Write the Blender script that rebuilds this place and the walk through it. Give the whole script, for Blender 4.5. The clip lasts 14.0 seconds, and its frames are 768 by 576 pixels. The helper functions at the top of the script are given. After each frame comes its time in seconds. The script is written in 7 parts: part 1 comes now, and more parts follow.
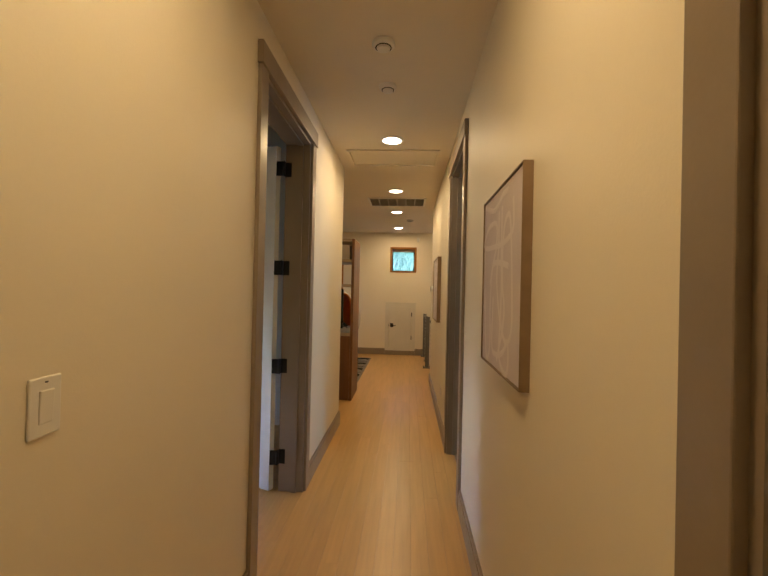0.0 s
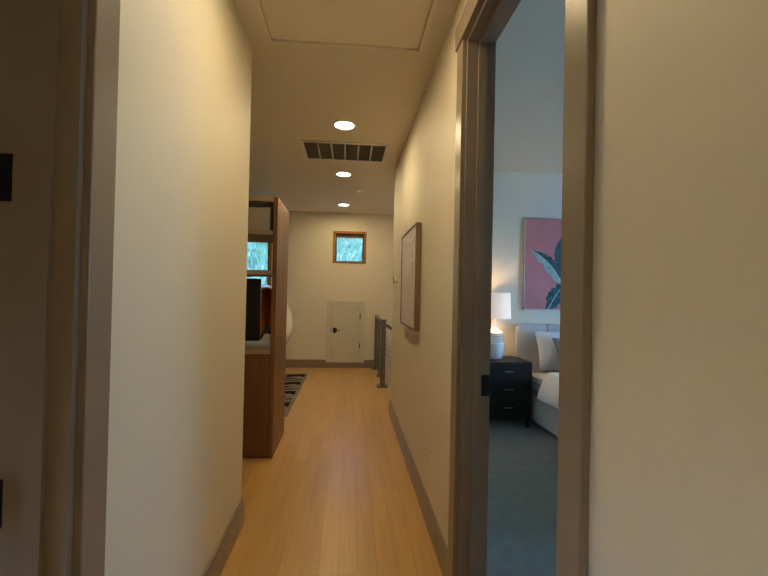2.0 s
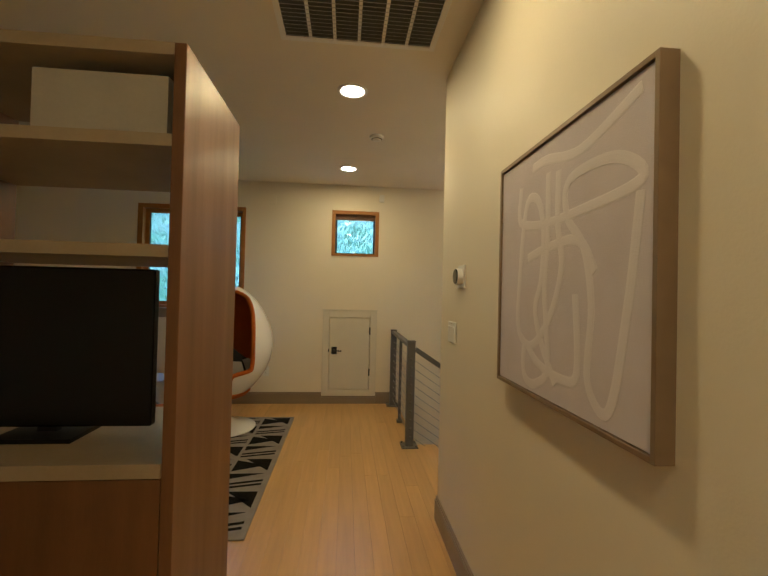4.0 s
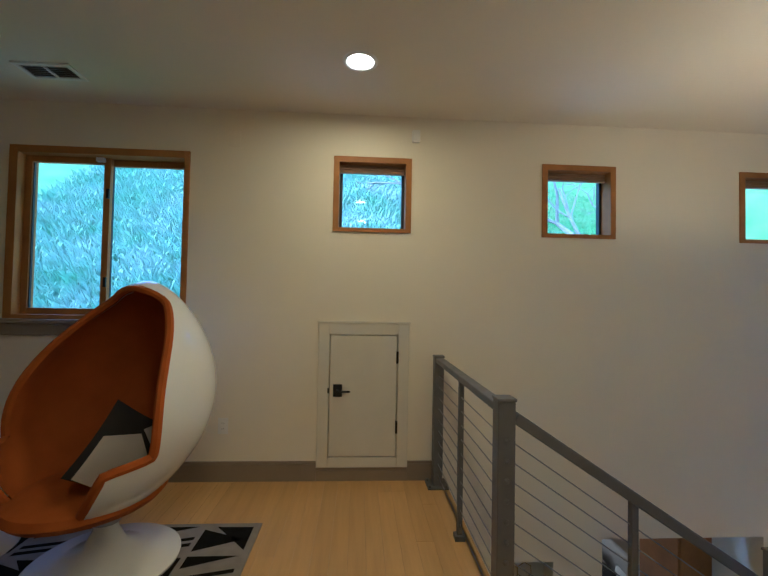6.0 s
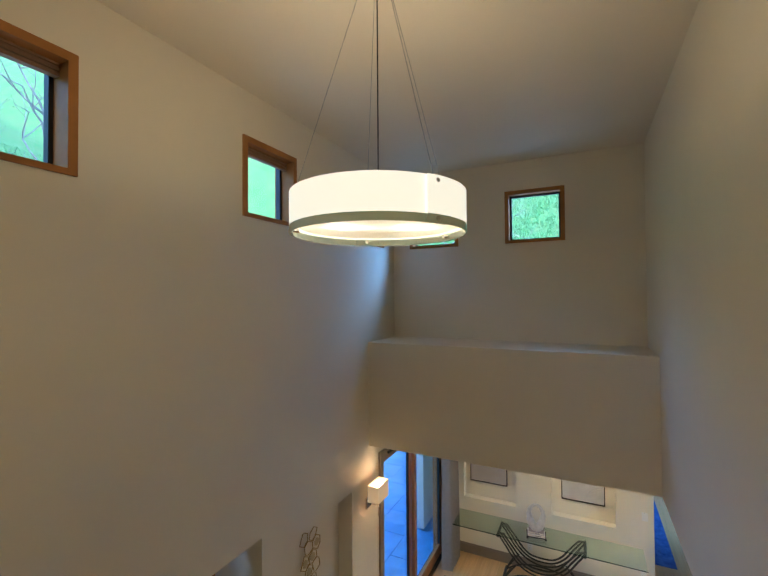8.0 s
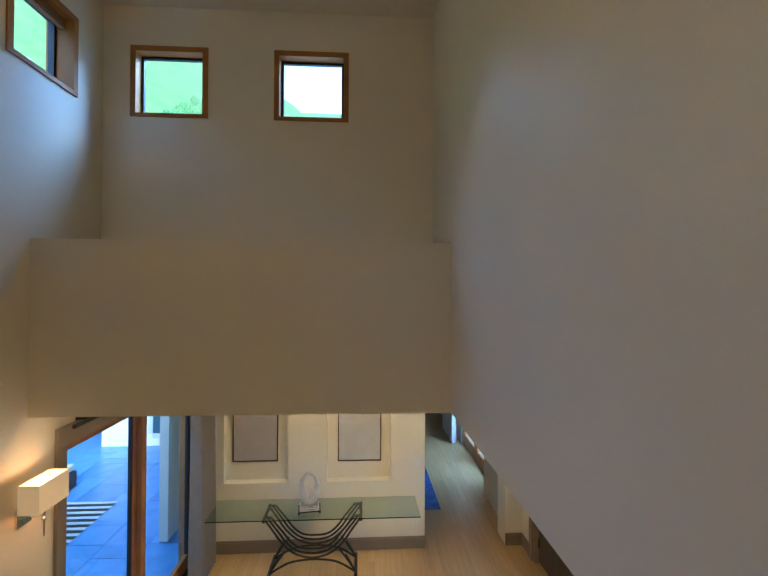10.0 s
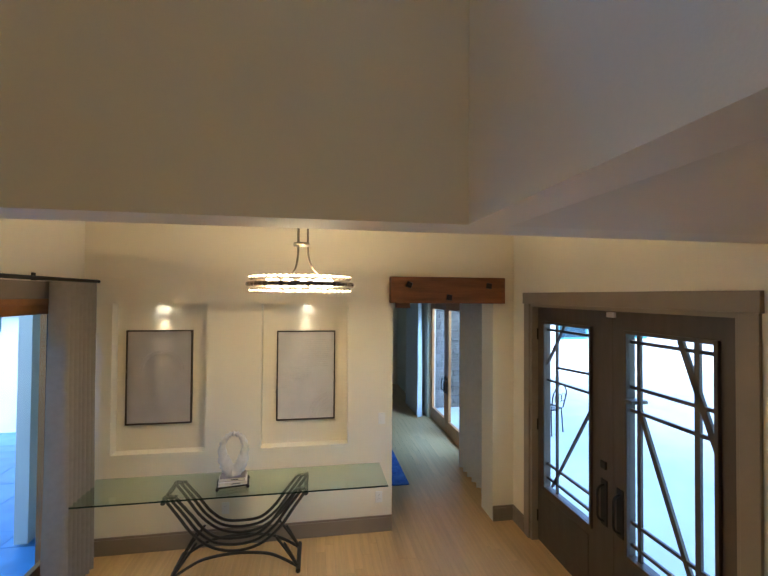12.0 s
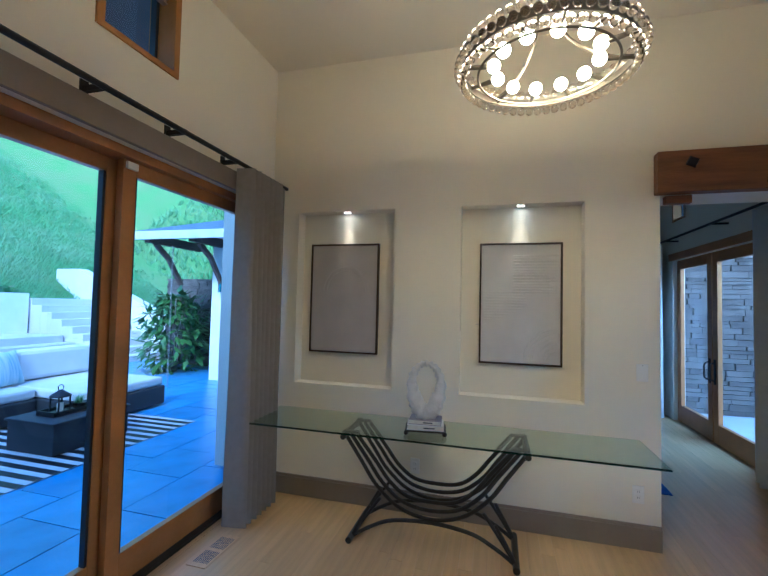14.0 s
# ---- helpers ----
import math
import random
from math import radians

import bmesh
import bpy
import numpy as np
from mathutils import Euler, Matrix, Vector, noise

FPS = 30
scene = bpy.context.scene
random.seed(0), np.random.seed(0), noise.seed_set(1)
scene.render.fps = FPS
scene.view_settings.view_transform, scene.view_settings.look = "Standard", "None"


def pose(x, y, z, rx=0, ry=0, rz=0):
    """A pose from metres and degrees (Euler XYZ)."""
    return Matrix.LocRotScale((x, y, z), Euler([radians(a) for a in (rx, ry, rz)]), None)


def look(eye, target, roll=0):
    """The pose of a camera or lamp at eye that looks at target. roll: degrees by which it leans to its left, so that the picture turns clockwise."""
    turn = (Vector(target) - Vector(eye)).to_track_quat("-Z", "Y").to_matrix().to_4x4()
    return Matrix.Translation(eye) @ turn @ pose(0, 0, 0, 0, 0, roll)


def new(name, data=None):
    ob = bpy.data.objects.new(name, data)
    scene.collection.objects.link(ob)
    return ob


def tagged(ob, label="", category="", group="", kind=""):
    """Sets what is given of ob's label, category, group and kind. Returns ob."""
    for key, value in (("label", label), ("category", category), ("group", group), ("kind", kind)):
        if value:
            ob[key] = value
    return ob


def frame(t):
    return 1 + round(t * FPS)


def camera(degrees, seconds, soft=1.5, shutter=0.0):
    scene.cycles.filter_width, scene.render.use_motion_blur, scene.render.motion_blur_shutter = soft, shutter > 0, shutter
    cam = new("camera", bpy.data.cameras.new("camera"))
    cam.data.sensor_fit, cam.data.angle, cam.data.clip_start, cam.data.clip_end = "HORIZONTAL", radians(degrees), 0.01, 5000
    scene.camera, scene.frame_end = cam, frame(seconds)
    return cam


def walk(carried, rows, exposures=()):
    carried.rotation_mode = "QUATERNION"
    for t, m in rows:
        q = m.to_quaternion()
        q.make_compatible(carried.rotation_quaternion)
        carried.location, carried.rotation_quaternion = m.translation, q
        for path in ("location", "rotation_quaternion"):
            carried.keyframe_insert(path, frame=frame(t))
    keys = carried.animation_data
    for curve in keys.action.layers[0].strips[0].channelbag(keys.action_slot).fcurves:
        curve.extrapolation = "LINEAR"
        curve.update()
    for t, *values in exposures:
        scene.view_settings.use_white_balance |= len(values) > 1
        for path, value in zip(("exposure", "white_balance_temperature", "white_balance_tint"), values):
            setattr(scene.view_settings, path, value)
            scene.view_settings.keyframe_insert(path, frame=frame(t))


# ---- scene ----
cam = camera(86.4, 14.0)
PATH = [
    (0, (0.166, 2.901, 1.418), (0.048, 4.897, 1.431), 1.3),
    (0.5, (0.131, 3.318, 1.402), (0.148, 5.318, 1.412), 1.25),
    (1, (0.112, 3.814, 1.374), (0.203, 5.812, 1.388), 1.25),
    (1.5, (0.066, 4.296, 1.346), (0.208, 6.291, 1.359), 1.3),
    (2, (0.044, 4.797, 1.335), (0.216, 6.79, 1.356), 1.2),
    (2.5, (0.012, 5.308, 1.348), (0.193, 7.299, 1.370), 1.0),
    (2.7, (0.030, 5.507, 1.356), (0.202, 7.5, 1.377), 1.1),
    (4.8, (-0.098, 7.737, 1.364), (0.094, 9.728, 1.4), 1.5),
    (5, (-0.080, 7.939, 1.357), (0.083, 9.932, 1.393), 1.45),
    (5.5, (-0.070, 8.456, 1.330), (0.064, 10.451, 1.382), 1.35),
    (6, (-0.040, 8.954, 1.328), (0.081, 10.949, 1.384), 1.1),
    (6.5, (0.108, 9.357, 1.306), (0.448, 11.326, 1.373), 0.5),
    (7, (0.334, 9.629, 1.325), (1.174, 11.443, 1.389), -0.2),
    (7.5, (0.560, 9.806, 1.316), (1.987, 11.206, 1.370), -0.5),
    (8, (0.868, 9.898, 1.270), (2.664, 10.779, 1.308), -0.4),
    (8.5, (1.169, 9.960, 1.110), (3.111, 10.440, 1.138), 0.0),
    (9, (1.459, 9.984, 0.897), (3.45, 10.171, 0.927), 0.2),
    (9.2, (1.584, 9.99, 0.806), (3.582, 10.09, 0.832), 0.2),
    (11.3, (3.0, 9.9, -0.196), (4.985, 9.655, -0.175), 0.4),
    (11.5, (3.131, 9.902, -0.306), (5.113, 9.633, -0.289), 0.4),
    (12, (3.446, 9.875, -0.575), (5.419, 9.547, -0.539), 0.4),
    (12.5, (3.751, 9.903, -0.796), (5.724, 9.574, -0.757), 0.6),
    (13, (4.033, 9.947, -0.998), (6.024, 9.771, -0.948), 0.8),
    (13.5, (4.307, 10.024, -1.187), (6.302, 10.149, -1.127), 1.0),
    (14, (4.529, 10.141, -1.427), (6.456, 10.669, -1.348), 1.3),
]
walk(cam, [(t, look(eye, target, roll)) for t, eye, target, roll in PATH],
     [(0, 3.55, 6000, 18), (1.0, 3.35, 5000, 12), (1.6, 3.3, 5250, 9), (2.5, 3.4, 5600, 10), (5, 3.4, 4700, 5), (5.5, 3.35, 4400, 6), (7, 3.15, 4800, 7), (9, 3.1, 5350, 7), (11.5, 3.2, 5500, 7), (13, 3.0, 5250, 7), (14, 2.75, 4500, 6)])
# ==== place ====
# ---------- light ----------
world = bpy.data.worlds.new("world")
scene.world = world
world.use_nodes = True
_nt = world.node_tree
_bg = _nt.nodes["Background"]
_sky = _nt.nodes.new("ShaderNodeTexSky")
_sky.sky_type = 'NISHITA'
_sky.sun_disc = False
_sky.ozone_density, _sky.dust_density = 4.0, 0.4
_sky.sun_elevation = radians(34)
_sky.sun_rotation = radians(255)
_nt.links.new(_sky.outputs[0], _bg.inputs[0])
_bg.inputs[1].default_value = 0.15
sun = new("sun", bpy.data.lights.new("sun", 'SUN'))
sun.data.energy, sun.data.angle, sun.data.color = 0.5, radians(12), (0.82, 0.93, 1.0)
sun.matrix_world = look((-18, -5, 12.5), (0, 0, 0))

WARM = (1.0, 0.69, 0.28)
HALL_W = 0.8
NICHE_W = 1.5
BULB_E = 23.0


def area_lamp(name, loc, size, watts, color=WARM, turn=(0, 0, 0), size_y=None):
    la = bpy.data.lights.new(name, 'AREA')
    la.shape = 'DISK' if size_y is None else 'RECTANGLE'
    la.size = size
    if size_y:
        la.size_y = size_y
    la.energy, la.color = watts, color
    ob = new(name, la)
    ob.matrix_world = pose(*loc, *turn)
    return ob


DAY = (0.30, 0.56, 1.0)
# area lamps added for daylight in the bedroom, bath, stairwell, foyer and living room
area_lamp("sky_light_bedroom", (4.9, 7.0, 1.6), 1.6, 3.6, (0.42, 0.66, 1.0), size_y=1.4).matrix_world = look((4.9, 6.8, 1.7), (2, 7.4, 0.6))
# added low in the room, clear of its window, to light the door leaf
area_lamp("sky_light_bath", (-2.6, 5.2, 1.6), 0.8, 0.22, (0.25, 0.46, 1.0), size_y=1.2).matrix_world = look((-2.6, 5.45, 0.45), (-1.0, 5.8, 0.2))
# warm fill lamp added in the windowless guest room
area_lamp("guest_room_fill", (2.6, 15.4, -1.4), 1.2, 1.1, (1.0, 0.86, 0.70), size_y=1.2).matrix_world = look((2.2, 15.3, -1.2), (2.6, 13, -2.6))
# added outside the clerestory window, aimed to throw a blue streak on the north wall
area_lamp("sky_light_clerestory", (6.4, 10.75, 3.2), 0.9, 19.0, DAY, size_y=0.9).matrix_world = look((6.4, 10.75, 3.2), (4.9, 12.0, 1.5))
# added outside the front and french doors to brighten the floors within
area_lamp("sky_light_front", (6.2, 6.1, 0.6), 2.0, 3.0, DAY, size_y=1.4).matrix_world = look((6.2, 6.0, 0.7), (6.4, 9.6, -3.0))
area_lamp("sky_light_living", (9.8, 7.05, -0.1), 1.5, 16.0, DAY, size_y=0.6).matrix_world = look((9.8, 7.05, -0.1), (9.6, 9.0, -3.0))


# ---------- materials ----------
def mat(name, col, rough=0.5, metal=0.0, var=0.08, scale=4.0, bump=0.0, bscale=80.0, col2=None, stretch=(1, 1, 1), rand=0.0,
        coat=0.0, rvar=0.08, spec=0.5, sheen=0.0):
    """A surface with variation at two scales: broad mottling and fine grain."""
    m = bpy.data.materials.new(name)
    m.use_nodes = True
    nt = m.node_tree
    N, L = nt.nodes, nt.links
    b = N["Principled BSDF"]
    tc = N.new("ShaderNodeTexCoord")
    mp = N.new("ShaderNodeMapping")
    mp.inputs["Scale"].default_value = stretch
    L.new(tc.outputs["Object"], mp.inputs[0])
    n1 = N.new("ShaderNodeTexNoise")
    n1.inputs["Scale"].default_value, n1.inputs["Detail"].default_value = scale, 5
    n2 = N.new("ShaderNodeTexNoise")
    n2.inputs["Scale"].default_value, n2.inputs["Detail"].default_value = bscale, 3
    L.new(mp.outputs[0], n1.inputs[0])
    L.new(mp.outputs[0], n2.inputs[0])
    a = N.new("ShaderNodeMix")
    a.data_type = 'RGBA'
    c2 = col2 or tuple(max(0, c * (1 - 2 * var)) for c in col)
    a.inputs[6].default_value = (*col, 1)
    a.inputs[7].default_value = (*c2, 1)
    rmp = N.new("ShaderNodeMapRange")
    rmp.inputs[1].default_value, rmp.inputs[2].default_value = 0.3, 0.75
    L.new(n1.outputs[0], rmp.inputs[0])
    L.new(rmp.outputs[0], a.inputs[0])
    out = a.outputs[2]
    g = N.new("ShaderNodeHueSaturation")
    gm = N.new("ShaderNodeMapRange")
    gm.inputs[3].default_value, gm.inputs[4].default_value = 1 - var * 0.7, 1 + var * 0.7
    L.new(n2.outputs[0], gm.inputs[0])
    L.new(gm.outputs[0], g.inputs["Value"])
    L.new(out, g.inputs["Color"])
    out = g.outputs[0]
    if rand:
        oi = N.new("ShaderNodeObjectInfo")
        h = N.new("ShaderNodeHueSaturation")
        rm = N.new("ShaderNodeMapRange")
        rm.inputs[3].default_value, rm.inputs[4].default_value = 1 - rand, 1 + rand
        L.new(oi.outputs["Random"], rm.inputs[0])
        L.new(rm.outputs[0], h.inputs["Value"])
        L.new(out, h.inputs["Color"])
        out = h.outputs[0]
    L.new(out, b.inputs["Base Color"])
    rr = N.new("ShaderNodeMapRange")
    rr.inputs[3].default_value, rr.inputs[4].default_value = max(0.02, rough - rvar), min(1, rough + rvar)
    L.new(n1.outputs[0], rr.inputs[0])
    L.new(rr.outputs[0], b.inputs["Roughness"])
    b.inputs["Metallic"].default_value = metal
    b.inputs["Specular IOR Level"].default_value = spec
    b.inputs["Coat Weight"].default_value = coat
    b.inputs["Coat Roughness"].default_value = 0.05 if coat > 0.3 else 0.3
    b.inputs["Sheen Weight"].default_value = sheen
    if bump:
        bp = N.new("ShaderNodeBump")
        bp.inputs["Strength"].default_value, bp.inputs["Distance"].default_value = bump, 0.004
        L.new(n2.outputs[0], bp.inputs["Height"])
        L.new(bp.outputs[0], b.inputs["Normal"])
    return m


def glow(name, col, strength):
    m = bpy.data.materials.new(name)
    m.use_nodes = True
    b = m.node_tree.nodes["Principled BSDF"]
    b.inputs["Base Color"].default_value = (*col, 1)
    b.inputs["Emission Color"].default_value = (*col, 1)
    b.inputs["Emission Strength"].default_value = strength
    return m


def pane_glass(name, tint=(1, 1, 1)):
    m = bpy.data.materials.new(name)
    m.use_nodes = True
    N, L = m.node_tree.nodes, m.node_tree.links
    N.remove(N["Principled BSDF"])
    t, g, f, x = N.new("ShaderNodeBsdfTransparent"), N.new("ShaderNodeBsdfGlossy"), N.new("ShaderNodeFresnel"), N.new("ShaderNodeMixShader")
    t.inputs[0].default_value = (*tint, 1)
    g.inputs["Roughness"].default_value = 0.01
    f.inputs[0].default_value = 1.45
    L.new(f.outputs[0], x.inputs[0])
    L.new(t.outputs[0], x.inputs[1])
    L.new(g.outputs[0], x.inputs[2])
    L.new(x.outputs[0], N["Material Output"].inputs[0])
    return m


PAINT = mat("wall_paint", (0.80, 0.73, 0.585), 0.55, var=0.02, scale=1.5, bump=0.10, bscale=160)
CEIL = mat("ceiling_paint", (0.78, 0.71, 0.575), 0.7, var=0.02, scale=1.5, bump=0.06, bscale=200)
TRIM = mat("taupe_trim_paint", (0.27, 0.215, 0.16), 0.35, var=0.05, scale=6, bump=0.05, bscale=90)
WHITE = mat("white_paint", (0.70, 0.655, 0.545), 0.4, var=0.03, scale=5, bump=0.03)
DOORW = mat("white_door_paint", (0.78, 0.78, 0.76), 0.4, var=0.03, scale=5, bump=0.03)
BAMBOO = mat("bamboo_floor", (0.62, 0.365, 0.115), 0.32, var=0.09, scale=3, bump=0.04, bscale=30, stretch=(9, 0.5, 9), rand=0.06, coat=0.15, rvar=0.05)
MAPLE = mat("pale_maple_floor", (0.62, 0.39, 0.165), 0.3, var=0.10, scale=3, bump=0.04, bscale=30, stretch=(0.5, 9, 9), rand=0.08, coat=0.15, rvar=0.06)
UNDER = mat("floor_joint", (0.22, 0.13, 0.06), 0.7)
STEEL = mat("grey_rail_paint", (0.15, 0.145, 0.14), 0.45, 0.3, var=0.06, scale=10, bump=0.06, bscale=150)
CABLE = mat("steel_cable", (0.35, 0.34, 0.33), 0.35, 0.9, var=0.05)
WINWOOD = mat("window_wood", (0.42, 0.185, 0.045), 0.5, var=0.16, scale=5, bump=0.06, bscale=40, spec=0.25)
DOORWOOD = mat("sliding_door_wood", (0.45, 0.19, 0.05), 0.38, var=0.16, scale=4, bump=0.06, bscale=40, coat=0.15)
CABWOOD = mat("walnut_veneer", (0.21, 0.095, 0.035), 0.42, var=0.16, scale=3, bump=0.04, bscale=50, stretch=(4, 4, 0.4))
BLACK = mat("black_metal", (0.016, 0.016, 0.016), 0.45, 0.4, var=0.08)
DARK = mat("dark_void", (0.03, 0.03, 0.03), 0.8)
PLASTIC = mat("white_plastic", (0.80, 0.78, 0.73), 0.35, var=0.02)
GLASS = pane_glass("clear_glass")
DARKGASKET = mat("dark_sash", (0.02, 0.022, 0.025), 0.5)


# ---------- builders ----------
def box(bm, x0, y0, z0, x1, y1, z1, bev=0.0, m=None):
    x0, x1 = min(x0, x1), max(x0, x1)
    y0, y1 = min(y0, y1), max(y0, y1)
    z0, z1 = min(z0, z1), max(z0, z1)
    r = bmesh.ops.create_cube(bm, size=1)
    vs = r["verts"]
    for v in vs:
        v.co = Vector(((x0 + x1) / 2 + v.co.x * (x1 - x0), (y0 + y1) / 2 + v.co.y * (y1 - y0), (z0 + z1) / 2 + v.co.z * (z1 - z0)))
    if bev:
        es = list({e for v in vs for e in v.link_edges})
        g = bmesh.ops.bevel(bm, geom=es, offset=bev, segments=2, affect='EDGES', profile=0.5)
        vs = list({v for f in g["faces"] for v in f.verts} | {v for v in vs if v.is_valid})
    if m is not None:
        bmesh.ops.transform(bm, matrix=m, verts=vs)
    return vs


def cyl(bm, p, q, r, r2=None, seg=16, caps=True):
    p, q = Vector(p), Vector(q)
    d = q - p
    g = bmesh.ops.create_cone(bm, cap_ends=caps, segments=seg, radius1=r, radius2=r if r2 is None else r2, depth=d.length)
    bmesh.ops.transform(bm, matrix=Matrix.Translation((p + q) / 2) @ d.to_track_quat('Z', 'Y').to_matrix().to_4x4(), verts=g["verts"])
    return g["verts"]


def tube(bm, pts, r, seg=8, closed=False, flat=None):
    """A round (or flattened) bar along a line of points."""
    pts = [Vector(p) for p in pts]
    n = len(pts)
    rings = []
    side = None
    for i, p in enumerate(pts):
        a = pts[(i - 1) % n] if (closed or i > 0) else p
        b = pts[(i + 1) % n] if (closed or i < n - 1) else p
        d = (b - a).normalized()
        if side is None:
            side = d.orthogonal().normalized()
        side = (side - d * side.dot(d)).normalized()
        up = d.cross(side)
        ra, rb = (r, r) if flat is None else flat
        rings.append([bm.verts.new(p + side * math.cos(2 * math.pi * k / seg) * ra + up * math.sin(2 * math.pi * k / seg) * rb) for k in range(seg)])
    for i in range(n if closed else n - 1):
        A, B = rings[i], rings[(i + 1) % n]
        for k in range(seg):
            bm.faces.new((A[k], A[(k + 1) % seg], B[(k + 1) % seg], B[k]))
    if not closed:
        bm.faces.new(rings[0][::-1])
        bm.faces.new(rings[-1])


def lathe(bm, prof, seg=32, centre=(0, 0, 0)):
    """A turned body from (radius, height) pairs."""
    rings = []
    for r, z in prof:
        if r < 1e-5:
            rings.append([bm.verts.new((centre[0], centre[1], centre[2] + z))])
        else:
            rings.append([bm.verts.new((centre[0] + r * math.cos(2 * math.pi * k / seg), centre[1] + r * math.sin(2 * math.pi * k / seg), centre[2] + z)) for k in range(seg)])
    for A, B in zip(rings, rings[1:]):
        for k in range(seg):
            a, b, c, d = A[k % len(A)], A[(k + 1) % len(A)], B[(k + 1) % len(B)], B[k % len(B)]
            f = []
            for v in (a, b, c, d):
                if v not in f:
                    f.append(v)
            if len(f) > 2:
                bm.faces.new(f)


def part(name, bm, material, parent=None, label="", smooth=False):
    """Links a bmesh as one mesh object under a thing or a part."""
    bmesh.ops.recalc_face_normals(bm, faces=bm.faces)
    if material is GLASS:
        # a pane is one sheet, its face towards the rooms
        c = sum((v.co for v in bm.verts), Vector()) / len(bm.verts)
        ext = [max(v.co[i] for v in bm.verts) - min(v.co[i] for v in bm.verts) for i in range(3)]
        ax = ext.index(min(ext))
        way = 1 if ax == 1 and c.y < 9 else -1
        bmesh.ops.delete(bm, geom=[f for f in bm.faces if f.normal[ax] * way < 0.9], context='FACES')
    me = bpy.data.meshes.new(name)
    bm.to_mesh(me)
    bm.free()
    me.materials.append(material)
    if smooth:
        for p in me.polygons:
            p.use_smooth = True
        me.set_sharp_from_angle(angle=radians(40))
    ob = new(name, me)
    if parent is not None:
        ob.parent = parent
    if label:
        ob["label"] = label
    return ob


def boxes(name, lst, material, parent=None, label="", bev=0.0, m=None):
    bm = bmesh.new()
    for b in lst:
        box(bm, *b, bev=bev, m=m)
    return part(name, bm, material, parent, label)


def thing(name, label, category, group="", at=None):
    e = new(name)
    tagged(e, label, category, group)
    if at is not None:
        e.matrix_world = at
    return e


def wall(name, axis, p0, p1, a0, a1, z0, z1, holes=(), material=None, label="", niches=()):
    """An upright slab between p0 and p1 on its axis, from a0 to a1 along the other, with openings (a, b, low, high) through it.
    niches: openings that go in from p0 only, as (a, b, low, high, depth)."""
    every = [tuple(h) + (None,) for h in holes] + [tuple(n) for n in niches]
    us = sorted({a0, a1, *[max(a0, min(a1, v)) for h in every for v in h[:2]]})
    zs = sorted({z0, z1, *[max(z0, min(z1, v)) for h in every for v in h[2:4]]})

    def kind(i, j):
        if not (0 <= i < len(us) - 1 and 0 <= j < len(zs) - 1):
            return -1.0
        u, z = (us[i] + us[i + 1]) / 2, (zs[j] + zs[j + 1]) / 2
        for h in every:
            if h[0] < u < h[1] and h[2] < z < h[3]:
                return -1.0 if h[4] is None else h[4]
        return 0.0
    bm = bmesh.new()
    cache = {}
    sgn = 1 if p1 > p0 else -1

    def v(p, u, z):
        k = (round(p, 4), round(u, 4), round(z, 4))
        if k not in cache:
            cache[k] = bm.verts.new((p, u, z) if axis == "x" else (u, p, z))
        return cache[k]

    def depth(c):
        return p1 if c < 0 else p0 + sgn * c
    for i in range(len(us) - 1):
        for j in range(len(zs) - 1):
            c = kind(i, j)
            u0, u1, w0, w1 = us[i], us[i + 1], zs[j], zs[j + 1]
            if c >= 0:
                d = depth(c)
                bm.faces.new((v(d, u0, w0), v(d, u1, w0), v(d, u1, w1), v(d, u0, w1)))
                bm.faces.new((v(p1, u0, w0), v(p1, u0, w1), v(p1, u1, w1), v(p1, u1, w0)))
            for di, dj in ((1, 0), (0, 1), (-1, 0), (0, -1)):
                o = kind(i + di, j + dj)
                if o == c or (di + dj < 0 and 0 <= i + di and 0 <= j + dj):
                    continue
                da, db = depth(c), depth(o)
                if abs(da - db) < 1e-6:
                    continue
                if di:
                    u = u1 if di > 0 else u0
                    bm.faces.new((v(da, u, w0), v(db, u, w0), v(db, u, w1), v(da, u, w1)))
                else:
                    z = w1 if dj > 0 else w0
                    bm.faces.new((v(da, u0, z), v(db, u0, z), v(db, u1, z), v(da, u1, z)))
    ob = part(name, bm, material or PAINT)
    return tagged(ob, label or "smooth wall painted warm off-white", "wall", kind="structure")


def slab(name, b, material, label, cat):
    return tagged(boxes(name, [b], material), label, cat, kind="structure")


# ---------- large structure ----------
XL, XR, YN, YS, ZC, ZF, XE, YD = -0.54, 0.535, 12.0, 9.37, 2.71, -3.0, 7.65, 7.73
WZ0, WZ1 = 1.84, 2.38
SMALL_N = [(-0.235, 0.325), (1.36, 1.92), (2.965, 3.52), (4.57, 5.13)]
SMALL_E = [(10.08, 10.655), (11.2, 11.775)]
wall("wall_north", "y", YN, YN + 0.18, -4.3, 7.95, ZF, ZC,
     [(a, b, WZ0, WZ1) for a, b in SMALL_N] + [(-2.53, -1.30, 1.145, 2.37), (1.84, 3.14, ZF, -0.46), (5.07, 7.5, ZF, -0.62),
      (5.56, 8, 0.72, 3), (6.0, 6.50, -0.10, 0.42), (-0.246, 0.256, 0.14, 1.062)],
     niches=[(3.52, 4.40, -2.6, -0.675, 0.16), (0.98, 1.46, -2.2, -0.62, 0.16)])
wall("wall_hall_west", "x", XL, XL - 0.12, 1.9, 7.2, 0, ZC, [(4.815, 5.74, 0, 2.445)])
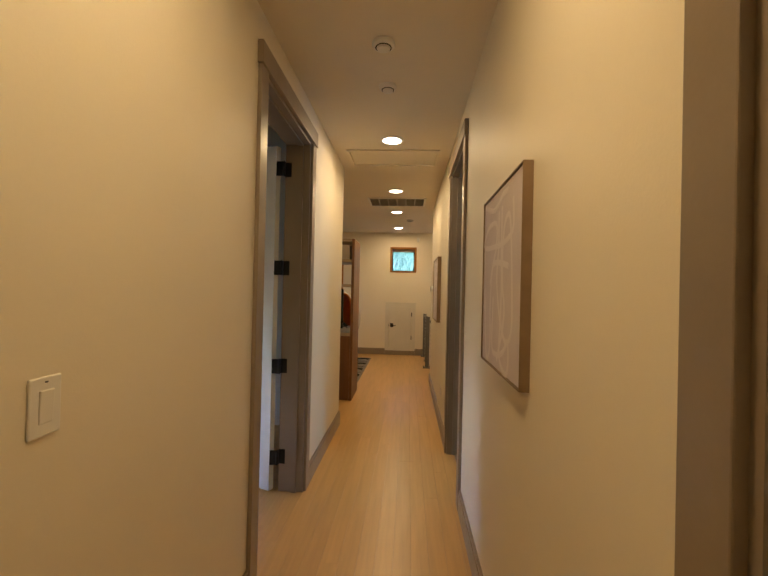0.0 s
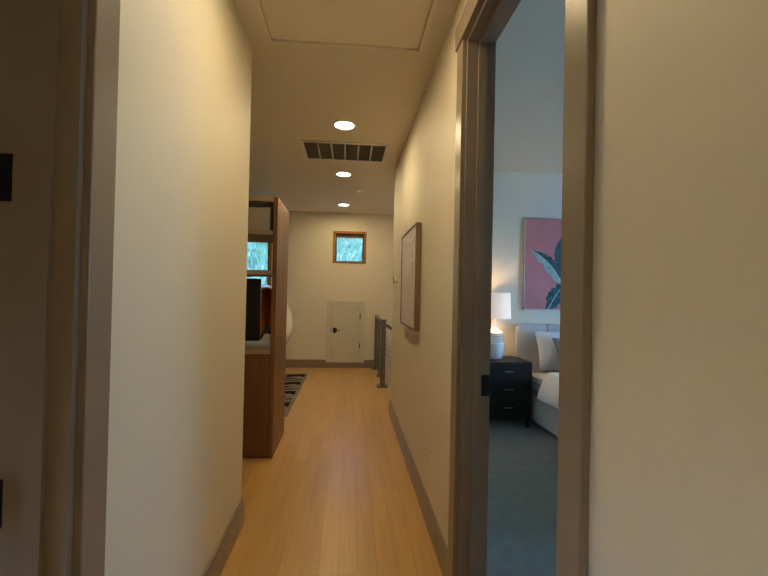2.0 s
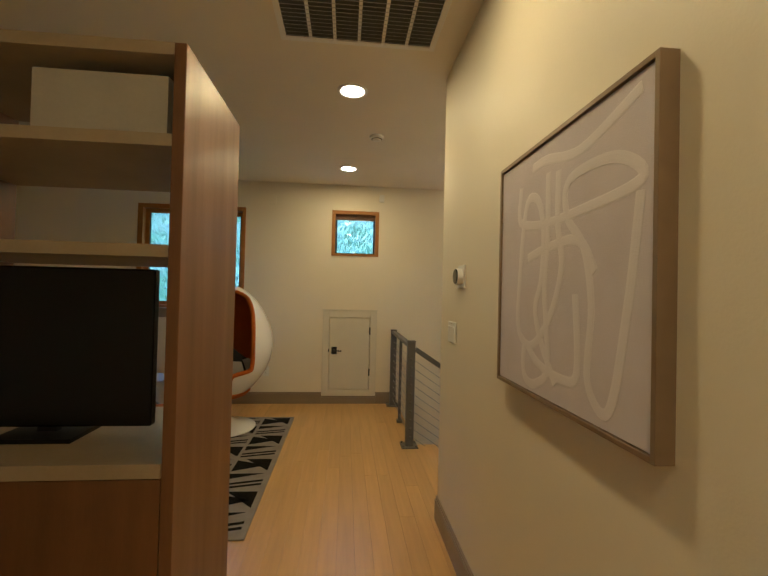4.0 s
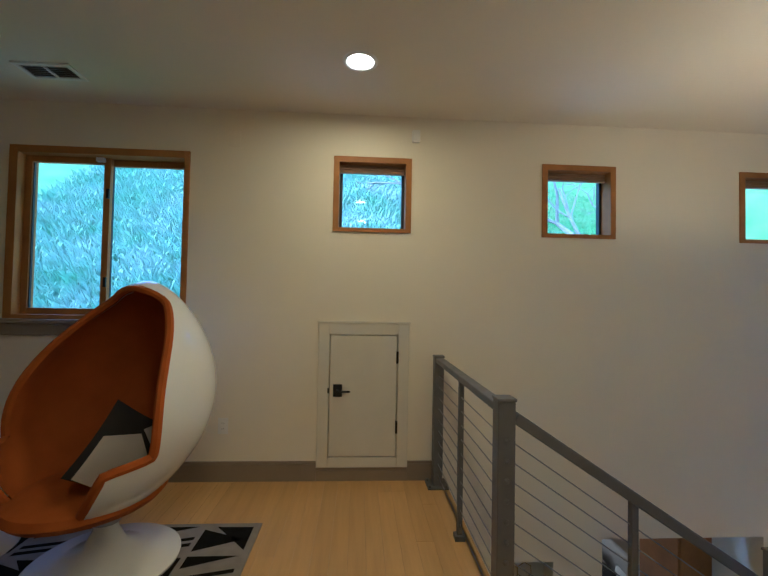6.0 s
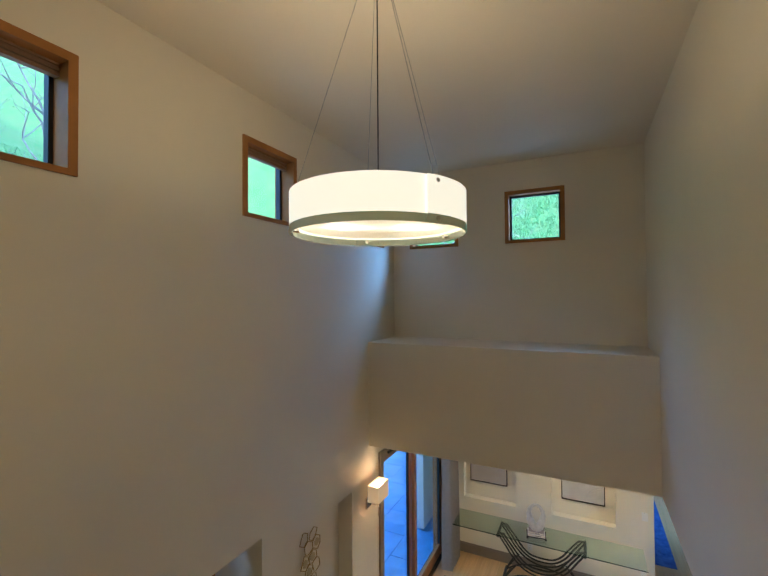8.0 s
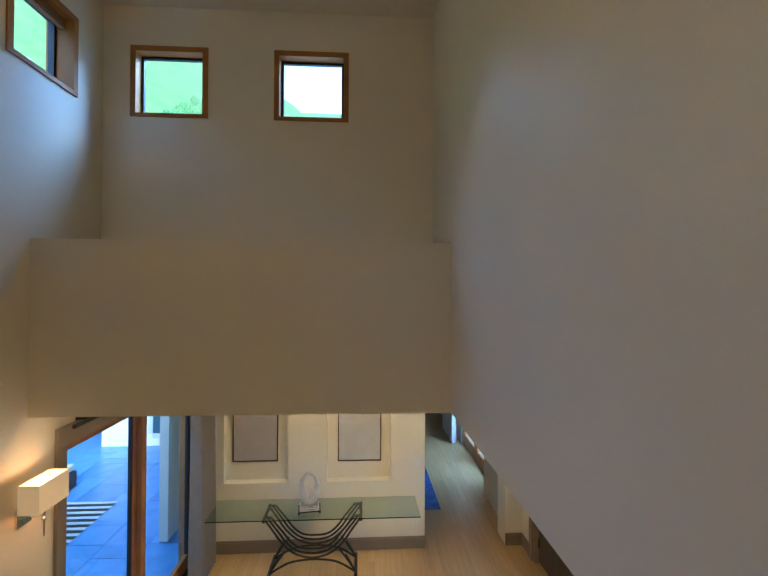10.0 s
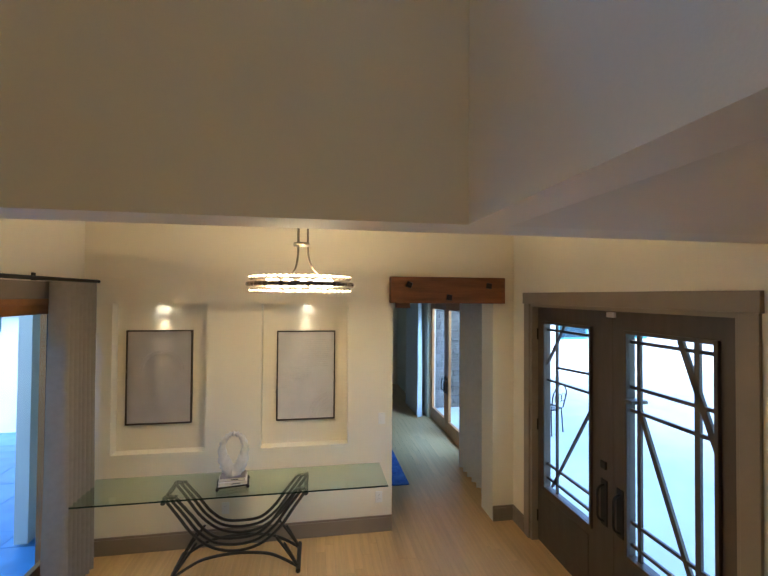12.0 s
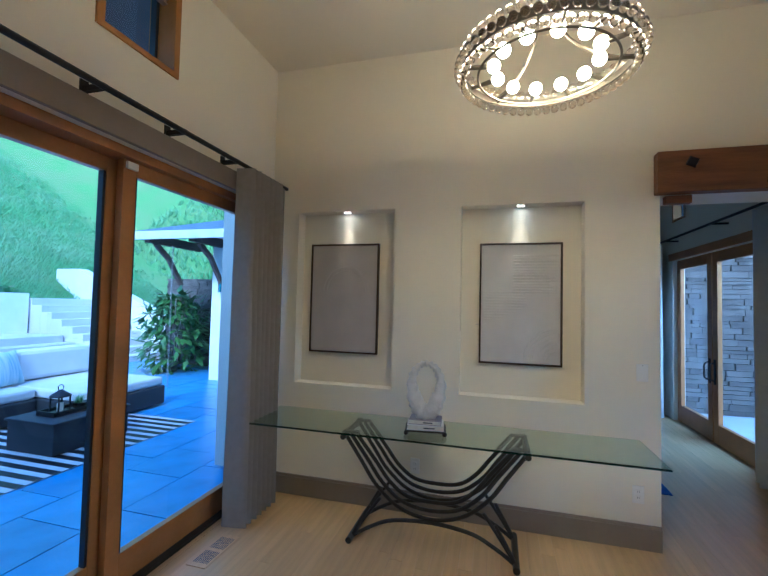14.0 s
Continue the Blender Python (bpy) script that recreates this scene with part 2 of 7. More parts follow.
wall("wall_hall_east", "x", XR, XR + 0.12, 1.9, YS, 0, ZC, [(5.675, 6.53, 0, 2.445), (2.48, 3.36, 0, 2.445)])
wall("wall_hall_south", "y", 1.9, 1.78, XL - 0.12, XR + 0.12, 0, ZC)
wall("wall_loft_south", "y", 7.2, 7.08, -4.3, XL - 0.12, 0, ZC)
wall("wall_loft_west", "x", -4.3, -4.42, 7.08, YN + 0.28, 0, ZC)
wall("wall_stair_south", "y", YS, YS - 0.15, XR + 0.12, 5.56, -0.335, ZC, [(4.755, 5.6, -1, 0.77)])
wall("wall_clerestory_east", "x", 5.44, 5.56, YS, YN, 0.77, ZC, [(a, b, WZ0, WZ1) for a, b in SMALL_E])
slab("wall_header_1", (4.755, YS - 0.1505, -0.335, 4.95, YN, 0.77), PAINT, "deep plastered header painted off-white", "wall")
slab("wall_header_2", (4.951, YS, 0.60, 5.56, YN, 0.77), PAINT, "plastered ledge under the clerestory windows", "wall")
slab("wall_header_3", (4.755, YD, -0.335, 4.95, YS - 0.151, 0.77), PAINT, "plastered header painted off-white", "wall")
slab("ceiling", (-4.42, 1.78, ZC, 5.56, YN + 0.28, ZC + 0.2), CEIL, "flat ceiling painted warm off-white", "ceiling")
slab("ceiling_foyer", (4.951, YD - 0.15, 0.575, 7.95, YN + 0.28, 0.599), CEIL, "high flat foyer ceiling painted off-white", "ceiling")
slab("ceiling_entry", (0.6, YD - 0.15, -0.335, 4.754, YS - 0.151, -0.10), CEIL, "low entry ceiling under the upper floor", "ceiling")
wall("wall_foyer_east", "x", XE, XE + 0.3, YD - 0.15, YN, ZF, 0.575, [(7.97, 9.08, ZF, -0.655)],
     niches=[(10.92, 11.755, -2.09, -0.67, 0.12), (9.543, 10.40, -2.09, -0.67, 0.12)])
wall("wall_front", "y", YD, YD - 0.15, 3.0, XE, ZF, 0.575, [(5.21, 7.29, ZF, -0.65)])
wall("wall_entry_west", "x", 3.0, 2.9, YD - 0.15, YS, ZF, -0.335)
wall("wall_under_loft", "x", 0.45, 0.35, 9.0, YN, ZF, -0.30)
wall("wall_under_stair", "y", YS - 0.0, YS - 0.15, 0.45, 3.0, ZF, -0.336)
slab("ceiling_under_loft", (0.35, 9.0, -0.30, 0.60, YN, -0.12), CEIL, "plastered edge under the loft floor", "ceiling")

# rooms beside the hall
wall("wall_bedroom_south", "y", 4.2, 4.08, XR + 0.12, 5.4, 0, ZC)
wall("wall_bedroom_east", "x", 5.2, 5.32, 4.08, YS - 0.15, 0, ZC, [(5.7, 7.9, 0.9, 2.3)])
slab("floor_bedroom", (XR + 0.12, 4.08, -0.09, 5.3, YS - 0.15, -0.005), mat("sage_grey_carpet", (0.25, 0.26, 0.22), 0.95, var=0.12, scale=12, bump=0.5, bscale=400, sheen=0.3),
     "sage grey cut-pile bedroom carpet", "floor")
wall("wall_bath_west", "x", -3.2, -3.32, 1.78, 7.08, 0, ZC, [(4.2, 4.9, 0.5, 1.4)])
wall("wall_bath_south", "y", 2.6, 2.48, -3.2, XL - 0.12, 0, ZC)
slab("floor_bath", (-3.3, 2.4, -0.09, XL - 0.12, 7.08, -0.004), mat("grey_tile", (0.34, 0.35, 0.36), 0.4, var=0.06), "pale grey floor of the side room", "floor")
# guest room behind the lower north wall
slab("wall_guest_reveal", (3.141, YN + 0.181, ZF, 3.26, 12.47, -0.301), PAINT, "plastered side of the deep guest room opening", "wall")
wall("wall_guest_north", "y", 15.6, 15.72, 0.6, 4.9, ZF, -0.3)
wall("wall_guest_west", "x", 0.6, 0.48, YN + 0.28, 15.72, ZF, -0.3)
wall("wall_guest_east", "x", 4.8, 4.92, YN + 0.28, 15.72, ZF, -0.3)
slab("ceiling_guest", (0.48, YN + 0.28, -0.3, 4.92, 15.72, -0.15), CEIL, "white guest room ceiling", "ceiling")
# living room beyond the timber lintel
wall("wall_living_north", "y", 12.6, 12.72, 7.95, 14.6, ZF, 0.5)
wall("wall_living_south", "y", 7.65, 7.50, 7.951, 14.5, ZF, 0.499, [(9.39, 11.39, ZF, -0.70), (10.98, 11.36, -0.13, 0.20)])
wall("wall_living_east", "x", 14.5, 14.62, 5.0, 12.72, ZF, 0.5)
slab("ceiling_living", (7.95, 7.0, 0.50, 14.6, 12.72, 0.572), CEIL, "white living room ceiling", "ceiling")

# floors
slab("floor", (-4.4, 1.8, -0.118, 0.60, YN, -0.014), UNDER, "subfloor under the upper bamboo boards", "floor")
slab("floor_guest", (0.5, YN + 0.18, ZF - 0.12, 4.9, 15.7, ZF), mat("guest_carpet", (0.42, 0.38, 0.33), 0.95, var=0.08, scale=10, bump=0.4, bscale=300), "beige guest room carpet", "floor")
slab("floor_foyer", (0.3, 7.5, ZF - 0.12, 14.6, 12.17, ZF - 0.014), UNDER, "subfloor under the pale foyer boards", "floor")


def planks(floor, x0, x1, y0, y1, z, w, length, along, material, near, seed, name="plank"):
    """Floor boards in staggered rows; those inside the near rectangle are pieces of their own, the rest one mesh."""
    rnd = random.Random(seed)
    data = {}
    rest = bmesh.new()
    th, gap = 0.013, 0.0006
    u0, u1, v0, v1 = (x0, x1, y0, y1) if along == "y" else (y0, y1, x0, x1)
    u, count = u0, 0
    while u < u1 - 1e-4:
        ue = min(u + w, u1)
        v = v0 - rnd.random() * length
        while v < v1:
            va, vb = max(v, v0), min(v + length, v1)
            v += length
            if vb - va < 0.03:
                continue
            a = (u + gap, va + gap, ue - gap, vb - gap)
            bx = (a[0], a[1], a[2], a[3]) if along == "y" else (a[1], a[0], a[3], a[2])
            cx, cy = (bx[0] + bx[2]) / 2, (bx[1] + bx[3]) / 2
            if near[0] < cx < near[1] and near[2] < cy < near[3] and count < 290:
                key = (round(bx[2] - bx[0], 3), round(bx[3] - bx[1], 3))
                if key not in data:
                    bm = bmesh.new()
                    box(bm, -key[0] / 2, -key[1] / 2, -th, key[0] / 2, key[1] / 2, 0)
                    me = bpy.data.meshes.new(name)
                    bm.to_mesh(me)
                    bm.free()
                    me.materials.append(material)
                    data[key] = me
                ob = new(name, data[key])
                ob.parent = floor
                ob.location = (cx, cy, z)
                count += 1
            else:
                vs = [rest.verts.new(c) for c in ((bx[0], bx[1], z), (bx[2], bx[1], z), (bx[2], bx[3], z), (bx[0], bx[3], z))]
                rest.faces.new(vs)
        u = ue
    if rest.verts:
        o = part(name + "s", rest, material, floor)
        o["kind"] = "stuff"
    else:
        rest.free()


def baseboard(name, runs, z, h=0.14, t=0.018):
    """Runs of skirting: (x0, y0, x1, y1, nx, ny), the wall line and the way into the room."""
    bm = bmesh.new()
    for x0, y0, x1, y1, nx, ny in runs:
        box(bm, x0, y0, z, x1 + nx * t, y1 + ny * t, z + h - 0.02)
        box(bm, x0, y0, z + h - 0.0195, x1 + nx * t * 0.7, y1 + ny * t * 0.7, z + h, bev=0.002)
    return tagged(part(name, bm, TRIM), "taupe painted baseboard with a stepped top", "baseboard", kind="structure")


baseboard("baseboard_hall", [(XL, 1.9, XL, 4.765, 1, 0), (XL, 5.832, XL, 7.2, 1, 0), (XL - 0.12, 7.2, XL, 7.2, 0, 1),
                             (XR, 3.452, XR, 5.58, -1, 0), (XR, 6.622, XR, YS, -1, 0), (XR, YS, XR + 0.05, YS, 0, 1)], 0)
baseboard("baseboard_loft", [(-4.3, YN, -0.328, YN, 0, -1), (0.338, YN, 0.60, YN, 0, -1)], 0)
baseboard("trim", [(-0.327, YN, 0.337, YN, 0, -1)], 0, h=0.095)
baseboard("baseboard_foyer", [(XE, 9.08, XE, YN, -1, 0), (XE, YD, XE, 7.97, -1, 0), (7.40, YD, XE, YD, 0, 1), (3.0, YD, 5.10, YD, 0, 1)], ZF, h=0.16)


def casing(name, axis, p, s, a0, a1, z0, z1, w=0.092, label="taupe painted door casing with a flat head"):
    """A door surround on the wall face p, standing proud towards s."""
    bm = bmesh.new()

    def bx(u0, w0, u1, w1, t, t0=0.0):
        if axis == "x":
            box(bm, p + s * t0, u0, w0, p + s * t, u1, w1, bev=0.003)
        else:
            box(bm, u0, p + s * t0, w0, u1, p + s * t, w1, bev=0.003)
    bx(a0 - w, z0, a0, z1, 0.02)
    bx(a1, z0, a1 + w, z1, 0.02)
    bx(a0 - w - 0.012, z1, a1 + w + 0.012, z1 + w + 0.012, 0.028)
    return tagged(part(name, bm, TRIM), label, "door trim", kind="structure")


def jamb(name, axis, p0, p1, a0, a1, z0, z1, t=0.018, stop=None):
    bm = bmesh.new()

    def bx(u0, w0, u1, w1, q0=p0, q1=p1):
        if axis == "x":
            box(bm, q0, u0, w0, q1, u1, w1)
        else:
            box(bm, u0, q0, w0, u1, q1, w1)
    bx(a0 - 0.001, z0, a0 + t, z1)
    bx(a1 - t, z0, a1 + 0.001, z1)
    bx(a0 + t, z1 - t, a1 - t, z1 + 0.001)
    if stop:
        s0, s1 = stop
        bx(a0 + t, z0, a0 + t + 0.012, z1 - t, s0, s1)
        bx(a1 - t - 0.012, z0, a1 - t, z1 - t, s0, s1)
        bx(a0 + t + 0.012, z1 - t - 0.012, a1 - t - 0.012, z1 - t, s0, s1)
    return tagged(part(name, bm, TRIM), "taupe painted door jamb with stop", "door trim", kind="structure")


casing("trim_door_1", "x", XL, 1, 4.815, 5.74, 0, 2.445)
jamb("trim_jamb_1", "x", XL + 0.002, XL - 0.172, 4.815, 5.74, 0, 2.445, stop=(XL - 0.045, XL - 0.08))
casing("trim_door_2", "x", XR, -1, 5.675, 6.53, 0, 2.445)
jamb("trim_jamb_2", "x", XR - 0.002, XR + 0.122, 5.675, 6.53, 0, 2.445, stop=(XR + 0.045, XR + 0.08))
tagged(boxes("trim_threshold", [(0.601, 5.694, -0.05, 0.70, 6.511, 0.003)], TRIM, bev=0.002), "taupe threshold strip under the bedroom doorway", "threshold", kind="structure")
casing("trim_door_3", "x", XR, -1, 2.48, 3.36, 0, 2.445)
jamb("trim_jamb_3", "x", XR - 0.002, XR + 0.122, 2.48, 3.36, 0, 2.445)
casing("trim_front", "y", YD, 1, 5.21, 7.29, ZF, -0.65, w=0.10)
jamb("trim_front_jamb", "y", YD + 0.002, YD - 0.152, 5.21, 7.29, ZF, -0.65, t=0.03)


def small_window(name, axis, p, s, a0, a1, z0, z1, deep=0.18, blind=True):
    """A deep-set square window: timber lined reveal, dark sash, pane and a folded blind at the head."""
    w = thing(name, "small square wood-lined window with folded blind", "window")
    w["kind"] = "structure"

    def B(lst, nm, m, label=""):
        bm = bmesh.new()
        for u0, q0, w0, u1, q1, w1 in lst:
            if axis == "y":
                box(bm, u0, p + s * q0, w0, u1, p + s * q1, w1)
            else:
                box(bm, p + s * q0, u0, w0, p + s * q1, u1, w1)
        return part(nm, bm, m, w, label)
    t = 0.03
    d = deep
    B([(a0 - 0.012, -0.012, z0 - 0.012, a0 + t, d, z1 + 0.012), (a1 - t, -0.012, z0 - 0.012, a1 + 0.012, d, z1 + 0.012),
       (a0 + t, -0.012, z1 - t, a1 - t, d, z1 + 0.012), (a0 + t, -0.012, z0 - 0.012, a1 - t, d, z0 + t * 0.6)], "window_frame", WINWOOD)
    B([(a0 + t, d * 0.62, z0 + 0.018, a0 + t + 0.02, d * 0.85, z1 - t), (a1 - t - 0.02, d * 0.62, z0 + 0.018, a1 - t, d * 0.85, z1 - t),
       (a0 + t + 0.02, d * 0.62, z1 - t - 0.02, a1 - t - 0.02, d * 0.85, z1 - t), (a0 + t + 0.02, d * 0.62, z0 + 0.018, a1 - t - 0.02, d * 0.85, z0 + 0.036)],
      "sash", DARKGASKET)
    g = B([(a0 + t + 0.02, d * 0.74, z0 + 0.03, a1 - t - 0.02, d * 0.74 + 0.006, z1 - t - 0.02)], "pane", GLASS)
    g.visible_shadow = False
    if blind:
        n = 5
        B([(a0 + t + 0.004, 0.05 + 0.006 * (k % 2), z1 - t - 0.013 * (k + 1) + 0.002, a1 - t - 0.004, 0.085, z1 - t - 0.013 * k - 0.002) for k in range(n)], "blind", mat("folded_blind_wood", (0.30, 0.17, 0.09), 0.6))
    return w


for i, (a, b) in enumerate(SMALL_N):
    small_window("window_%d" % (i + 1), "y", YN, 1, a, b, WZ0, WZ1)
for i, (a, b) in enumerate(SMALL_E):
    small_window("window_%d" % (i + 5), "x", 5.44, 1, a, b, WZ0, WZ1, deep=0.12, blind=False)
small_window("window_7", "y", YN, 1, 6.0, 6.50, -0.10, 0.42)
small_window("window_9", "y", 7.65, -1, 10.98, 11.36, -0.13, 0.20, deep=0.15, blind=False)

# stairs: solid flight, treads and risers
stairs = thing("stairs", "straight wooden stair flight with pale treads", "stairs")
stairs["kind"] = "structure"
NR, RUN, X0S = 17, 0.236, 0.80
RISE = -ZF / NR
for k in range(NR - 1):
    x = X0S + RUN * k
    z = -RISE * (k + 1)
    boxes("tread", [(x - 0.025, YS + 0.002, z - 0.035, x + RUN, 10.52, z)], BAMBOO, stairs, bev=0.006)
    boxes("riser", [(x + RUN - 0.018, YS + 0.002, z - RISE, x + RUN - 0.0, 10.50, z - 0.036)], WHITE, stairs)
boxes("landing_edge", [(0.60, YS + 0.002, -0.14, X0S, 10.6, -0.001)], BAMBOO, stairs)
sb = bmesh.new()
vs = [(X0S - 0.2, 0.0), (X0S, -0.02), (X0S + RUN * (NR - 1), ZF + 0.16), (X0S + RUN * (NR - 1), ZF), (X0S + RUN * (NR - 1) - 0.35, ZF), (X0S - 0.2, -0.36)]
A = [sb.verts.new((x, 10.521, z)) for x, z in vs]
B_ = [sb.verts.new((x, 10.60, z)) for x, z in vs]
sb.faces.new(A)
sb.faces.new(B_[::-1])
for i in range(len(vs)):
    j = (i + 1) % len(vs)
    sb.faces.new((A[i], B_[i], B_[j], A[j]))
part("stringer", sb, WHITE, stairs)
boxes("floor_edge", [(0.575, 10.6, -0.30, 0.62, YN, 0.0)], BAMBOO, stairs)

# ---------- lamps ----------
LAMPG = glow("lamp_lens", (1.0, 0.86, 0.62), 2)


def downlight(x, y, z, watts, r=0.078):
    t = thing("recessed_downlight", "round white recessed ceiling downlight, switched on", "ceiling light", "hall downlights", pose(x, y, z))
    bm = bmesh.new()
    lathe(bm, [(r + 0.002, 0.004), (r + 0.024, 0.0), (r + 0.026, -0.004), (r + 0.012, -0.010), (r, -0.006), (r, 0.004)], 32)
    part("trim_ring", bm, PLASTIC, t, smooth=True)
    bm = bmesh.new()
    lathe(bm, [(0, -0.004), (r * 0.6, -0.005), (r, -0.003), (r, 0.003), (0, 0.003)], 32)
    part("lens", bm, LAMPG, t, "glowing warm lens", smooth=True)
    area_lamp("downlight_beam", (x, y, z - 0.03), 0.14, watts)


for x, y in ((0.0, 6.40), (-0.02, 8.18), (-0.045, 9.60), (-0.06, 11.30), (0.0, 3.6)):
    downlight(x, y, ZC, HALL_W)
downlight(0.9, 9.9, ZC, HALL_W * 0.3)


def detector(x, y, z, r=0.06, down=True):
    t = thing("smoke_detector", "round off-white smoke detector on the ceiling", "smoke detector", "smoke detectors", pose(x, y, z))
    bm = bmesh.new()
    lathe(bm, [(0, 0.0), (r, 0.0), (r, -0.014), (r * 0.94, -0.02), (r * 0.62, -0.026), (r * 0.55, -0.036), (r * 0.3, -0.042), (0, -0.042)], 28)
    part("housing", bm, PLASTIC, t, smooth=True)
    bm = bmesh.new()
    lathe(bm, [(r * 0.7, -0.0245), (r * 0.72, -0.0265), (r * 0.64, -0.0285), (r * 0.6, -0.0262)], 28)
    part("vent_ring", bm, DARK, t)


detector(0.01, 5.02, ZC)
detector(0.01, 5.47, ZC, 0.055)
detector(0.173, 10.36, ZC, 0.062)

# attic hatch, return-air grille, small supply grille
hatch = thing("attic_hatch", "painted attic hatch panel with raised trim", "attic hatch", at=pose(0, 6.86, ZC))
boxes("panel", [(-0.40, -0.20, -0.004, 0.40, 0.20, 0.0)], CEIL, hatch)
boxes("edge_trim", [(-0.43, -0.23, -0.016, -0.405, 0.23, 0), (0.405, -0.23, -0.016, 0.43, 0.23, 0), (-0.405, -0.23, -0.016, 0.405, -0.205, 0), (-0.405, 0.205, -0.016, 0.405, 0.23, 0)], CEIL, hatch, bev=0.003)
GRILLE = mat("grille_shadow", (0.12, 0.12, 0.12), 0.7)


def ceiling_grille(x, y, w, d, n, z, cols):
    t = thing("ceiling_vent", "white metal ceiling air grille with dark slots", "air vent", at=pose(x, y, z))
    # dark sheet in place of the duct's shade behind the slats
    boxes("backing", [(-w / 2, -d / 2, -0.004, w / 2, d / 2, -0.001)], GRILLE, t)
    e = 0.03
    boxes("frame", [(-w / 2 - e, -d / 2 - e, -0.012, -w / 2, d / 2 + e, 0), (w / 2, -d / 2 - e, -0.012, w / 2 + e, d / 2 + e, 0),
                    (-w / 2, -d / 2 - e, -0.012, w / 2, -d / 2, 0), (-w / 2, d / 2, -0.012, w / 2, d / 2 + e, 0)], PLASTIC, t, bev=0.002)
    for k in range(1, cols):
        u = -w / 2 + w * k / cols
        boxes("bar", [(u - 0.008, -d / 2, -0.012, u + 0.008, d / 2, -0.004)], PLASTIC, t)
    # slats coloured greyer than the white frame
    sl = mat("vent_slat_grey", (0.42, 0.41, 0.40), 0.5)
    for k in range(n):
        v = -d / 2 + d * (k + 0.5) / n
        bm = bmesh.new()
        box(bm, -w / 2, -d / n * 0.36, -0.001, w / 2, d / n * 0.36, 0.001)
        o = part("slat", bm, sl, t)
        o.matrix_local = pose(0, v, -0.0085, 32)
    return t


ceiling_grille(-0.02, 8.82, 0.76, 0.46, 16, ZC, 6)
ceiling_grille(-1.98, 11.58, 0.28, 0.13, 6, ZC, 2)

# ---------- wall plates ----------


def plate(kind, m, gangs=1, label="white rocker light switch plate on the wall"):
    """A wall plate facing local -y; kind is switch or outlet."""
    name = "light_switch" if kind == "switch" else "power_outlet"
    t = thing(name, label, "light switch" if kind == "switch" else "outlet", at=m)
    w = 0.072 + 0.046 * (gangs - 1)
    boxes("cover_plate", [(-w / 2, -0.006, -0.058, w / 2, 0, 0.058)], PLASTIC, t, bev=0.003)
    for g in range(gangs):
        u = (g - (gangs - 1) / 2) * 0.046
        if kind == "switch":
            bm = bmesh.new()
            box(bm, -0.016, -0.009, -0.033, 0.016, -0.004, 0.033, bev=0.002)
            o = part("rocker", bm, PLASTIC, t)
            o.matrix_local = pose(u, 0, 0, 3)
            boxes("screw", [(u - 0.003, -0.0075, 0.046, u + 0.003, -0.006, 0.049)], GRILLE, t)
        else:
            for s in (-1, 1):
                bm = bmesh.new()
                box(bm, u - 0.016, -0.0085, s * 0.02 - 0.013, u + 0.016, -0.006, s * 0.02 + 0.013, bev=0.002)
                o = part("socket", bm, PLASTIC, t)
                boxes("slot", [(u - 0.007, -0.0092, s * 0.02 - 0.005, u - 0.005, -0.0084, s * 0.02 + 0.005), (u + 0.005, -0.0092, s * 0.02 - 0.005, u + 0.007, -0.0084, s * 0.02 + 0.005)], GRILLE, o)
    return t


plate("switch", pose(XL, 3.66, 1.178, 0, 0, 90))
plate("switch", pose(XR, 9.10, 1.164, 0, 0, -90), 3, "white three-gang rocker switch plate on the wall")
plate("outlet", pose(XR, 7.25, 0.376, 0, 0, -90), 1, "white wall outlet above the hall baseboard")
plate("outlet", pose(-1.0, YN, 0.393), 1, "white wall outlet behind the egg chair")
plate("switch", pose(XE, 9.19, -1.847, 0, 0, -90), 1, "white switch plate beside the timber lintel opening")
plate("outlet", pose(XE, 9.215, -2.65, 0, 0, -90), 1, "white wall outlet beside the console table")
plate("outlet", pose(XE, 10.72, -2.65, 0, 0, -90), 1, "white wall outlet behind the glass console table")

th = thing("thermostat", "round black-faced thermostat on a white square plate", "thermostat", at=pose(XR, 8.93, 1.4625, 0, 0, -90))
boxes("mounting_plate", [(-0.058, -0.008, -0.058, 0.058, 0, 0.058)], PLASTIC, th, bev=0.003)
bm = bmesh.new()
lathe(bm, [(0, 0), (0.04, 0), (0.041, 0.022), (0.0405, 0.028), (0, 0.028)], 40)
o = part("dial_ring", bm, PLASTIC, th, smooth=True)
o.matrix_local = pose(0, -0.008, 0, 90)
bm = bmesh.new()
lathe(bm, [(0, 0), (0.0385, 0), (0.037, 0.005), (0, 0.006)], 40)
o = part("dial_face", bm, mat("dial_glass", (0.01, 0.02, 0.025), 0.08), th, "glossy black dial face", smooth=True)
o.matrix_local = pose(0, -0.036, 0, 90)

sn = thing("motion_sensor", "small white security sensor high on the wall", "sensor", at=pose(0.365, YN, 2.56))
boxes("housing", [(-0.03, -0.035, -0.045, 0.03, 0, 0.045)], PLASTIC, sn, bev=0.008)
boxes("lens_window", [(-0.018, -0.038, -0.02, 0.018, -0.0352, 0.008)], PLASTIC, sn, bev=0.001)
s2 = thing("blank_plate", "blank painted cover plate near the ceiling", "cover plate", at=pose(-0.97, YN, 2.49))
boxes("cover_plate", [(-0.037, -0.005, -0.058, 0.037, 0, 0.058)], PAINT, s2, bev=0.003)

# ---------- doors upstairs ----------


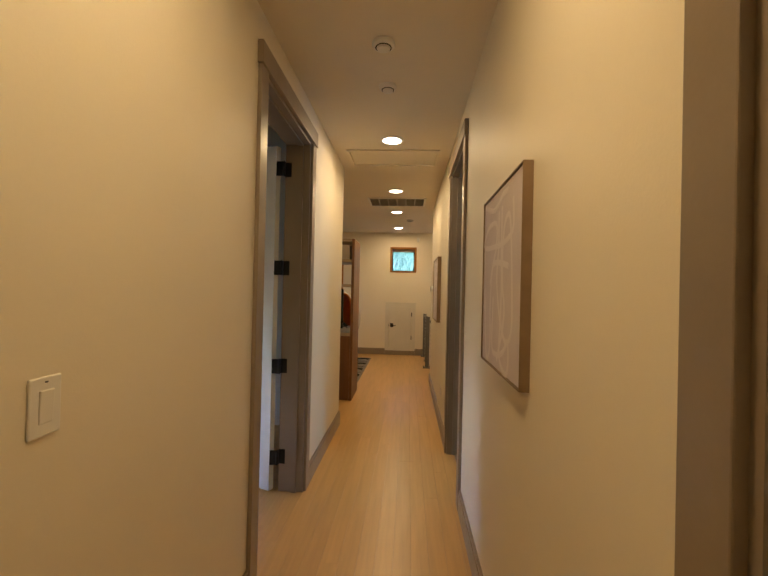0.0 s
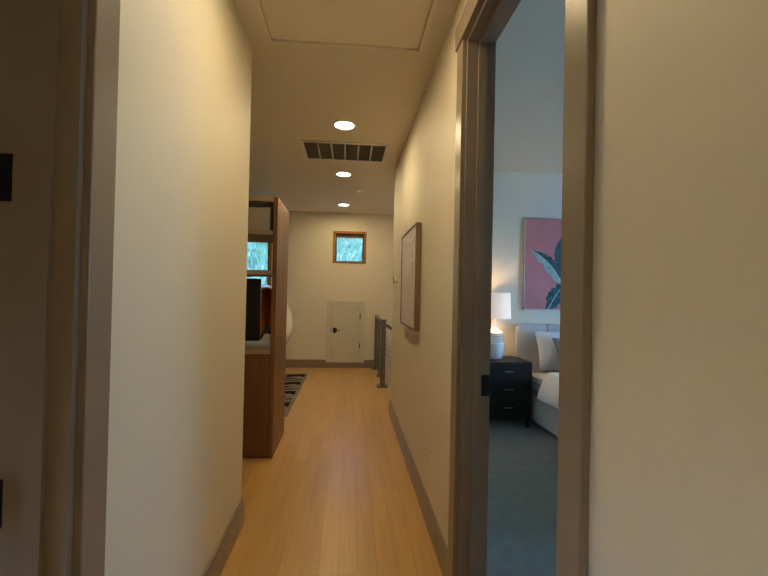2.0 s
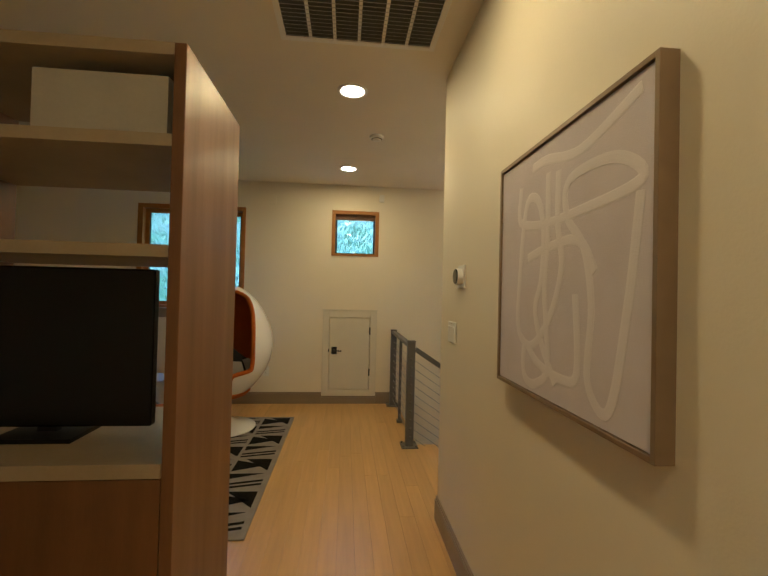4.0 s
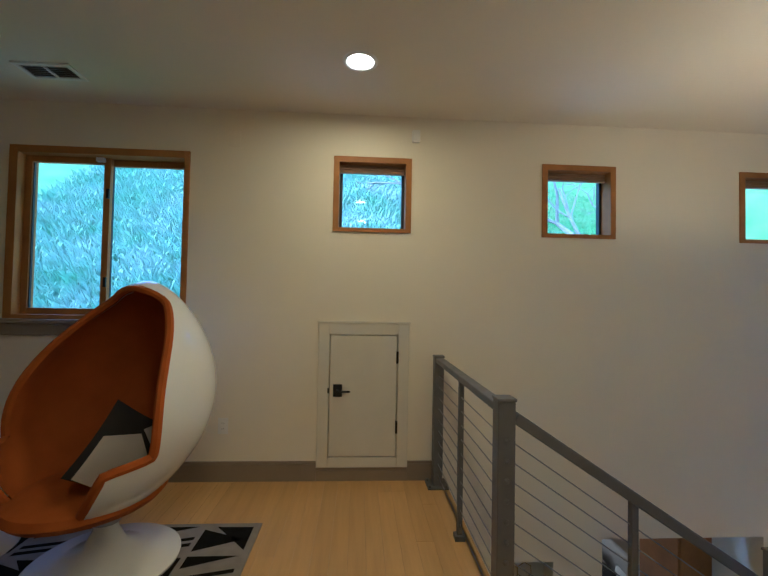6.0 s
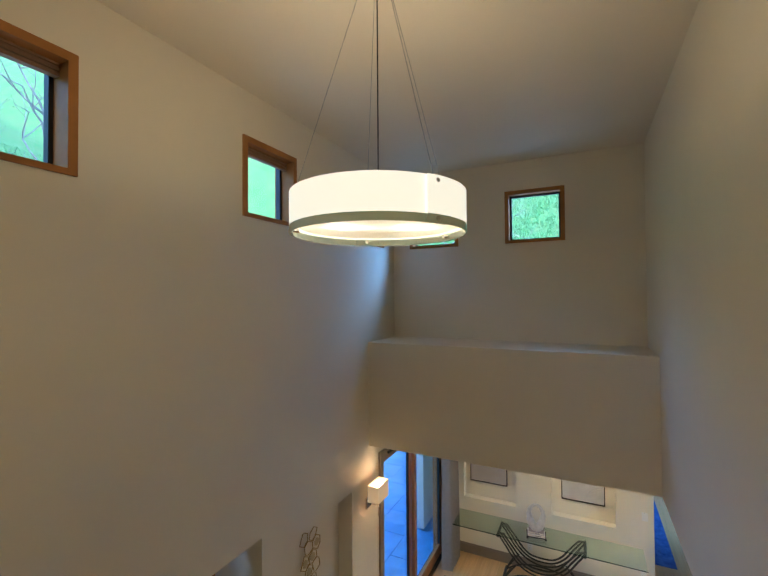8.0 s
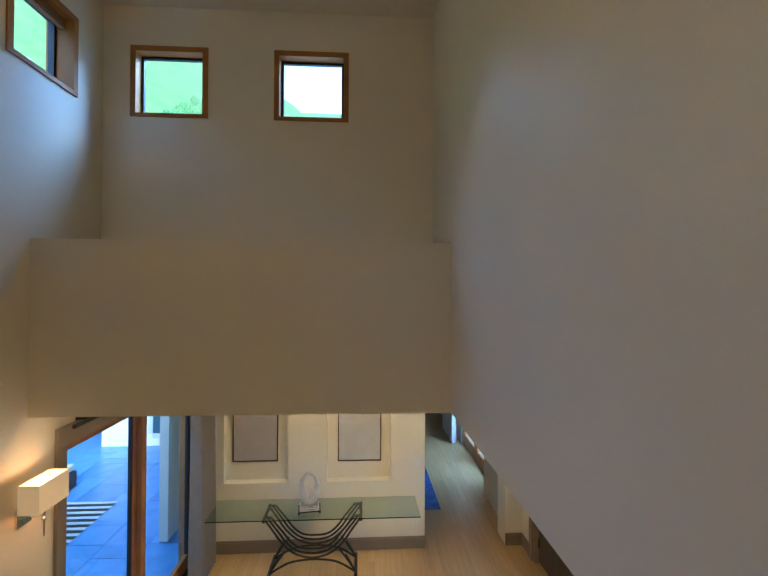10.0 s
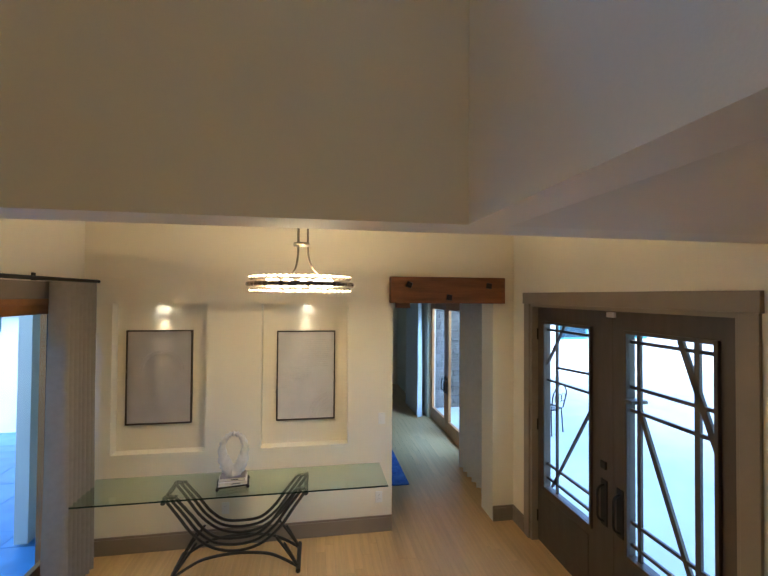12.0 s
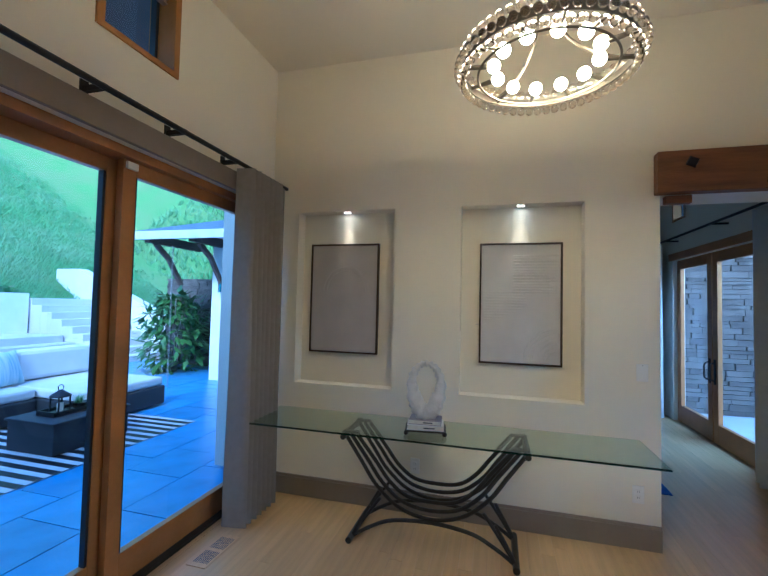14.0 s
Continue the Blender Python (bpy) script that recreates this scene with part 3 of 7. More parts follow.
def panel_door(name, w, h, at, label, rails, mt=DOORW, t=0.04):
    """A stile and rail door in the local xz plane, hinge edge at x = 0, panels between the given heights."""
    d = thing(name, label, "door", at=at)
    d["kind"] = "structure"
    st = 0.10
    bm = bmesh.new()
    box(bm, 0, 0, 0, st, t, h)
    box(bm, w - st, 0, 0, w, t, h)
    edges = [0] + [z for r in rails for z in r] + [h]
    for a, b in zip(edges[::2], edges[1::2]):
        box(bm, st, 0, a, w - st, t, b)
    part("leaf_frame", bm, mt, d)
    for a, b in rails:
        bm = bmesh.new()
        box(bm, st, 0.016, a, w - st, t - 0.016, b)
        for q in (0.004, t - 0.014):
            for bb in ((st, q, a, st + 0.02, q + 0.01, b), (w - st - 0.02, q, a, w - st, q + 0.01, b), (st + 0.02, q, a, w - st - 0.02, q + 0.01, a + 0.02), (st + 0.02, q, b - 0.02, w - st - 0.02, q + 0.01, b)):
                box(bm, *bb)
        part("door_panel", bm, mt, d)
    return d


D1 = panel_door("door_1", 0.84, 2.40, pose(-0.752, 5.738, 0.01, 0, 0, 157), "white two-panel door standing open into the side room", [(0.20, 0.80), (0.98, 2.27)], t=0.045)
for z in (2.25, 1.56, 0.877, 0.245):
    bm = bmesh.new()
    cyl(bm, (-0.715, 5.692, z - 0.05), (-0.715, 5.692, z + 0.05), 0.009, seg=12)
    box(bm, -0.713, 5.7185, z - 0.05, -0.668, 5.7225, z + 0.05)
    box(bm, -0.713, 5.695, z - 0.05, -0.709, 5.7185, z + 0.05)
    box(bm, -0.766, 5.688, z - 0.05, -0.717, 5.692, z + 0.05)
    hg = tagged(part("door_hinge", bm, BLACK), "black steel butt hinge on the taupe door jamb", "hinge", "door hinges")
    pin = boxes("pin", [(-0.718, 5.689, z + 0.05, -0.712, 5.695, z + 0.056)], BLACK, hg)
tagged(boxes("strike_plate", [(XR + 0.083, 6.505, 0.90, XR + 0.119, 6.5125, 0.99)], BLACK, bev=0.001), "black strike plate on the bedroom door jamb", "strike plate")
panel_door("door_3", 0.88, 2.42, pose(XR + 0.08, 2.48, 0.005, 0, 0, 90), "white two-panel door, closed", [(0.20, 0.80), (0.98, 2.27)])

# unseen backing, keeps outdoor light out of the access door's gaps
tagged(boxes("wall_access_backing", [(-0.35, YN + 0.183, 0.02, 0.36, YN + 0.21, 1.18)], PAINT), "plain backing added behind the attic access door", "wall", kind="structure")
ad = thing("access_door", "low white attic access door with black lever handle", "door", at=pose(0, YN, 0))
F = 0.083
boxes("casing", [(-0.246 - F, -0.02, 0.097, -0.248, 0, 1.15), (0.258, -0.02, 0.097, 0.256 + F, 0, 1.15), (-0.248, -0.02, 1.066, 0.258, 0, 1.15), (-0.248, -0.02, 0.097, 0.258, 0, 0.17)], WHITE, ad, bev=0.003)
boxes("casing_cap", [(-0.338, -0.026, 1.151, 0.348, 0, 1.162)], WHITE, ad)
lf = boxes("leaf", [(-0.241, -0.014, 0.176, 0.250, 0.02, 1.059)], WHITE, ad, bev=0.002)
for z in (0.39, 0.90):
    bm = bmesh.new()
    cyl(bm, (0.254, -0.018, z - 0.045), (0.254, -0.018, z + 0.045), 0.008, seg=10)
    box(bm, 0.246, -0.0175, z - 0.045, 0.262, -0.0145, z + 0.045)
    part("hinge", bm, BLACK, lf, "black steel hinge")
bm = bmesh.new()
box(bm, -0.215, -0.022, 0.61, -0.150, -0.014, 0.70, bev=0.002)
cyl(bm, (-0.183, -0.02, 0.655), (-0.183, -0.06, 0.655), 0.011, seg=14)
box(bm, -0.195, -0.064, 0.648, -0.09, -0.05, 0.662, bev=0.004)
part("lever_handle", bm, BLACK, lf, "black lever handle on a square rose")
boxes("latch", [(-0.256, -0.022, 0.635, -0.244, -0.0145, 0.675)], BLACK, ad)

# large loft window
W = thing("window_8", "wood-framed slider window overlooking the hillside", "window")
W["kind"] = "structure"
a, b, z0, z1 = -2.53, -1.30, 1.145, 2.37
m_ = -1.915
boxes("window_frame", [(a - 0.01, YN - 0.014, z0, a + 0.05, YN + 0.18, z1 + 0.012), (b - 0.03, YN - 0.014, z0, b + 0.01, YN + 0.18, z1 + 0.012), (a + 0.05, YN - 0.014, z1 - 0.04, b - 0.03, YN + 0.18, z1 + 0.012), (a + 0.05, YN - 0.014, z0, b - 0.03, YN + 0.18, z0 + 0.03)], WINWOOD, W, bev=0.003)
for u0, u1, q in ((a + 0.05, m_ + 0.03, 0.06), (m_ - 0.03, b - 0.03, 0.10)):
    s = boxes("sash", [(u0, YN + q, z0 + 0.03, u0 + 0.045, YN + q + 0.035, z1 - 0.04), (u1 - 0.045, YN + q, z0 + 0.03, u1, YN + q + 0.035, z1 - 0.04),
                       (u0 + 0.045, YN + q, z1 - 0.085, u1 - 0.045, YN + q + 0.035, z1 - 0.04), (u0 + 0.045, YN + q, z0 + 0.03, u1 - 0.045, YN + q + 0.035, z0 + 0.075)], WINWOOD, W, bev=0.002)
    boxes("gasket", [(u0 + 0.045, YN + q + 0.012, z0 + 0.075, u0 + 0.052, YN + q + 0.03, z1 - 0.085), (u1 - 0.052, YN + q + 0.012, z0 + 0.075, u1 - 0.045, YN + q + 0.03, z1 - 0.085)], DARKGASKET, s)
    g = boxes("pane", [(u0 + 0.046, YN + q + 0.018, z0 + 0.076, u1 - 0.046, YN + q + 0.023, z1 - 0.086)], GLASS, W)
    g.visible_shadow = False
boxes("window_sill", [(a - 0.09, YN - 0.05, z0 - 0.03, b + 0.09, YN + 0.05, z0 - 0.001)], TRIM, W, bev=0.004)
boxes("apron", [(a - 0.04, YN - 0.02, z0 - 0.115, b + 0.04, YN, z0 - 0.031)], TRIM, W, bev=0.003)
boxes("latch", [(m_ + 0.012, YN + 0.045, 1.38, m_ + 0.03, YN + 0.06, 1.45), (m_ + 0.012, YN + 0.045, 2.03, m_ + 0.03, YN + 0.06, 2.10)], BLACK, W)
boxes("sensor", [(m_ - 0.06, YN + 0.03, z1 - 0.075, m_ - 0.005, YN + 0.06, z1 - 0.045)], PLASTIC, W, bev=0.004)

# ---------- cable railing ----------
rl = thing("cable_railing", "dark grey steel guard rail with horizontal cables", "railing")
RY, RX, RH = 10.56, 0.545, 0.938
SL = 0.65


def square_post(x, y, zb, zt, s=0.045, bolts=None):
    bm = bmesh.new()
    box(bm, x - s, y - s, zb, x + s, y + s, zt, bev=0.004)
    p = part("post", bm, STEEL, rl)
    boxes("base_plate", [(x - 0.075, y - 0.075, zb, x + 0.075, y + 0.075, zb + 0.012)], STEEL, p, bev=0.003)
    boxes("cap", [(x - s - 0.004, y - s - 0.004, zt, x + s + 0.004, y + s + 0.004, zt + 0.012)], STEEL, p, bev=0.003)
    for u in (-0.058, 0.058):
        for v in (-0.058, 0.058):
            bm = bmesh.new()
            cyl(bm, (x + u, y + v, zb + 0.012), (x + u, y + v, zb + 0.024), 0.010, seg=8)
            part("anchor_bolt", bm, STEEL, p)
    if bolts:
        for z in bolts:
            bm = bmesh.new()
            lathe(bm, [(0.012, 0), (0.011, 0.004), (0.006, 0.008), (0, 0.009)], 12)
            o = part("cable_stop", bm, STEEL, p)
            o.location = (x, y - s, z)
            o.rotation_euler = (radians(90), 0, 0)
    return p


ZCAB = [0.09 + 0.0775 * k for k in range(10)]
square_post(RX, YN - 0.10, 0, RH - 0.02, 0.034)
square_post(RX, RY, 0, RH, 0.035, ZCAB)


def thin_post(x, y, zb, zt):
    bm = bmesh.new()
    box(bm, x - 0.014, y - 0.014, zb, x + 0.014, y + 0.014, zt, bev=0.002)
    box(bm, x - 0.028, y - 0.028, zb, x + 0.028, y + 0.028, zb + 0.03, bev=0.003)
    part("baluster", bm, STEEL, rl)


thin_post(RX, 11.24, 0, RH - 0.05)
X3 = 1.72
for xx in (1.08, 2.35, 3.45):
    thin_post(xx, RY, -RISE * (int((xx - X0S) / RUN) + 1), RH - SL * (xx - RX) - 0.05)
square_post(X3, RY, -RISE * (int((X3 - X0S) / RUN) + 1), RH - SL * (X3 - RX) + 0.13, 0.044)
square_post(2.90, RY, -RISE * (int((2.9 - X0S) / RUN) + 1), RH - SL * (2.9 - RX) + 0.06, 0.044)
XEND = 4.15
square_post(XEND, RY, -RISE * (int((XEND - X0S) / RUN) + 1), RH - SL * (XEND - RX) + 0.06, 0.044)
bm = bmesh.new()
box(bm, RX - 0.028, RY + 0.045, RH - 0.055, RX + 0.028, YN - 0.135, RH - 0.02, bev=0.006)
part("handrail", bm, STEEL, rl)


def sloped(x0, x1, r, nm="handrail"):
    bm = bmesh.new()
    L = math.hypot(x1 - x0, SL * (x1 - x0))
    box(bm, 0, -0.028, -0.022, L, 0.028, 0.022, bev=0.006)
    o = part(nm, bm, STEEL, rl)
    o.matrix_local = pose(x0, RY, RH - 0.04 - SL * (x0 - RX), 0, math.degrees(math.atan(SL)), 0)


sloped(RX + 0.04, X3 - 0.04, 0.02)
sloped(X3 + 0.04, 2.86, 0.02)
sloped(2.94, XEND - 0.04, 0.02)
for z in ZCAB:
    bm = bmesh.new()
    cyl(bm, (RX, RY + 0.04, z), (RX, YN - 0.13, z), 0.0026, seg=6)
    part("cable", bm, CABLE, rl)
    bm = bmesh.new()
    zz = z - 0.02
    cyl(bm, (RX + 0.04, RY, zz), (X3, RY, zz - SL * (X3 - RX)), 0.0026, seg=6)
    cyl(bm, (X3, RY, zz - SL * (X3 - RX)), (XEND, RY, zz - SL * (XEND - RX)), 0.0026, seg=6)
    part("cable", bm, CABLE, rl)

# ---------- pictures in the hall ----------
FRAME = mat("champagne_frame", (0.30, 0.21, 0.13), 0.4, 0.3, var=0.08, scale=20)
MAUVE = mat("mauve_canvas", (0.66, 0.60, 0.65), 0.85, var=0.05, scale=6, bump=0.3, bscale=500)
CREAM = mat("cream_brush_line", (0.76, 0.71, 0.74), 0.85, var=0.04, bump=0.2, bscale=300)


def framed(name, label, w, h, at, frame_m, canvas_m, depth=0.04, lip=0.012):
    """A framed picture; local x across, z up, face towards local -y."""
    t = thing(name, label, "picture", at=at)
    boxes("frame", [(-w / 2, -depth, -h / 2, -w / 2 + lip, 0, h / 2), (w / 2 - lip, -depth, -h / 2, w / 2, 0, h / 2), (-w / 2 + lip, -depth, h / 2 - lip, w / 2 - lip, 0, h / 2), (-w / 2 + lip, -depth, -h / 2, w / 2 - lip, 0, -h / 2 + lip)], frame_m, t, bev=0.001)
    boxes("canvas", [(-w / 2 + lip + 0.003, -depth + 0.006, -h / 2 + lip + 0.003, w / 2 - lip - 0.003, -0.004, h / 2 - lip - 0.003)], canvas_m, t)
    return t


def strokes(t, lines, width, y, m):
    """Painted lines on a canvas: smooth flat ribbons through a few points."""
    for pts in lines:
        P = [Vector((p[0], 0, p[1])) for p in pts]
        out = []
        n = len(P)
        for i in range(n - 1):
            p0, p1, p2, p3 = P[max(i - 1, 0)], P[i], P[i + 1], P[min(i + 2, n - 1)]
            for k in range(8):
                s = k / 8
                out.append(0.5 * ((2 * p1) + (p2 - p0) * s + (2 * p0 - 5 * p1 + 4 * p2 - p3) * s * s + (3 * p1 - p0 - 3 * p2 + p3) * s ** 3))
        out.append(P[-1])
        bm = bmesh.new()
        tube(bm, [(p.x, y, p.z) for p in out], width, 8, flat=None)
        for v in bm.verts:
            v.co.y = y + (v.co.y - y) * 0.06
        part("brush_line", bm, m, t)


LINES = [[(0.19, 0.27), (0.2, 0.18), (0.17, 0.15), (0.07, 0.13), (-0.08, 0.13), (-0.3, 0.15), (-0.23, 0.22), (-0.07, 0.22), (-0.06, 0.13), (-0.13, 0.04), (-0.16, -0.1), (-0.15, -0.27), (-0.22, -0.32), (-0.27, -0.1), (-0.3, 0.13)],
         [(-0.3, 0.33), (-0.11, 0.28), (0.04, 0.31), (0.12, 0.31)],
         [(-0.02, 0.26), (-0.02, 0.12), (-0.04, -0), (0.01, -0.13), (0.1, -0.22), (0.17, -0.21), (0.2, -0.15), (0.19, -0.01), (0.17, 0.14), (0.14, 0.22), (0.08, 0.2), (0.05, 0.1), (0.06, -0.03), (0.09, -0.11), (0.06, -0.2), (-0.02, -0.31)],
         [(-0.17, -0.02), (-0.11, 0.06), (0.02, 0.06), (0.14, 0.04)],
         [(0.03, 0.27), (0.03, 0.07), (0.04, -0.07), (0.02, -0.27), (0.08, -0.33), (0.14, -0.33), (0.16, -0.28), (0.15, -0.22)],
         [(-0.1, -0.07), (-0.11, -0.26), (-0.05, -0.29), (0.07, -0.27), (0.14, -0.22)]]
p1 = framed("abstract_picture", "mauve abstract line painting in a thin champagne frame", 0.64, 0.70, pose(XR, 4.470, 1.472, 0, 0, -90), FRAME, MAUVE, 0.032, 0.005)
strokes(p1, LINES, 0.011, -0.0265, CREAM)
p2 = framed("abstract_picture", "pale mauve abstract line painting beside the thermostat", 0.76, 0.75, pose(XR, 7.95, 1.445, 0, 0, -90), FRAME, MAUVE)
strokes(p2, [[(x * -1.1, z) for x, z in l] for l in LINES], 0.014, -0.0345, CREAM)

# ---------- wall divider cabinet ----------
cb = thing("divider_cabinet", "walnut room divider with open shelves and cabinet base", "cabinet")
EDGEB = mat("pale_shelf_edge", (0.46, 0.36, 0.23), 0.5)
x0, x1, y0, y1 = -2.35, -0.53, 8.11, 8.70
boxes("side_panel", [(x1 - 0.035, y0, 0, x1, y1, 2.075)], CABWOOD, cb, bev=0.002)
boxes("side_panel", [(x0, y0, 0, x0 + 0.035, y1, 2.075)], CABWOOD, cb, bev=0.002)
body = boxes("base_body", [(x0 + 0.035, y0 + 0.02, 0.0, x1 - 0.035, y1, 0.825)], CABWOOD, cb)
for k in range(3):
    u0 = x0 + 0.035 + k * (x1 - x0 - 0.07) / 3
    u1 = u0 + (x1 - x0 - 0.07) / 3
    boxes("cabinet_door", [(u0 + 0.002, y0, 0.02, u1 - 0.002, y0 + 0.019, 0.823)], CABWOOD, cb, bev=0.001)
boxes("countertop", [(x0 + 0.035, y0 - 0.004, 0.826, x1 - 0.0355, y1, 0.868)], EDGEB, cb, "pale stone-coloured countertop", bev=0.002)
for z in (1.455, 1.775, 2.04):
    boxes("shelf", [(x0 + 0.036, y0 + 0.002, z, x1 - 0.036, y1, z + 0.036)], EDGEB, cb)
boxes("divider", [(-1.45, y0 + 0.004, 0.869, -1.415, y1, 2.039)], CABWOOD, cb)
tv = thing("monitor", "black flat monitor standing on the cabinet counter", "monitor", at=pose(-1.03, 8.36, 0.869))
boxes("screen", [(-0.33, -0.02, 0.03, 0.33, 0.02, 0.56)], mat("black_screen", (0.006, 0.006, 0.007), 0.25), tv, bev=0.006)
boxes("stand", [(-0.12, -0.09, 0, 0.12, 0.09, 0.014), (-0.03, -0.012, 0.014, 0.03, 0.012, 0.05)], BLACK, tv)
# made-up block, gives the upper shelf bay its pale tone
sheen = boxes("shelf_filler", [(-0.98, 8.16, 1.8125, -0.60, 8.5, 2.0)], mat("pale_shelf_filler", (0.55, 0.50, 0.42), 0.6), None)
tagged(sheen, "pale block added to fill the upper shelf bay", "storage box")

# ---------- loft furniture ----------
ORANGE = mat("orange_wool", (0.40, 0.095, 0.003), 0.8, var=0.10, scale=8, bump=0.35, bscale=350, spec=0.25)
SHELLW = mat("white_gelcoat", (0.80, 0.79, 0.76), 0.16, var=0.02, scale=3, coat=0.4, rvar=0.03)
RUGG = mat("grey_rug_pile", (0.30, 0.265, 0.225), 0.95, var=0.10, scale=14, bump=0.6, bscale=420, spec=0.15)
RUGB = mat("black_rug_pile", (0.010, 0.009, 0.008), 0.95, var=0.2, scale=14, bump=0.6, bscale=420, spec=0.1)

egg = thing("egg_chair", "white egg-shaped swivel chair lined in orange fabric", "chair", at=pose(-1.26, 11.08, 0.010, 0, 0, 253))


def egg_point(u, phi, inset):
    """A point on the shell: u runs up from 0 to 1, phi round from the way that the chair faces."""
    r = math.sin(math.pi * min(1, max(0, u)) ** 0.80) ** 0.64
    a, b_ = max(0.0, 0.47 * r - inset), max(0.0, 0.475 * r - inset)
    z = 0.27 + 1.13 * u
    if inset:
        z = 0.27 + inset + (1.13 - 2 * inset) * u
    return Vector((a * math.cos(phi) + 0.14 - 0.35 * u, b_ * math.sin(phi), z))


def egg_cut(u):
    """Half the angle of the opening at each height, with a step at the arms."""
    if u < 0.08:
        return 0.0
    if u < 0.27:
        return radians(43 + 30 * (u - 0.08))
    if u < 0.32:
        k = min(1.0, (u - 0.27) / 0.035)
        return radians(48.7 + 22.3 * k * k * (3 - 2 * k))
    if u < 0.9:
        return radians(71 + 9.7 * (u - 0.32) / 0.58 - 9 * math.sin((u - 0.32) / 0.58 * math.pi))
    return radians(80.7) * math.sqrt(max(0.0, 1 - ((u - 0.9) / 0.07) ** 2)) if u < 0.97 else 0.0


def egg_skin(inset, flip=False):
    bm = bmesh.new()
    us = [0.004, 0.02, 0.04, 0.06, 0.0799, 0.0801, 0.10, 0.13, 0.155, 0.18, 0.22, 0.25, 0.27, 0.28, 0.287, 0.295, 0.303, 0.31, 0.32, 0.35, 0.375, 0.40] + [0.40 + 0.5 * k / 16 for k in range(1, 17)] + [0.92, 0.94, 0.955, 0.965, 0.97, 0.985, 0.996]
    rows, n = [], 44
    for u in us:
        c = egg_cut(u)
        rows.append([bm.verts.new(egg_point(u, c + (2 * math.pi - 2 * c) * k / n, inset)) for k in range(n + 1)])
    for A, B in zip(rows, rows[1:]):
        for k in range(n):
            bm.faces.new((A[k], A[k + 1], B[k + 1], B[k]))
    bmesh.ops.remove_doubles(bm, verts=bm.verts, dist=0.0008)
    return bm, us, n


bm, us, n = egg_skin(0.0)
part("shell", bm, SHELLW, egg, smooth=True)
bm, us, n = egg_skin(0.035)
part("lining", bm, ORANGE, egg, "orange fabric lining", smooth=True)
edge = [egg_point(u, egg_cut(u), 0.015) for u in us if 0.08 < u < 0.97] + [egg_point(0.97, 0, 0.015)]
edge += [egg_point(u, -egg_cut(u), 0.015) for u in reversed(us) if 0.08 < u < 0.97]
c0 = egg_cut(0.0801)
edge += [egg_point(0.0801, -c0 + 2 * c0 * k / 10, 0.015) for k in range(1, 10)]
bm = bmesh.new()
tube(bm, edge, 0.021, 8, closed=True)
part("padded_rim", bm, ORANGE, egg, "orange padded rim", smooth=True)
bm = bmesh.new()
lathe(bm, [(0, 0.33), (0.22, 0.335), (0.29, 0.35), (0.315, 0.38), (0.30, 0.41), (0.23, 0.43), (0, 0.435)], 36)
for v in bm.verts:
    v.co.x = v.co.x * 1.10 + 0.09
part("seat_cushion", bm, ORANGE, egg, smooth=True)
bm = bmesh.new()
lathe(bm, [(0.335, 0.0), (0.337, 0.012), (0.32, 0.02), (0.20, 0.045), (0.09, 0.10), (0.055, 0.17), (0.05, 0.24), (0.09, 0.285), (0.0, 0.30)], 44)
part("pedestal", bm, SHELLW, egg, smooth=True)
bm = bmesh.new()
cyl(bm, (0, 0, 0.20), (0, 0, 0.25), 0.062, 0.075, 24)
part("swivel_collar", bm, CABLE, egg, smooth=True)


def pillow(name, label, w, h, t, at, m, group=""):
    bm = bmesh.new()
    n = 12
    for s in (1, -1):
        g = [[bm.verts.new((((i / n) - .5) * w * (1 - 0.06 * math.sin(math.pi * j / n)), s * t / 2 * (max(0, math.sin(math.pi * i / n) * math.sin(math.pi * j / n)) ** 0.45), ((j / n) - .5) * h * (1 - 0.06 * math.sin(math.pi * i / n)))) for j in range(n + 1)] for i in range(n + 1)]
        for i in range(n):
            for j in range(n):
                bm.faces.new((g[i][j], g[i + 1][j], g[i + 1][j + 1], g[i][j + 1]))
    bmesh.ops.remove_doubles(bm, verts=bm.verts, dist=0.0005)
    o = part(name, bm, m, None, smooth=True)
    tagged(o, label, "pillow", group)
    o.matrix_world = at
    return o


BLKF = mat("black_cotton", (0.02, 0.019, 0.018), 0.9, bump=0.3, bscale=300)
LINEN = mat("pale_linen", (0.52, 0.48, 0.43), 0.9, var=0.06, bump=0.3, bscale=300)
ep = pillow("throw_pillow", "black and cream patterned throw pillow on the egg chair", 0.36, 0.36, 0.12, pose(-1.10, 10.95, 0.59, -10, 36, 40), BLKF)
for pts in ([(-.15, -.17), (.03, -.17), (.06, .02), (-.02, .09), (-.15, .02)], [(-.02, .11), (.08, .04), (.17, .08), (.16, .17), (.04, .17)]):
    bm = bmesh.new()
    vs = []
    for x, z in pts:
        vs.append(bm.verts.new((x, 0, z)))
    f = bm.faces.new(vs)
    bmesh.ops.subdivide_edges(bm, edges=bm.edges[:], cuts=5, use_grid_fill=True)
    bmesh.ops.triangulate(bm, faces=bm.faces[:])
    bmesh.ops.subdivide_edges(bm, edges=bm.edges[:], cuts=1)
    for v in bm.verts:
        i, j = v.co.x / 0.40 + .5, v.co.z / 0.40 + .5
        v.co.y = -0.065 * (max(0, math.sin(math.pi * i) * math.sin(math.pi * j)) ** 0.45) - 0.003
    part("cream_patch", bm, LINEN, ep, smooth=True)

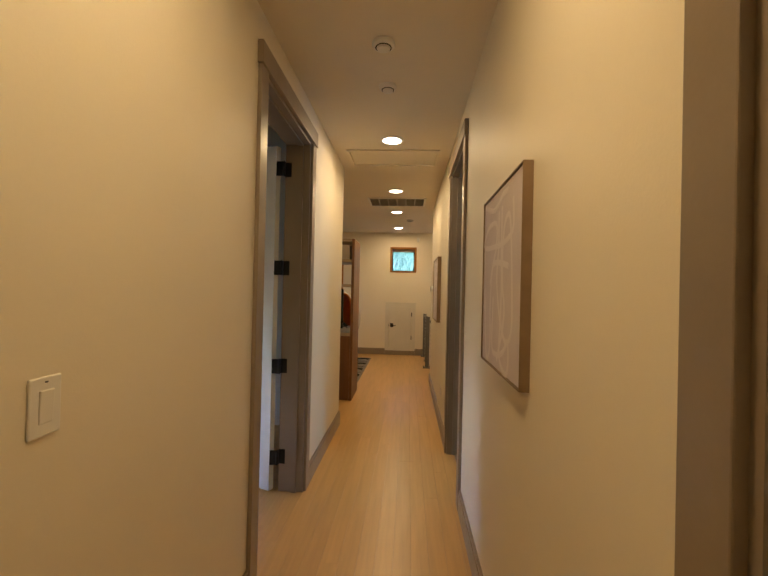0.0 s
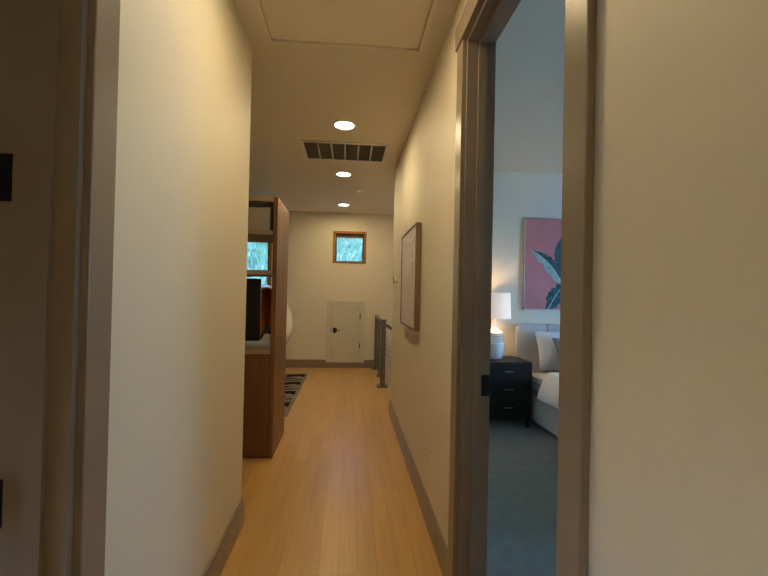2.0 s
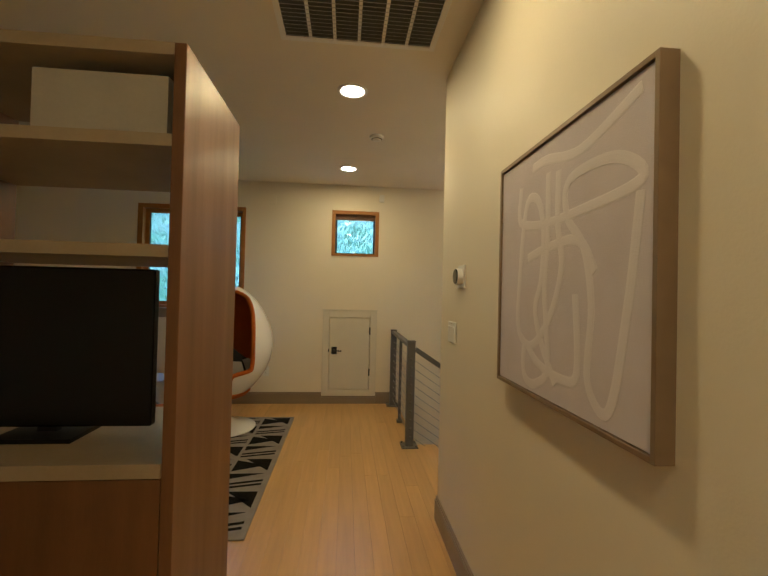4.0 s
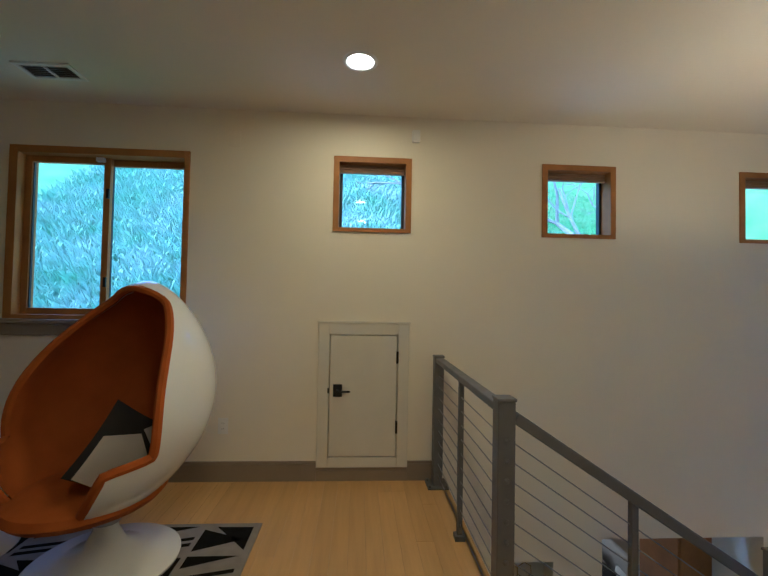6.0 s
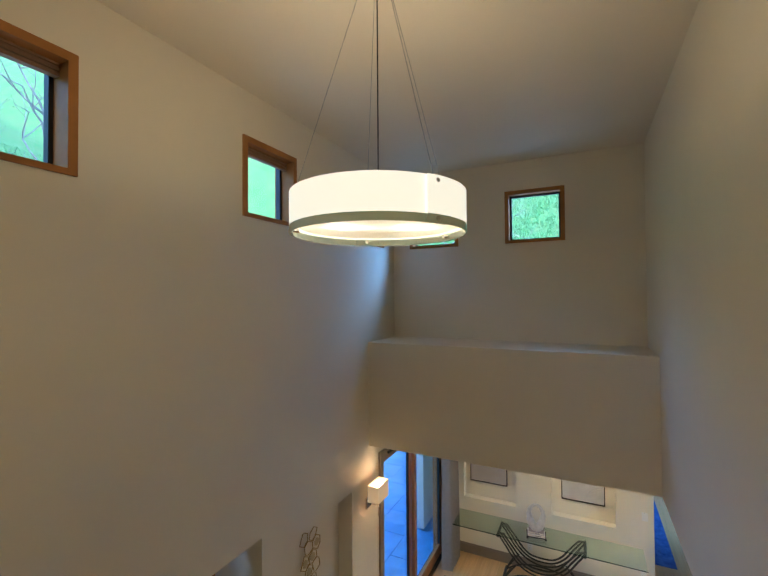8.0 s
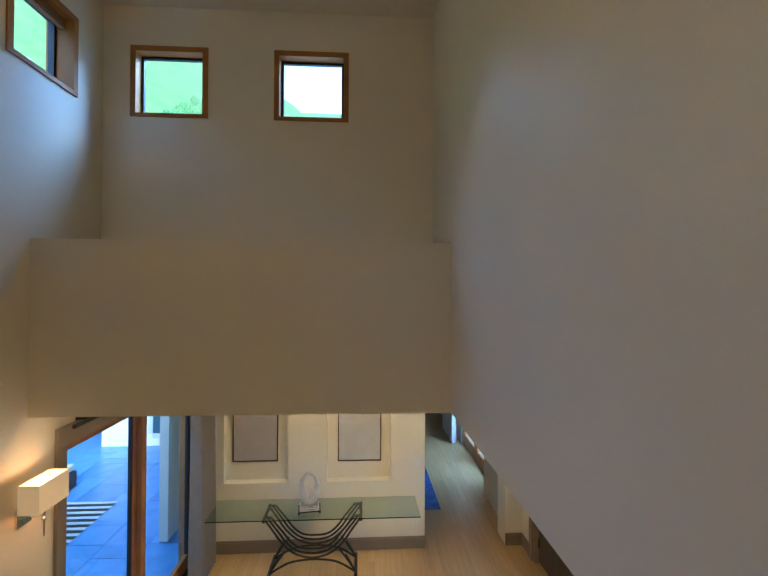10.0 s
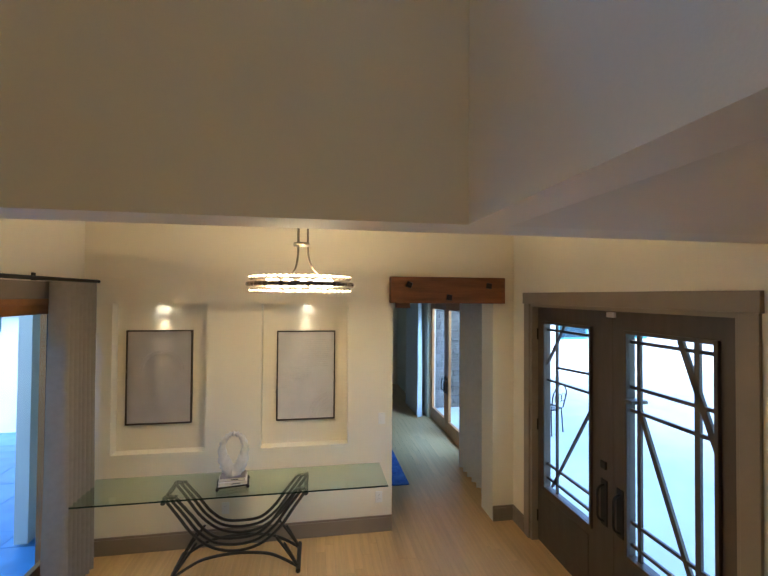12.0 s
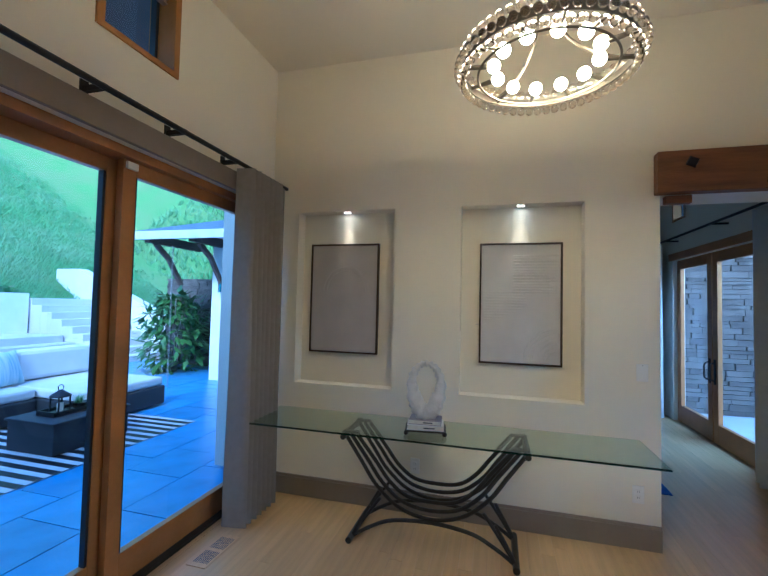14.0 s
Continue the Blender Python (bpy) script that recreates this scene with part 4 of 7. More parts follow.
# ottoman
ot = thing("ottoman", "orange upholstered ottoman on a white pedestal", "ottoman", at=pose(-1.535, 10.33, 0.010, 0, 0, 28))
bm = bmesh.new()
box(bm, -0.26, -0.20, 0.300, 0.26, 0.20, 0.390, bev=0.042)
part("cushion", bm, ORANGE, ot, smooth=True)
bm = bmesh.new()
box(bm, -0.245, -0.185, 0.292, 0.245, 0.185, 0.33, bev=0.018)
part("tray", bm, SHELLW, ot, smooth=True)
bm = bmesh.new()
rows = []
for s, z in ((0.205, 0.0), (0.205, 0.012), (0.19, 0.02), (0.10, 0.06), (0.065, 0.13), (0.065, 0.20), (0.12, 0.27), (0.20, 0.293)):
    q = 28
    p = 3.2 if z < 0.03 else 2.4
    rows.append([bm.verts.new((s * abs(math.cos(2 * math.pi * k / q)) ** (2 / p) * math.copysign(1, math.cos(2 * math.pi * k / q)), s * abs(math.sin(2 * math.pi * k / q)) ** (2 / p) * math.copysign(1, math.sin(2 * math.pi * k / q)), z)) for k in range(q)])
for A, B in zip(rows, rows[1:]):
    for k in range(len(A)):
        bm.faces.new((A[k], A[(k + 1) % len(A)], B[(k + 1) % len(A)], B[k]))
bm.faces.new(rows[0][::-1])
bm.faces.new(rows[-1])
part("pedestal", bm, SHELLW, ot, smooth=True)

# side table with an oval cut-out through it, pot and snake plant
st = thing("side_table", "white moulded side table with an oval cut-out", "side table", at=pose(-2.06, 11.18, 0.0, 0, 0, 20) @ Matrix.Diagonal((1, 1, 0.925, 1)))
bm = bmesh.new()
n, mz = 48, 20
g = []
for j in range(mz + 1):
    z = 0.5 * j / mz
    r = 0.265 - 0.03 * math.sin(math.pi * j / mz)
    g.append([(r * math.cos(2 * math.pi * k / n), r * math.sin(2 * math.pi * k / n), z) for k in range(n)])


def in_oval(k, j):
    for c in (36, 12):
        if ((k + 0.5 - c) / 6.6) ** 2 + ((j + 0.5) / mz - 0.42) ** 2 / 0.27 ** 2 < 1:
            return True
    return False


cc = {}
for j in range(mz):
    for k in range(n):
        if not in_oval(k, j):
            q = []
            for kk, jj in ((k, j), (k + 1, j), (k + 1, j + 1), (k, j + 1)):
                key = (kk % n, jj)
                if key not in cc:
                    cc[key] = bm.verts.new(g[jj][kk % n])
                q.append(cc[key])
            bm.faces.new(q)
bmesh.ops.smooth_vert(bm, verts=[v for v in bm.verts if v.is_boundary and 0.02 < v.co.z < 0.48], factor=0.6, use_axis_x=True, use_axis_y=True, use_axis_z=True)
ring = bmesh.ops.extrude_face_region(bm, geom=bm.faces[:])
for v in [e for e in ring["geom"] if isinstance(e, bmesh.types.BMVert)]:
    l = math.hypot(v.co.x, v.co.y)
    v.co.x *= (l - 0.02) / l
    v.co.y *= (l - 0.02) / l
part("body", bm, SHELLW, st, smooth=True)
bm = bmesh.new()
lathe(bm, [(0, 0.482), (0.245, 0.482), (0.265, 0.49), (0.268, 0.502), (0.26, 0.512), (0, 0.513)], 44)
part("top", bm, SHELLW, st, smooth=True)
LEAF = mat("snake_plant_leaf", (0.035, 0.085, 0.04), 0.45, var=0.3, scale=14, col2=(0.09, 0.15, 0.07), stretch=(1, 1, 3))
pl = thing("potted_plant", "snake plant in a woven grey ribbed pot", "plant", at=pose(-2.06, 11.18, 0.475))
bm = bmesh.new()
prof = [(0, 0), (0.095, 0)]
for k in range(13):
    prof += [(0.098 + 0.0005 * k, 0.004 + k * 0.0125), (0.105 + 0.0005 * k, 0.008 + k * 0.0125)]
prof += [(0.098, 0.17), (0.09, 0.165), (0.085, 0.14), (0, 0.14)]
lathe(bm, prof, 32)
part("pot", bm, mat("grey_ribbed_pot", (0.20, 0.18, 0.16), 0.8, var=0.2, scale=30, bump=0.4), pl, smooth=False)
bm = bmesh.new()
lathe(bm, [(0, 0.15), (0.09, 0.148)], 24)
part("soil", bm, mat("moss", (0.05, 0.08, 0.02), 0.95, var=0.3, scale=40, bump=0.8), pl)
rnd = random.Random(5)
for k in range(13):
    ang, tilt, L = rnd.uniform(0, 6.28), rnd.uniform(0.02, 0.42), rnd.uniform(0.17, 0.32)
    if k == 0:
        ang, tilt, L = 3.3, 0.95, 0.22
    bm = bmesh.new()
    R = []
    for i in range(9):
        s = i / 8
        w = 0.024 * (math.sin(math.pi * (0.22 + 0.78 * s)) ** 0.7) * (1 if s < 1 else 0.05)
        out = 0.03 + L * math.sin(tilt) * s ** 1.2
        zz = 0.145 + L * math.cos(tilt) * s
        tw = ang + 1.57 + 0.5 * s
        c = Vector((math.cos(ang) * out, math.sin(ang) * out, zz))
        d = Vector((math.cos(tw), math.sin(tw), 0))
        nn = Vector((-d.y, d.x, 0))
        R.append([bm.verts.new(c - d * w), bm.verts.new(c + nn * 0.006), bm.verts.new(c + d * w), bm.verts.new(c + nn * 0.010)])
    for A, B in zip(R, R[1:]):
        for q in range(4):
            bm.faces.new((A[q], A[(q + 1) % 4], B[(q + 1) % 4], B[q]))
    part("leaf", bm, LEAF, pl, smooth=True)

# rug with triangles and stripes
rug = thing("patterned_rug", "grey wool rug with black triangles and stripes", "rug", at=pose(0, 0, 0))
rx0, rx1, ry0, ry1 = -3.0, -0.575, 9.2, 11.42
boxes("rug_body", [(rx0, ry0, 0.0005, rx1, ry1, 0.009)], RUGG, rug, bev=0.002)
bm = bmesh.new()


def inlay(pts):
    vs = [bm.verts.new((x, y, 0.0098)) for x, y in pts]
    bm.faces.new(vs)


cw, ch = (rx1 - rx0 - 0.085) / 8, (ry1 - ry0 - 0.04) / 8
i = 0
x = rx0 + 0.06
while x + cw < rx1 - 0.01:
    j = 0
    y = ry0 + 0.02
    while y + ch < ry1 + 0.001:
        gx, gy = 0.014, 0.014
        a0, a1, b0, b1 = x + gx, x + cw - gx, y + gy, y + ch - gy
        if (i + j) % 2 == 0:
            inlay([(a0, b0 + 0.012), (a1 - 0.02, (b0 + b1) / 2 - 0.006), (a0, b1 - 0.03)])
            inlay([(a1, b0 + 0.02), (a1, b1 - 0.01), (a0 + 0.06, b1 - 0.004)])
        else:
            for q in (0.0, 0.055):
                inlay([(a0, b0 + q), (a1, b0 + q + 0.06), (a1, b0 + q + 0.09), (a0, b0 + q + 0.03)])
            inlay([(a0, b1), (a1 - 0.01, b1), (a0, b0 + 0.15)])
        y += ch
        j += 1
    x += cw
    i += 1
part("woven_pattern", bm, RUGB, rug, "black woven triangles and stripes")

# ---------- bedroom ----------
WHITEF = mat("white_bedding", (0.78, 0.78, 0.78), 0.9, var=0.04, scale=10, bump=0.5, bscale=60)
GREYF = mat("grey_knit", (0.40, 0.345, 0.295), 0.95, var=0.15, scale=30, bump=0.7, bscale=140)
REDF = mat("red_fringe", (0.45, 0.03, 0.03), 0.95, var=0.4, scale=20, bump=0.8, bscale=120, col2=(0.55, 0.35, 0.25))
BEIGE = mat("beige_upholstery", (0.56, 0.54, 0.50), 0.9, var=0.04, bump=0.3, bscale=300)
bed = thing("bed", "made bed with white duvet and channelled pale headboard", "bed", at=pose(2.75, 9.215, 0))
for k in range(5):
    boxes("headboard_panel", [(-0.87 + k * 0.348, -0.10, 0.12, -0.87 + k * 0.348 + 0.345, -0.003, 1.02)], BEIGE, bed, bev=0.02)
boxes("bed_base", [(-0.80, -2.15, 0.05, 0.80, -0.10, 0.32)], BEIGE, bed, bev=0.02)
boxes("mattress", [(-0.78, -2.13, 0.322, 0.78, -0.105, 0.50)], WHITEF, bed, bev=0.05)
bm = bmesh.new()
n, mm = 30, 30
for s in (0,):
    g = []
    for i in range(n + 1):
        row = []
        for j in range(mm + 1):
            u = -0.84 + 1.68 * i / n
            v = -2.17 + 1.62 * j / mm
            e = max(0, (abs(u) - 0.74) / 0.10)
            z = 0.575 + 0.02 * noise.noise(Vector((u * 5, v * 5, 0))) + 0.012 * noise.noise(Vector((u * 14, v * 14, 3))) - 0.20 * min(1, e) ** 1.4
            row.append(bm.verts.new((u, v, z)))
        g.append(row)
    for i in range(n):
        for j in range(mm):
            bm.faces.new((g[i][j], g[i + 1][j], g[i + 1][j + 1], g[i][j + 1]))
r = bmesh.ops.extrude_face_region(bm, geom=bm.faces[:])
for v in [e for e in r["geom"] if isinstance(e, bmesh.types.BMVert)]:
    v.co.z -= 0.045
part("duvet", bm, WHITEF, bed, smooth=True)
for x, nm, m, w, h, y, z, tl in ((-0.42, "white bed pillow", WHITEF, 0.62, 0.42, 8.93, 0.76, -18), (0.42, "white bed pillow", WHITEF, 0.62, 0.42, 8.93, 0.76, -18),
                                 (-0.36, "grey knitted cushion", GREYF, 0.52, 0.36, 8.74, 0.75, -30), (0.34, "grey knitted cushion", GREYF, 0.60, 0.36, 8.76, 0.75, -30)):
    pillow("bed_pillow", nm + " leaning on the headboard", w, h, 0.16, pose(2.75 + x, y, z, tl, 0, 0), m, "bed pillows")
fp = pillow("fringed_cushion", "red and cream fringed lumbar cushion on the bed", 0.72, 0.31, 0.15, pose(2.93, 8.52, 0.735, -35, 0, 4), REDF)
rnd = random.Random(62)
CREAMK = mat("cream_knit", (0.50, 0.44, 0.36), 0.95, var=0.2, scale=40, bump=0.6, bscale=160)
for k in range(150):
    fx, fz = -0.34 + 0.68 * rnd.random(), 0.10 - 0.20 * rnd.random()
    bul = 0.075 * max(0.0, math.sin(math.pi * (fx / 0.72 + .5)) * math.sin(math.pi * (fz / 0.31 + .5))) ** 0.45
    fb = bmesh.new()
    l_ = rnd.uniform(0.05, 0.09)
    tube(fb, [(fx, -bul - 0.002, fz), (fx + rnd.gauss(0, .008), -bul - 0.022, fz - l_ * .5), (fx + rnd.gauss(0, .014), -bul - 0.016, fz - l_)], 0.007, 5)
    part("yarn_fringe", fb, CREAMK if fz > 0.055 else REDF, fp)
thr = bmesh.new()
g = []
for i in range(41):
    row = []
    for j in range(15):
        q = -1.45 + 2.90 * i / 40
        v = -2.42 + 0.92 * j / 14
        over = max(0.0, abs(q) - 0.86)
        u = math.copysign(min(abs(q), 0.86) + 0.16 * over + 0.02 * math.sin(v * 16) * min(1, over * 3), q)
        if q < 0:
            v += 0.10 * min(1.0, over / 0.5)
        rnd_ = 0.05 * max(0.0, (abs(q) - 0.70) / 0.16) ** 2 if abs(q) < 0.86 else 0.05
        row.append(thr.verts.new((u, v, 0.632 + 0.014 * noise.noise(Vector((q * 6, v * 6, 5))) - rnd_ - 0.90 * over)))
    g.append(row)
for i in range(40):
    for j in range(14):
        thr.faces.new((g[i][j], g[i + 1][j], g[i + 1][j + 1], g[i][j + 1]))
r = bmesh.ops.extrude_face_region(thr, geom=thr.faces[:])
for v in [e for e in r["geom"] if isinstance(e, bmesh.types.BMVert)]:
    v.co.z -= 0.02
to = part("throw_blanket", thr, GREYF, None, smooth=True)
tagged(to, "grey knitted throw blanket over the bed's foot", "blanket")
CORAL = mat("coral_fringe", (0.50, 0.13, 0.07), 0.95, var=0.35, scale=24, bump=0.8, bscale=140)
ct_ = bmesh.new()
box(ct_, -0.05, -0.22, 0.0, 0.62, 0.16, 0.016, bev=0.006)
cth = tagged(part("fringed_throw", ct_, CORAL), "coral fringed throw lying across the grey blanket", "blanket")
cth.matrix_world = pose(2.66, 7.50, 0.652, 0, 0, -10)
rnd = random.Random(61)
for k in range(34):
    fb = bmesh.new()
    y_ = -0.215 + 0.011 * k
    l_ = rnd.uniform(0.09, 0.17)
    tube(fb, [(-0.045, y_, 0.009), (-0.045 - l_ * 0.5, y_ + rnd.gauss(0, 0.012), 0.012 + rnd.uniform(0, .01)), (-0.045 - l_, y_ + rnd.gauss(0, 0.02), 0.006)], 0.004, 5)
    part("tassel", fb, CORAL, cth)
to.matrix_world = pose(2.75, 9.215, 0)
for nx in (1.655, 3.80):
    ns = thing("nightstand", "black three-drawer nightstand beside the bed", "nightstand", "nightstands", pose(nx, 8.98, 0))
    boxes("body", [(-0.25, -0.20, 0.10, 0.25, 0.22, 0.66)], BLACK, ns, bev=0.004)
    for z in (0.12, 0.30, 0.48):
        dr = boxes("drawer", [(-0.235, -0.215, z, 0.235, -0.201, z + 0.165)], BLACK, ns, bev=0.003)
        boxes("handle", [(-0.045, -0.232, z + 0.085, 0.045, -0.216, z + 0.095)], CABLE, dr)
    for u in (-0.22, 0.22):
        for v in (-0.17, 0.19):
            boxes("leg", [(u - 0.015, v - 0.015, 0, u + 0.015, v + 0.015, 0.10)], BLACK, ns)
SHADE = glow("lit_lampshade", (1.0, 0.76, 0.56), 0.045)
for lx in (1.575, 3.905):
    tl = thing("table_lamp", "white ribbed ceramic table lamp with lit drum shade", "lamp", "bedside lamps", pose(lx, 8.98, 0.661))
    bm = bmesh.new()
    prof = [(0, 0), (0.06, 0)]
    for k in range(10):
        rr = 0.075 + 0.025 * math.sin(math.pi * (k + 1) / 12)
        prof += [(rr, 0.01 + k * 0.028), (rr + 0.005, 0.022 + k * 0.028)]
    prof += [(0.05, 0.31), (0.012, 0.335), (0.012, 0.50), (0, 0.50)]
    lathe(bm, prof, 28)
    part("base", bm, SHELLW, tl, smooth=True)
    bm = bmesh.new()
    lathe(bm, [(0.165, 0.43), (0.168, 0.43), (0.158, 0.695), (0.155, 0.695)], 36)
    part("shade", bm, SHADE, tl, "glowing linen drum shade", smooth=True)
    la = bpy.data.lights.new("bedside_bulb", 'POINT')
    la.energy, la.color, la.shadow_soft_size = 0.40, WARM, 0.04
    o = new("bedside_bulb", la)
    o.location = (lx, 8.98, 1.23)
ck = thing("alarm_clock", "round white alarm clock on the nightstand", "clock", at=pose(3.80, 8.83, 0.662, 0, 0, -12))
bm = bmesh.new()
lathe(bm, [(0, 0), (0.085, 0), (0.09, 0.02), (0.085, 0.05), (0, 0.05)], 32)
o = part("case", bm, PLASTIC, ck, smooth=True)
o.matrix_local = pose(0, 0.02, 0.09, 90)
bm = bmesh.new()
cyl(bm, (0, 0, 0), (0, 0, 0.003), 0.072, seg=32)
o = part("dial", bm, mat("pale_blue_dial", (0.35, 0.5, 0.55), 0.5), ck)
o.matrix_local = pose(0, -0.03, 0.09, 90)
boxes("clock_pointer", [(-0.003, -0.036, 0.088, 0.003, -0.0335, 0.135), (-0.04, -0.036, 0.087, 0.0, -0.0335, 0.093)], BLACK, ck)
plate("switch", pose(3.77, 9.22, 1.01), 1, "white switch plate above the nightstand")

art = framed("leaf_painting", "large pink painting of blue-green banana leaves", 1.47, 1.03, pose(2.715, 9.22, 1.69), mat("thin_silver_frame", (0.6, 0.58, 0.55), 0.4, 0.5), mat("pink_canvas", (0.60, 0.25, 0.27), 0.8, var=0.10, scale=3, bump=0.2, bscale=300), lip=0.008)
LB = [mat("painted_leaf_dark", (0.012, 0.055, 0.065), 0.7, var=0.5, scale=9, col2=(0.05, 0.15, 0.17), bump=0.2, stretch=(1, 1, 2)),
      mat("painted_leaf_mid", (0.05, 0.17, 0.21), 0.7, var=0.5, scale=8, col2=(0.16, 0.32, 0.36), bump=0.2),
      mat("painted_leaf_light", (0.22, 0.40, 0.42), 0.7, var=0.4, scale=7, col2=(0.55, 0.66, 0.66), bump=0.2)]
VEIN = mat("painted_leaf_vein", (0.60, 0.68, 0.62), 0.7, var=0.1)
rnd = random.Random(9)


def painted_leaf(n, base, tip, w, bend, upper, lower):
    """A brushed leaf in two tones either side of a pale midrib."""
    b_, t_ = Vector(base), Vector(tip)
    d = t_ - b_
    L = d.length
    d.normalize()
    side = Vector((-d.y, d.x))
    y = -0.0345 - 0.0007 * n
    N_ = 22
    mid, edges = [], ([], [])
    for q in range(N_ + 1):
        sh = q / N_
        c = b_ + d * L * sh + side * bend * L * math.sin(math.pi * sh)
        ww = w * 0.5 * math.sin(math.pi * min(1, 0.04 + 0.96 * sh) ** 0.85) ** 0.8
        mid.append(c)
        for k, sg in ((0, 1), (1, -1)):
            rag = 1 + 0.10 * math.sin(q * 2.1 + n + k) - (0.32 if rnd.random() < 0.12 else 0)
            edges[k].append(c + side * sg * ww * rag - d * ww * 0.25)
    clip = lambda p, yy: (max(-.722, min(.722, p.x)), yy, max(-.503, min(.503, p.y)))
    for k, m in ((0, upper), (1, lower)):
        bm = bmesh.new()
        a_ = [bm.verts.new(clip(p, y)) for p in mid]
        e_ = [bm.verts.new(clip(p, y)) for p in edges[k]]
        for q in range(N_):
            bm.faces.new((a_[q], a_[q + 1], e_[q + 1], e_[q]))
        part("painted_leaf", bm, LB[m], art)
        for q in range(3, N_ - 2, 3):
            bm = bmesh.new()
            p, e = mid[q], mid[min(q + 1, N_)].lerp(edges[k][min(q + 2, N_)], 0.85)
            h_ = d * 0.004
            bm.faces.new([bm.verts.new(clip(v, y - 0.0002)) for v in (p - h_, p + h_, e)])
            part("brush_stroke", bm, LB[(m + 1) % 3], art)
    bm = bmesh.new()
    l_ = [bm.verts.new(clip(p + side * 0.004, y - 0.0003)) for p in mid]
    r_ = [bm.verts.new(clip(p - side * 0.004, y - 0.0003)) for p in mid]
    for q in range(N_):
        bm.faces.new((l_[q], l_[q + 1], r_[q + 1], r_[q]))
    part("painted_vein", bm, VEIN, art)


for n, (base, tip, w, bend, upper, lower) in enumerate([
        ((0.42, 0.02), (-0.22, 0.47), 0.27, 0.06, 0, 1), ((0.43, 0.47), (0.72, 0.18), 0.20, -0.05, 0, 0),
        ((-0.46, -0.52), (-0.18, -0.14), 0.17, 0.05, 0, 0), ((0.15, -0.53), (0.52, -0.49), 0.20, 0.10, 0, 1),
        ((-0.15, -0.09), (0.09, 0.18), 0.13, 0.05, 1, 0), ((0.66, -0.42), (0.71, 0.0), 0.13, -0.05, 1, 0),
        ((-0.30, -0.20), (-0.66, 0.15), 0.17, -0.08, 2, 0), ((-0.25, -0.08), (-0.24, 0.39), 0.17, 0.12, 0, 2),
        ((-0.11, -0.12), (-0.03, 0.31), 0.18, 0.08, 2, 1), ((-0.13, -0.16), (0.49, 0.22), 0.25, 0.05, 1, 2),
        ((0.24, -0.50), (0.71, 0.06), 0.40, 0.06, 2, 1), ((-0.25, -0.50), (0.05, -0.22), 0.17, 0.10, 2, 2),
        ((-0.20, -0.50), (0.02, -0.48), 0.10, 0.10, 0, 1)]):
    painted_leaf(n, base, tip, w, bend, upper, lower)
fan = thing("ceiling_fan", "ceiling fan with dark thin blades at rest", "ceiling fan", at=pose(2.82, 7.42, 2.32))
bm = bmesh.new()
lathe(bm, [(0, -0.05), (0.08, -0.04), (0.10, 0.02), (0.05, 0.06), (0.015, 0.08), (0.015, 0.33), (0.06, 0.36), (0.06, 0.388), (0, 0.388)], 24)
part("motor", bm, CABLE, fan, smooth=True)
for k in range(3):
    bm = bmesh.new()
    box(bm, 0.09, -0.055, -0.004, 0.66, 0.055, 0.004, bev=0.002)
    o = part("blade", bm, CABWOOD, fan)
    o.matrix_local = pose(0, 0, 0, -8, 0, 120 * k + 165)

# ---------- drum chandelier over the stairs ----------
CHROME = mat("chrome", (0.75, 0.75, 0.75), 0.08, 1.0, var=0.01, rvar=0.03)
dc = thing("drum_chandelier", "round frosted glass drum pendant on thin cables, lit", "chandelier", at=pose(2.355, 10.65, 1.515))
area_lamp("drum_uplight", (2.355, 10.65, 1.60), 0.5, 0.75, (1.0, 0.68, 0.36), (180, 0, 0))
R = 0.348
FROST = glow("lit_frosted_glass", (1.0, 0.86, 0.60), 0.100)
EDGEG = mat("green_glass_edge", (0.62, 0.72, 0.62), 0.15, var=0.02)
CLIPS = [radians(a_) for a_ in (241, 322, 397, 484)]


def glass_arc(a0, a1, z0, z1, t=0.006):
    """A curved pane that winds slightly inwards from its leading end."""
    bm = bmesh.new()
    rings = []
    for k in range(29):
        a_ = a0 + (a1 - a0) * k / 28
        r_ = R + 0.010 * (1 - k / 28)
        rings.append([bm.verts.new((q * math.cos(a_), q * math.sin(a_), z)) for q, z in ((r_, z0), (r_, z1), (r_ - t, z1), (r_ - t, z0))])
    for A, B in zip(rings, rings[1:]):
        for k in range(4):
            bm.faces.new((A[k], A[(k + 1) % 4], B[(k + 1) % 4], B[k]))
    bm.faces.new(rings[0][::-1])
    bm.faces.new(rings[-1])
    return bm


for k in range(4):
    a0, a1 = CLIPS[k] - radians(7), (CLIPS[k + 1] if k < 3 else CLIPS[0] + 2 * math.pi) + radians(8)
    pn = part("shade", glass_arc(a0, a1, 0.03, 0.162), FROST, dc, "glowing frosted glass pane", smooth=True)
    part("glass_lip", glass_arc(a0, a1, 0.0, 0.0295), EDGEG, pn, "pale green glass lip", smooth=True)
OPAL = bpy.data.materials.new("opal_diffuser")
OPAL.use_nodes = True
_N, _L = OPAL.node_tree.nodes, OPAL.node_tree.links
_t, _d, _x = _N.new("ShaderNodeBsdfTranslucent"), _N["Principled BSDF"], _N.new("ShaderNodeMixShader")
_t.inputs[0].default_value = (0.90, 0.88, 0.82, 1)
_d.inputs["Base Color"].default_value = (0.85, 0.83, 0.76, 1)
_d.inputs["Roughness"].default_value = 0.4
_x.inputs[0].default_value = 0.35
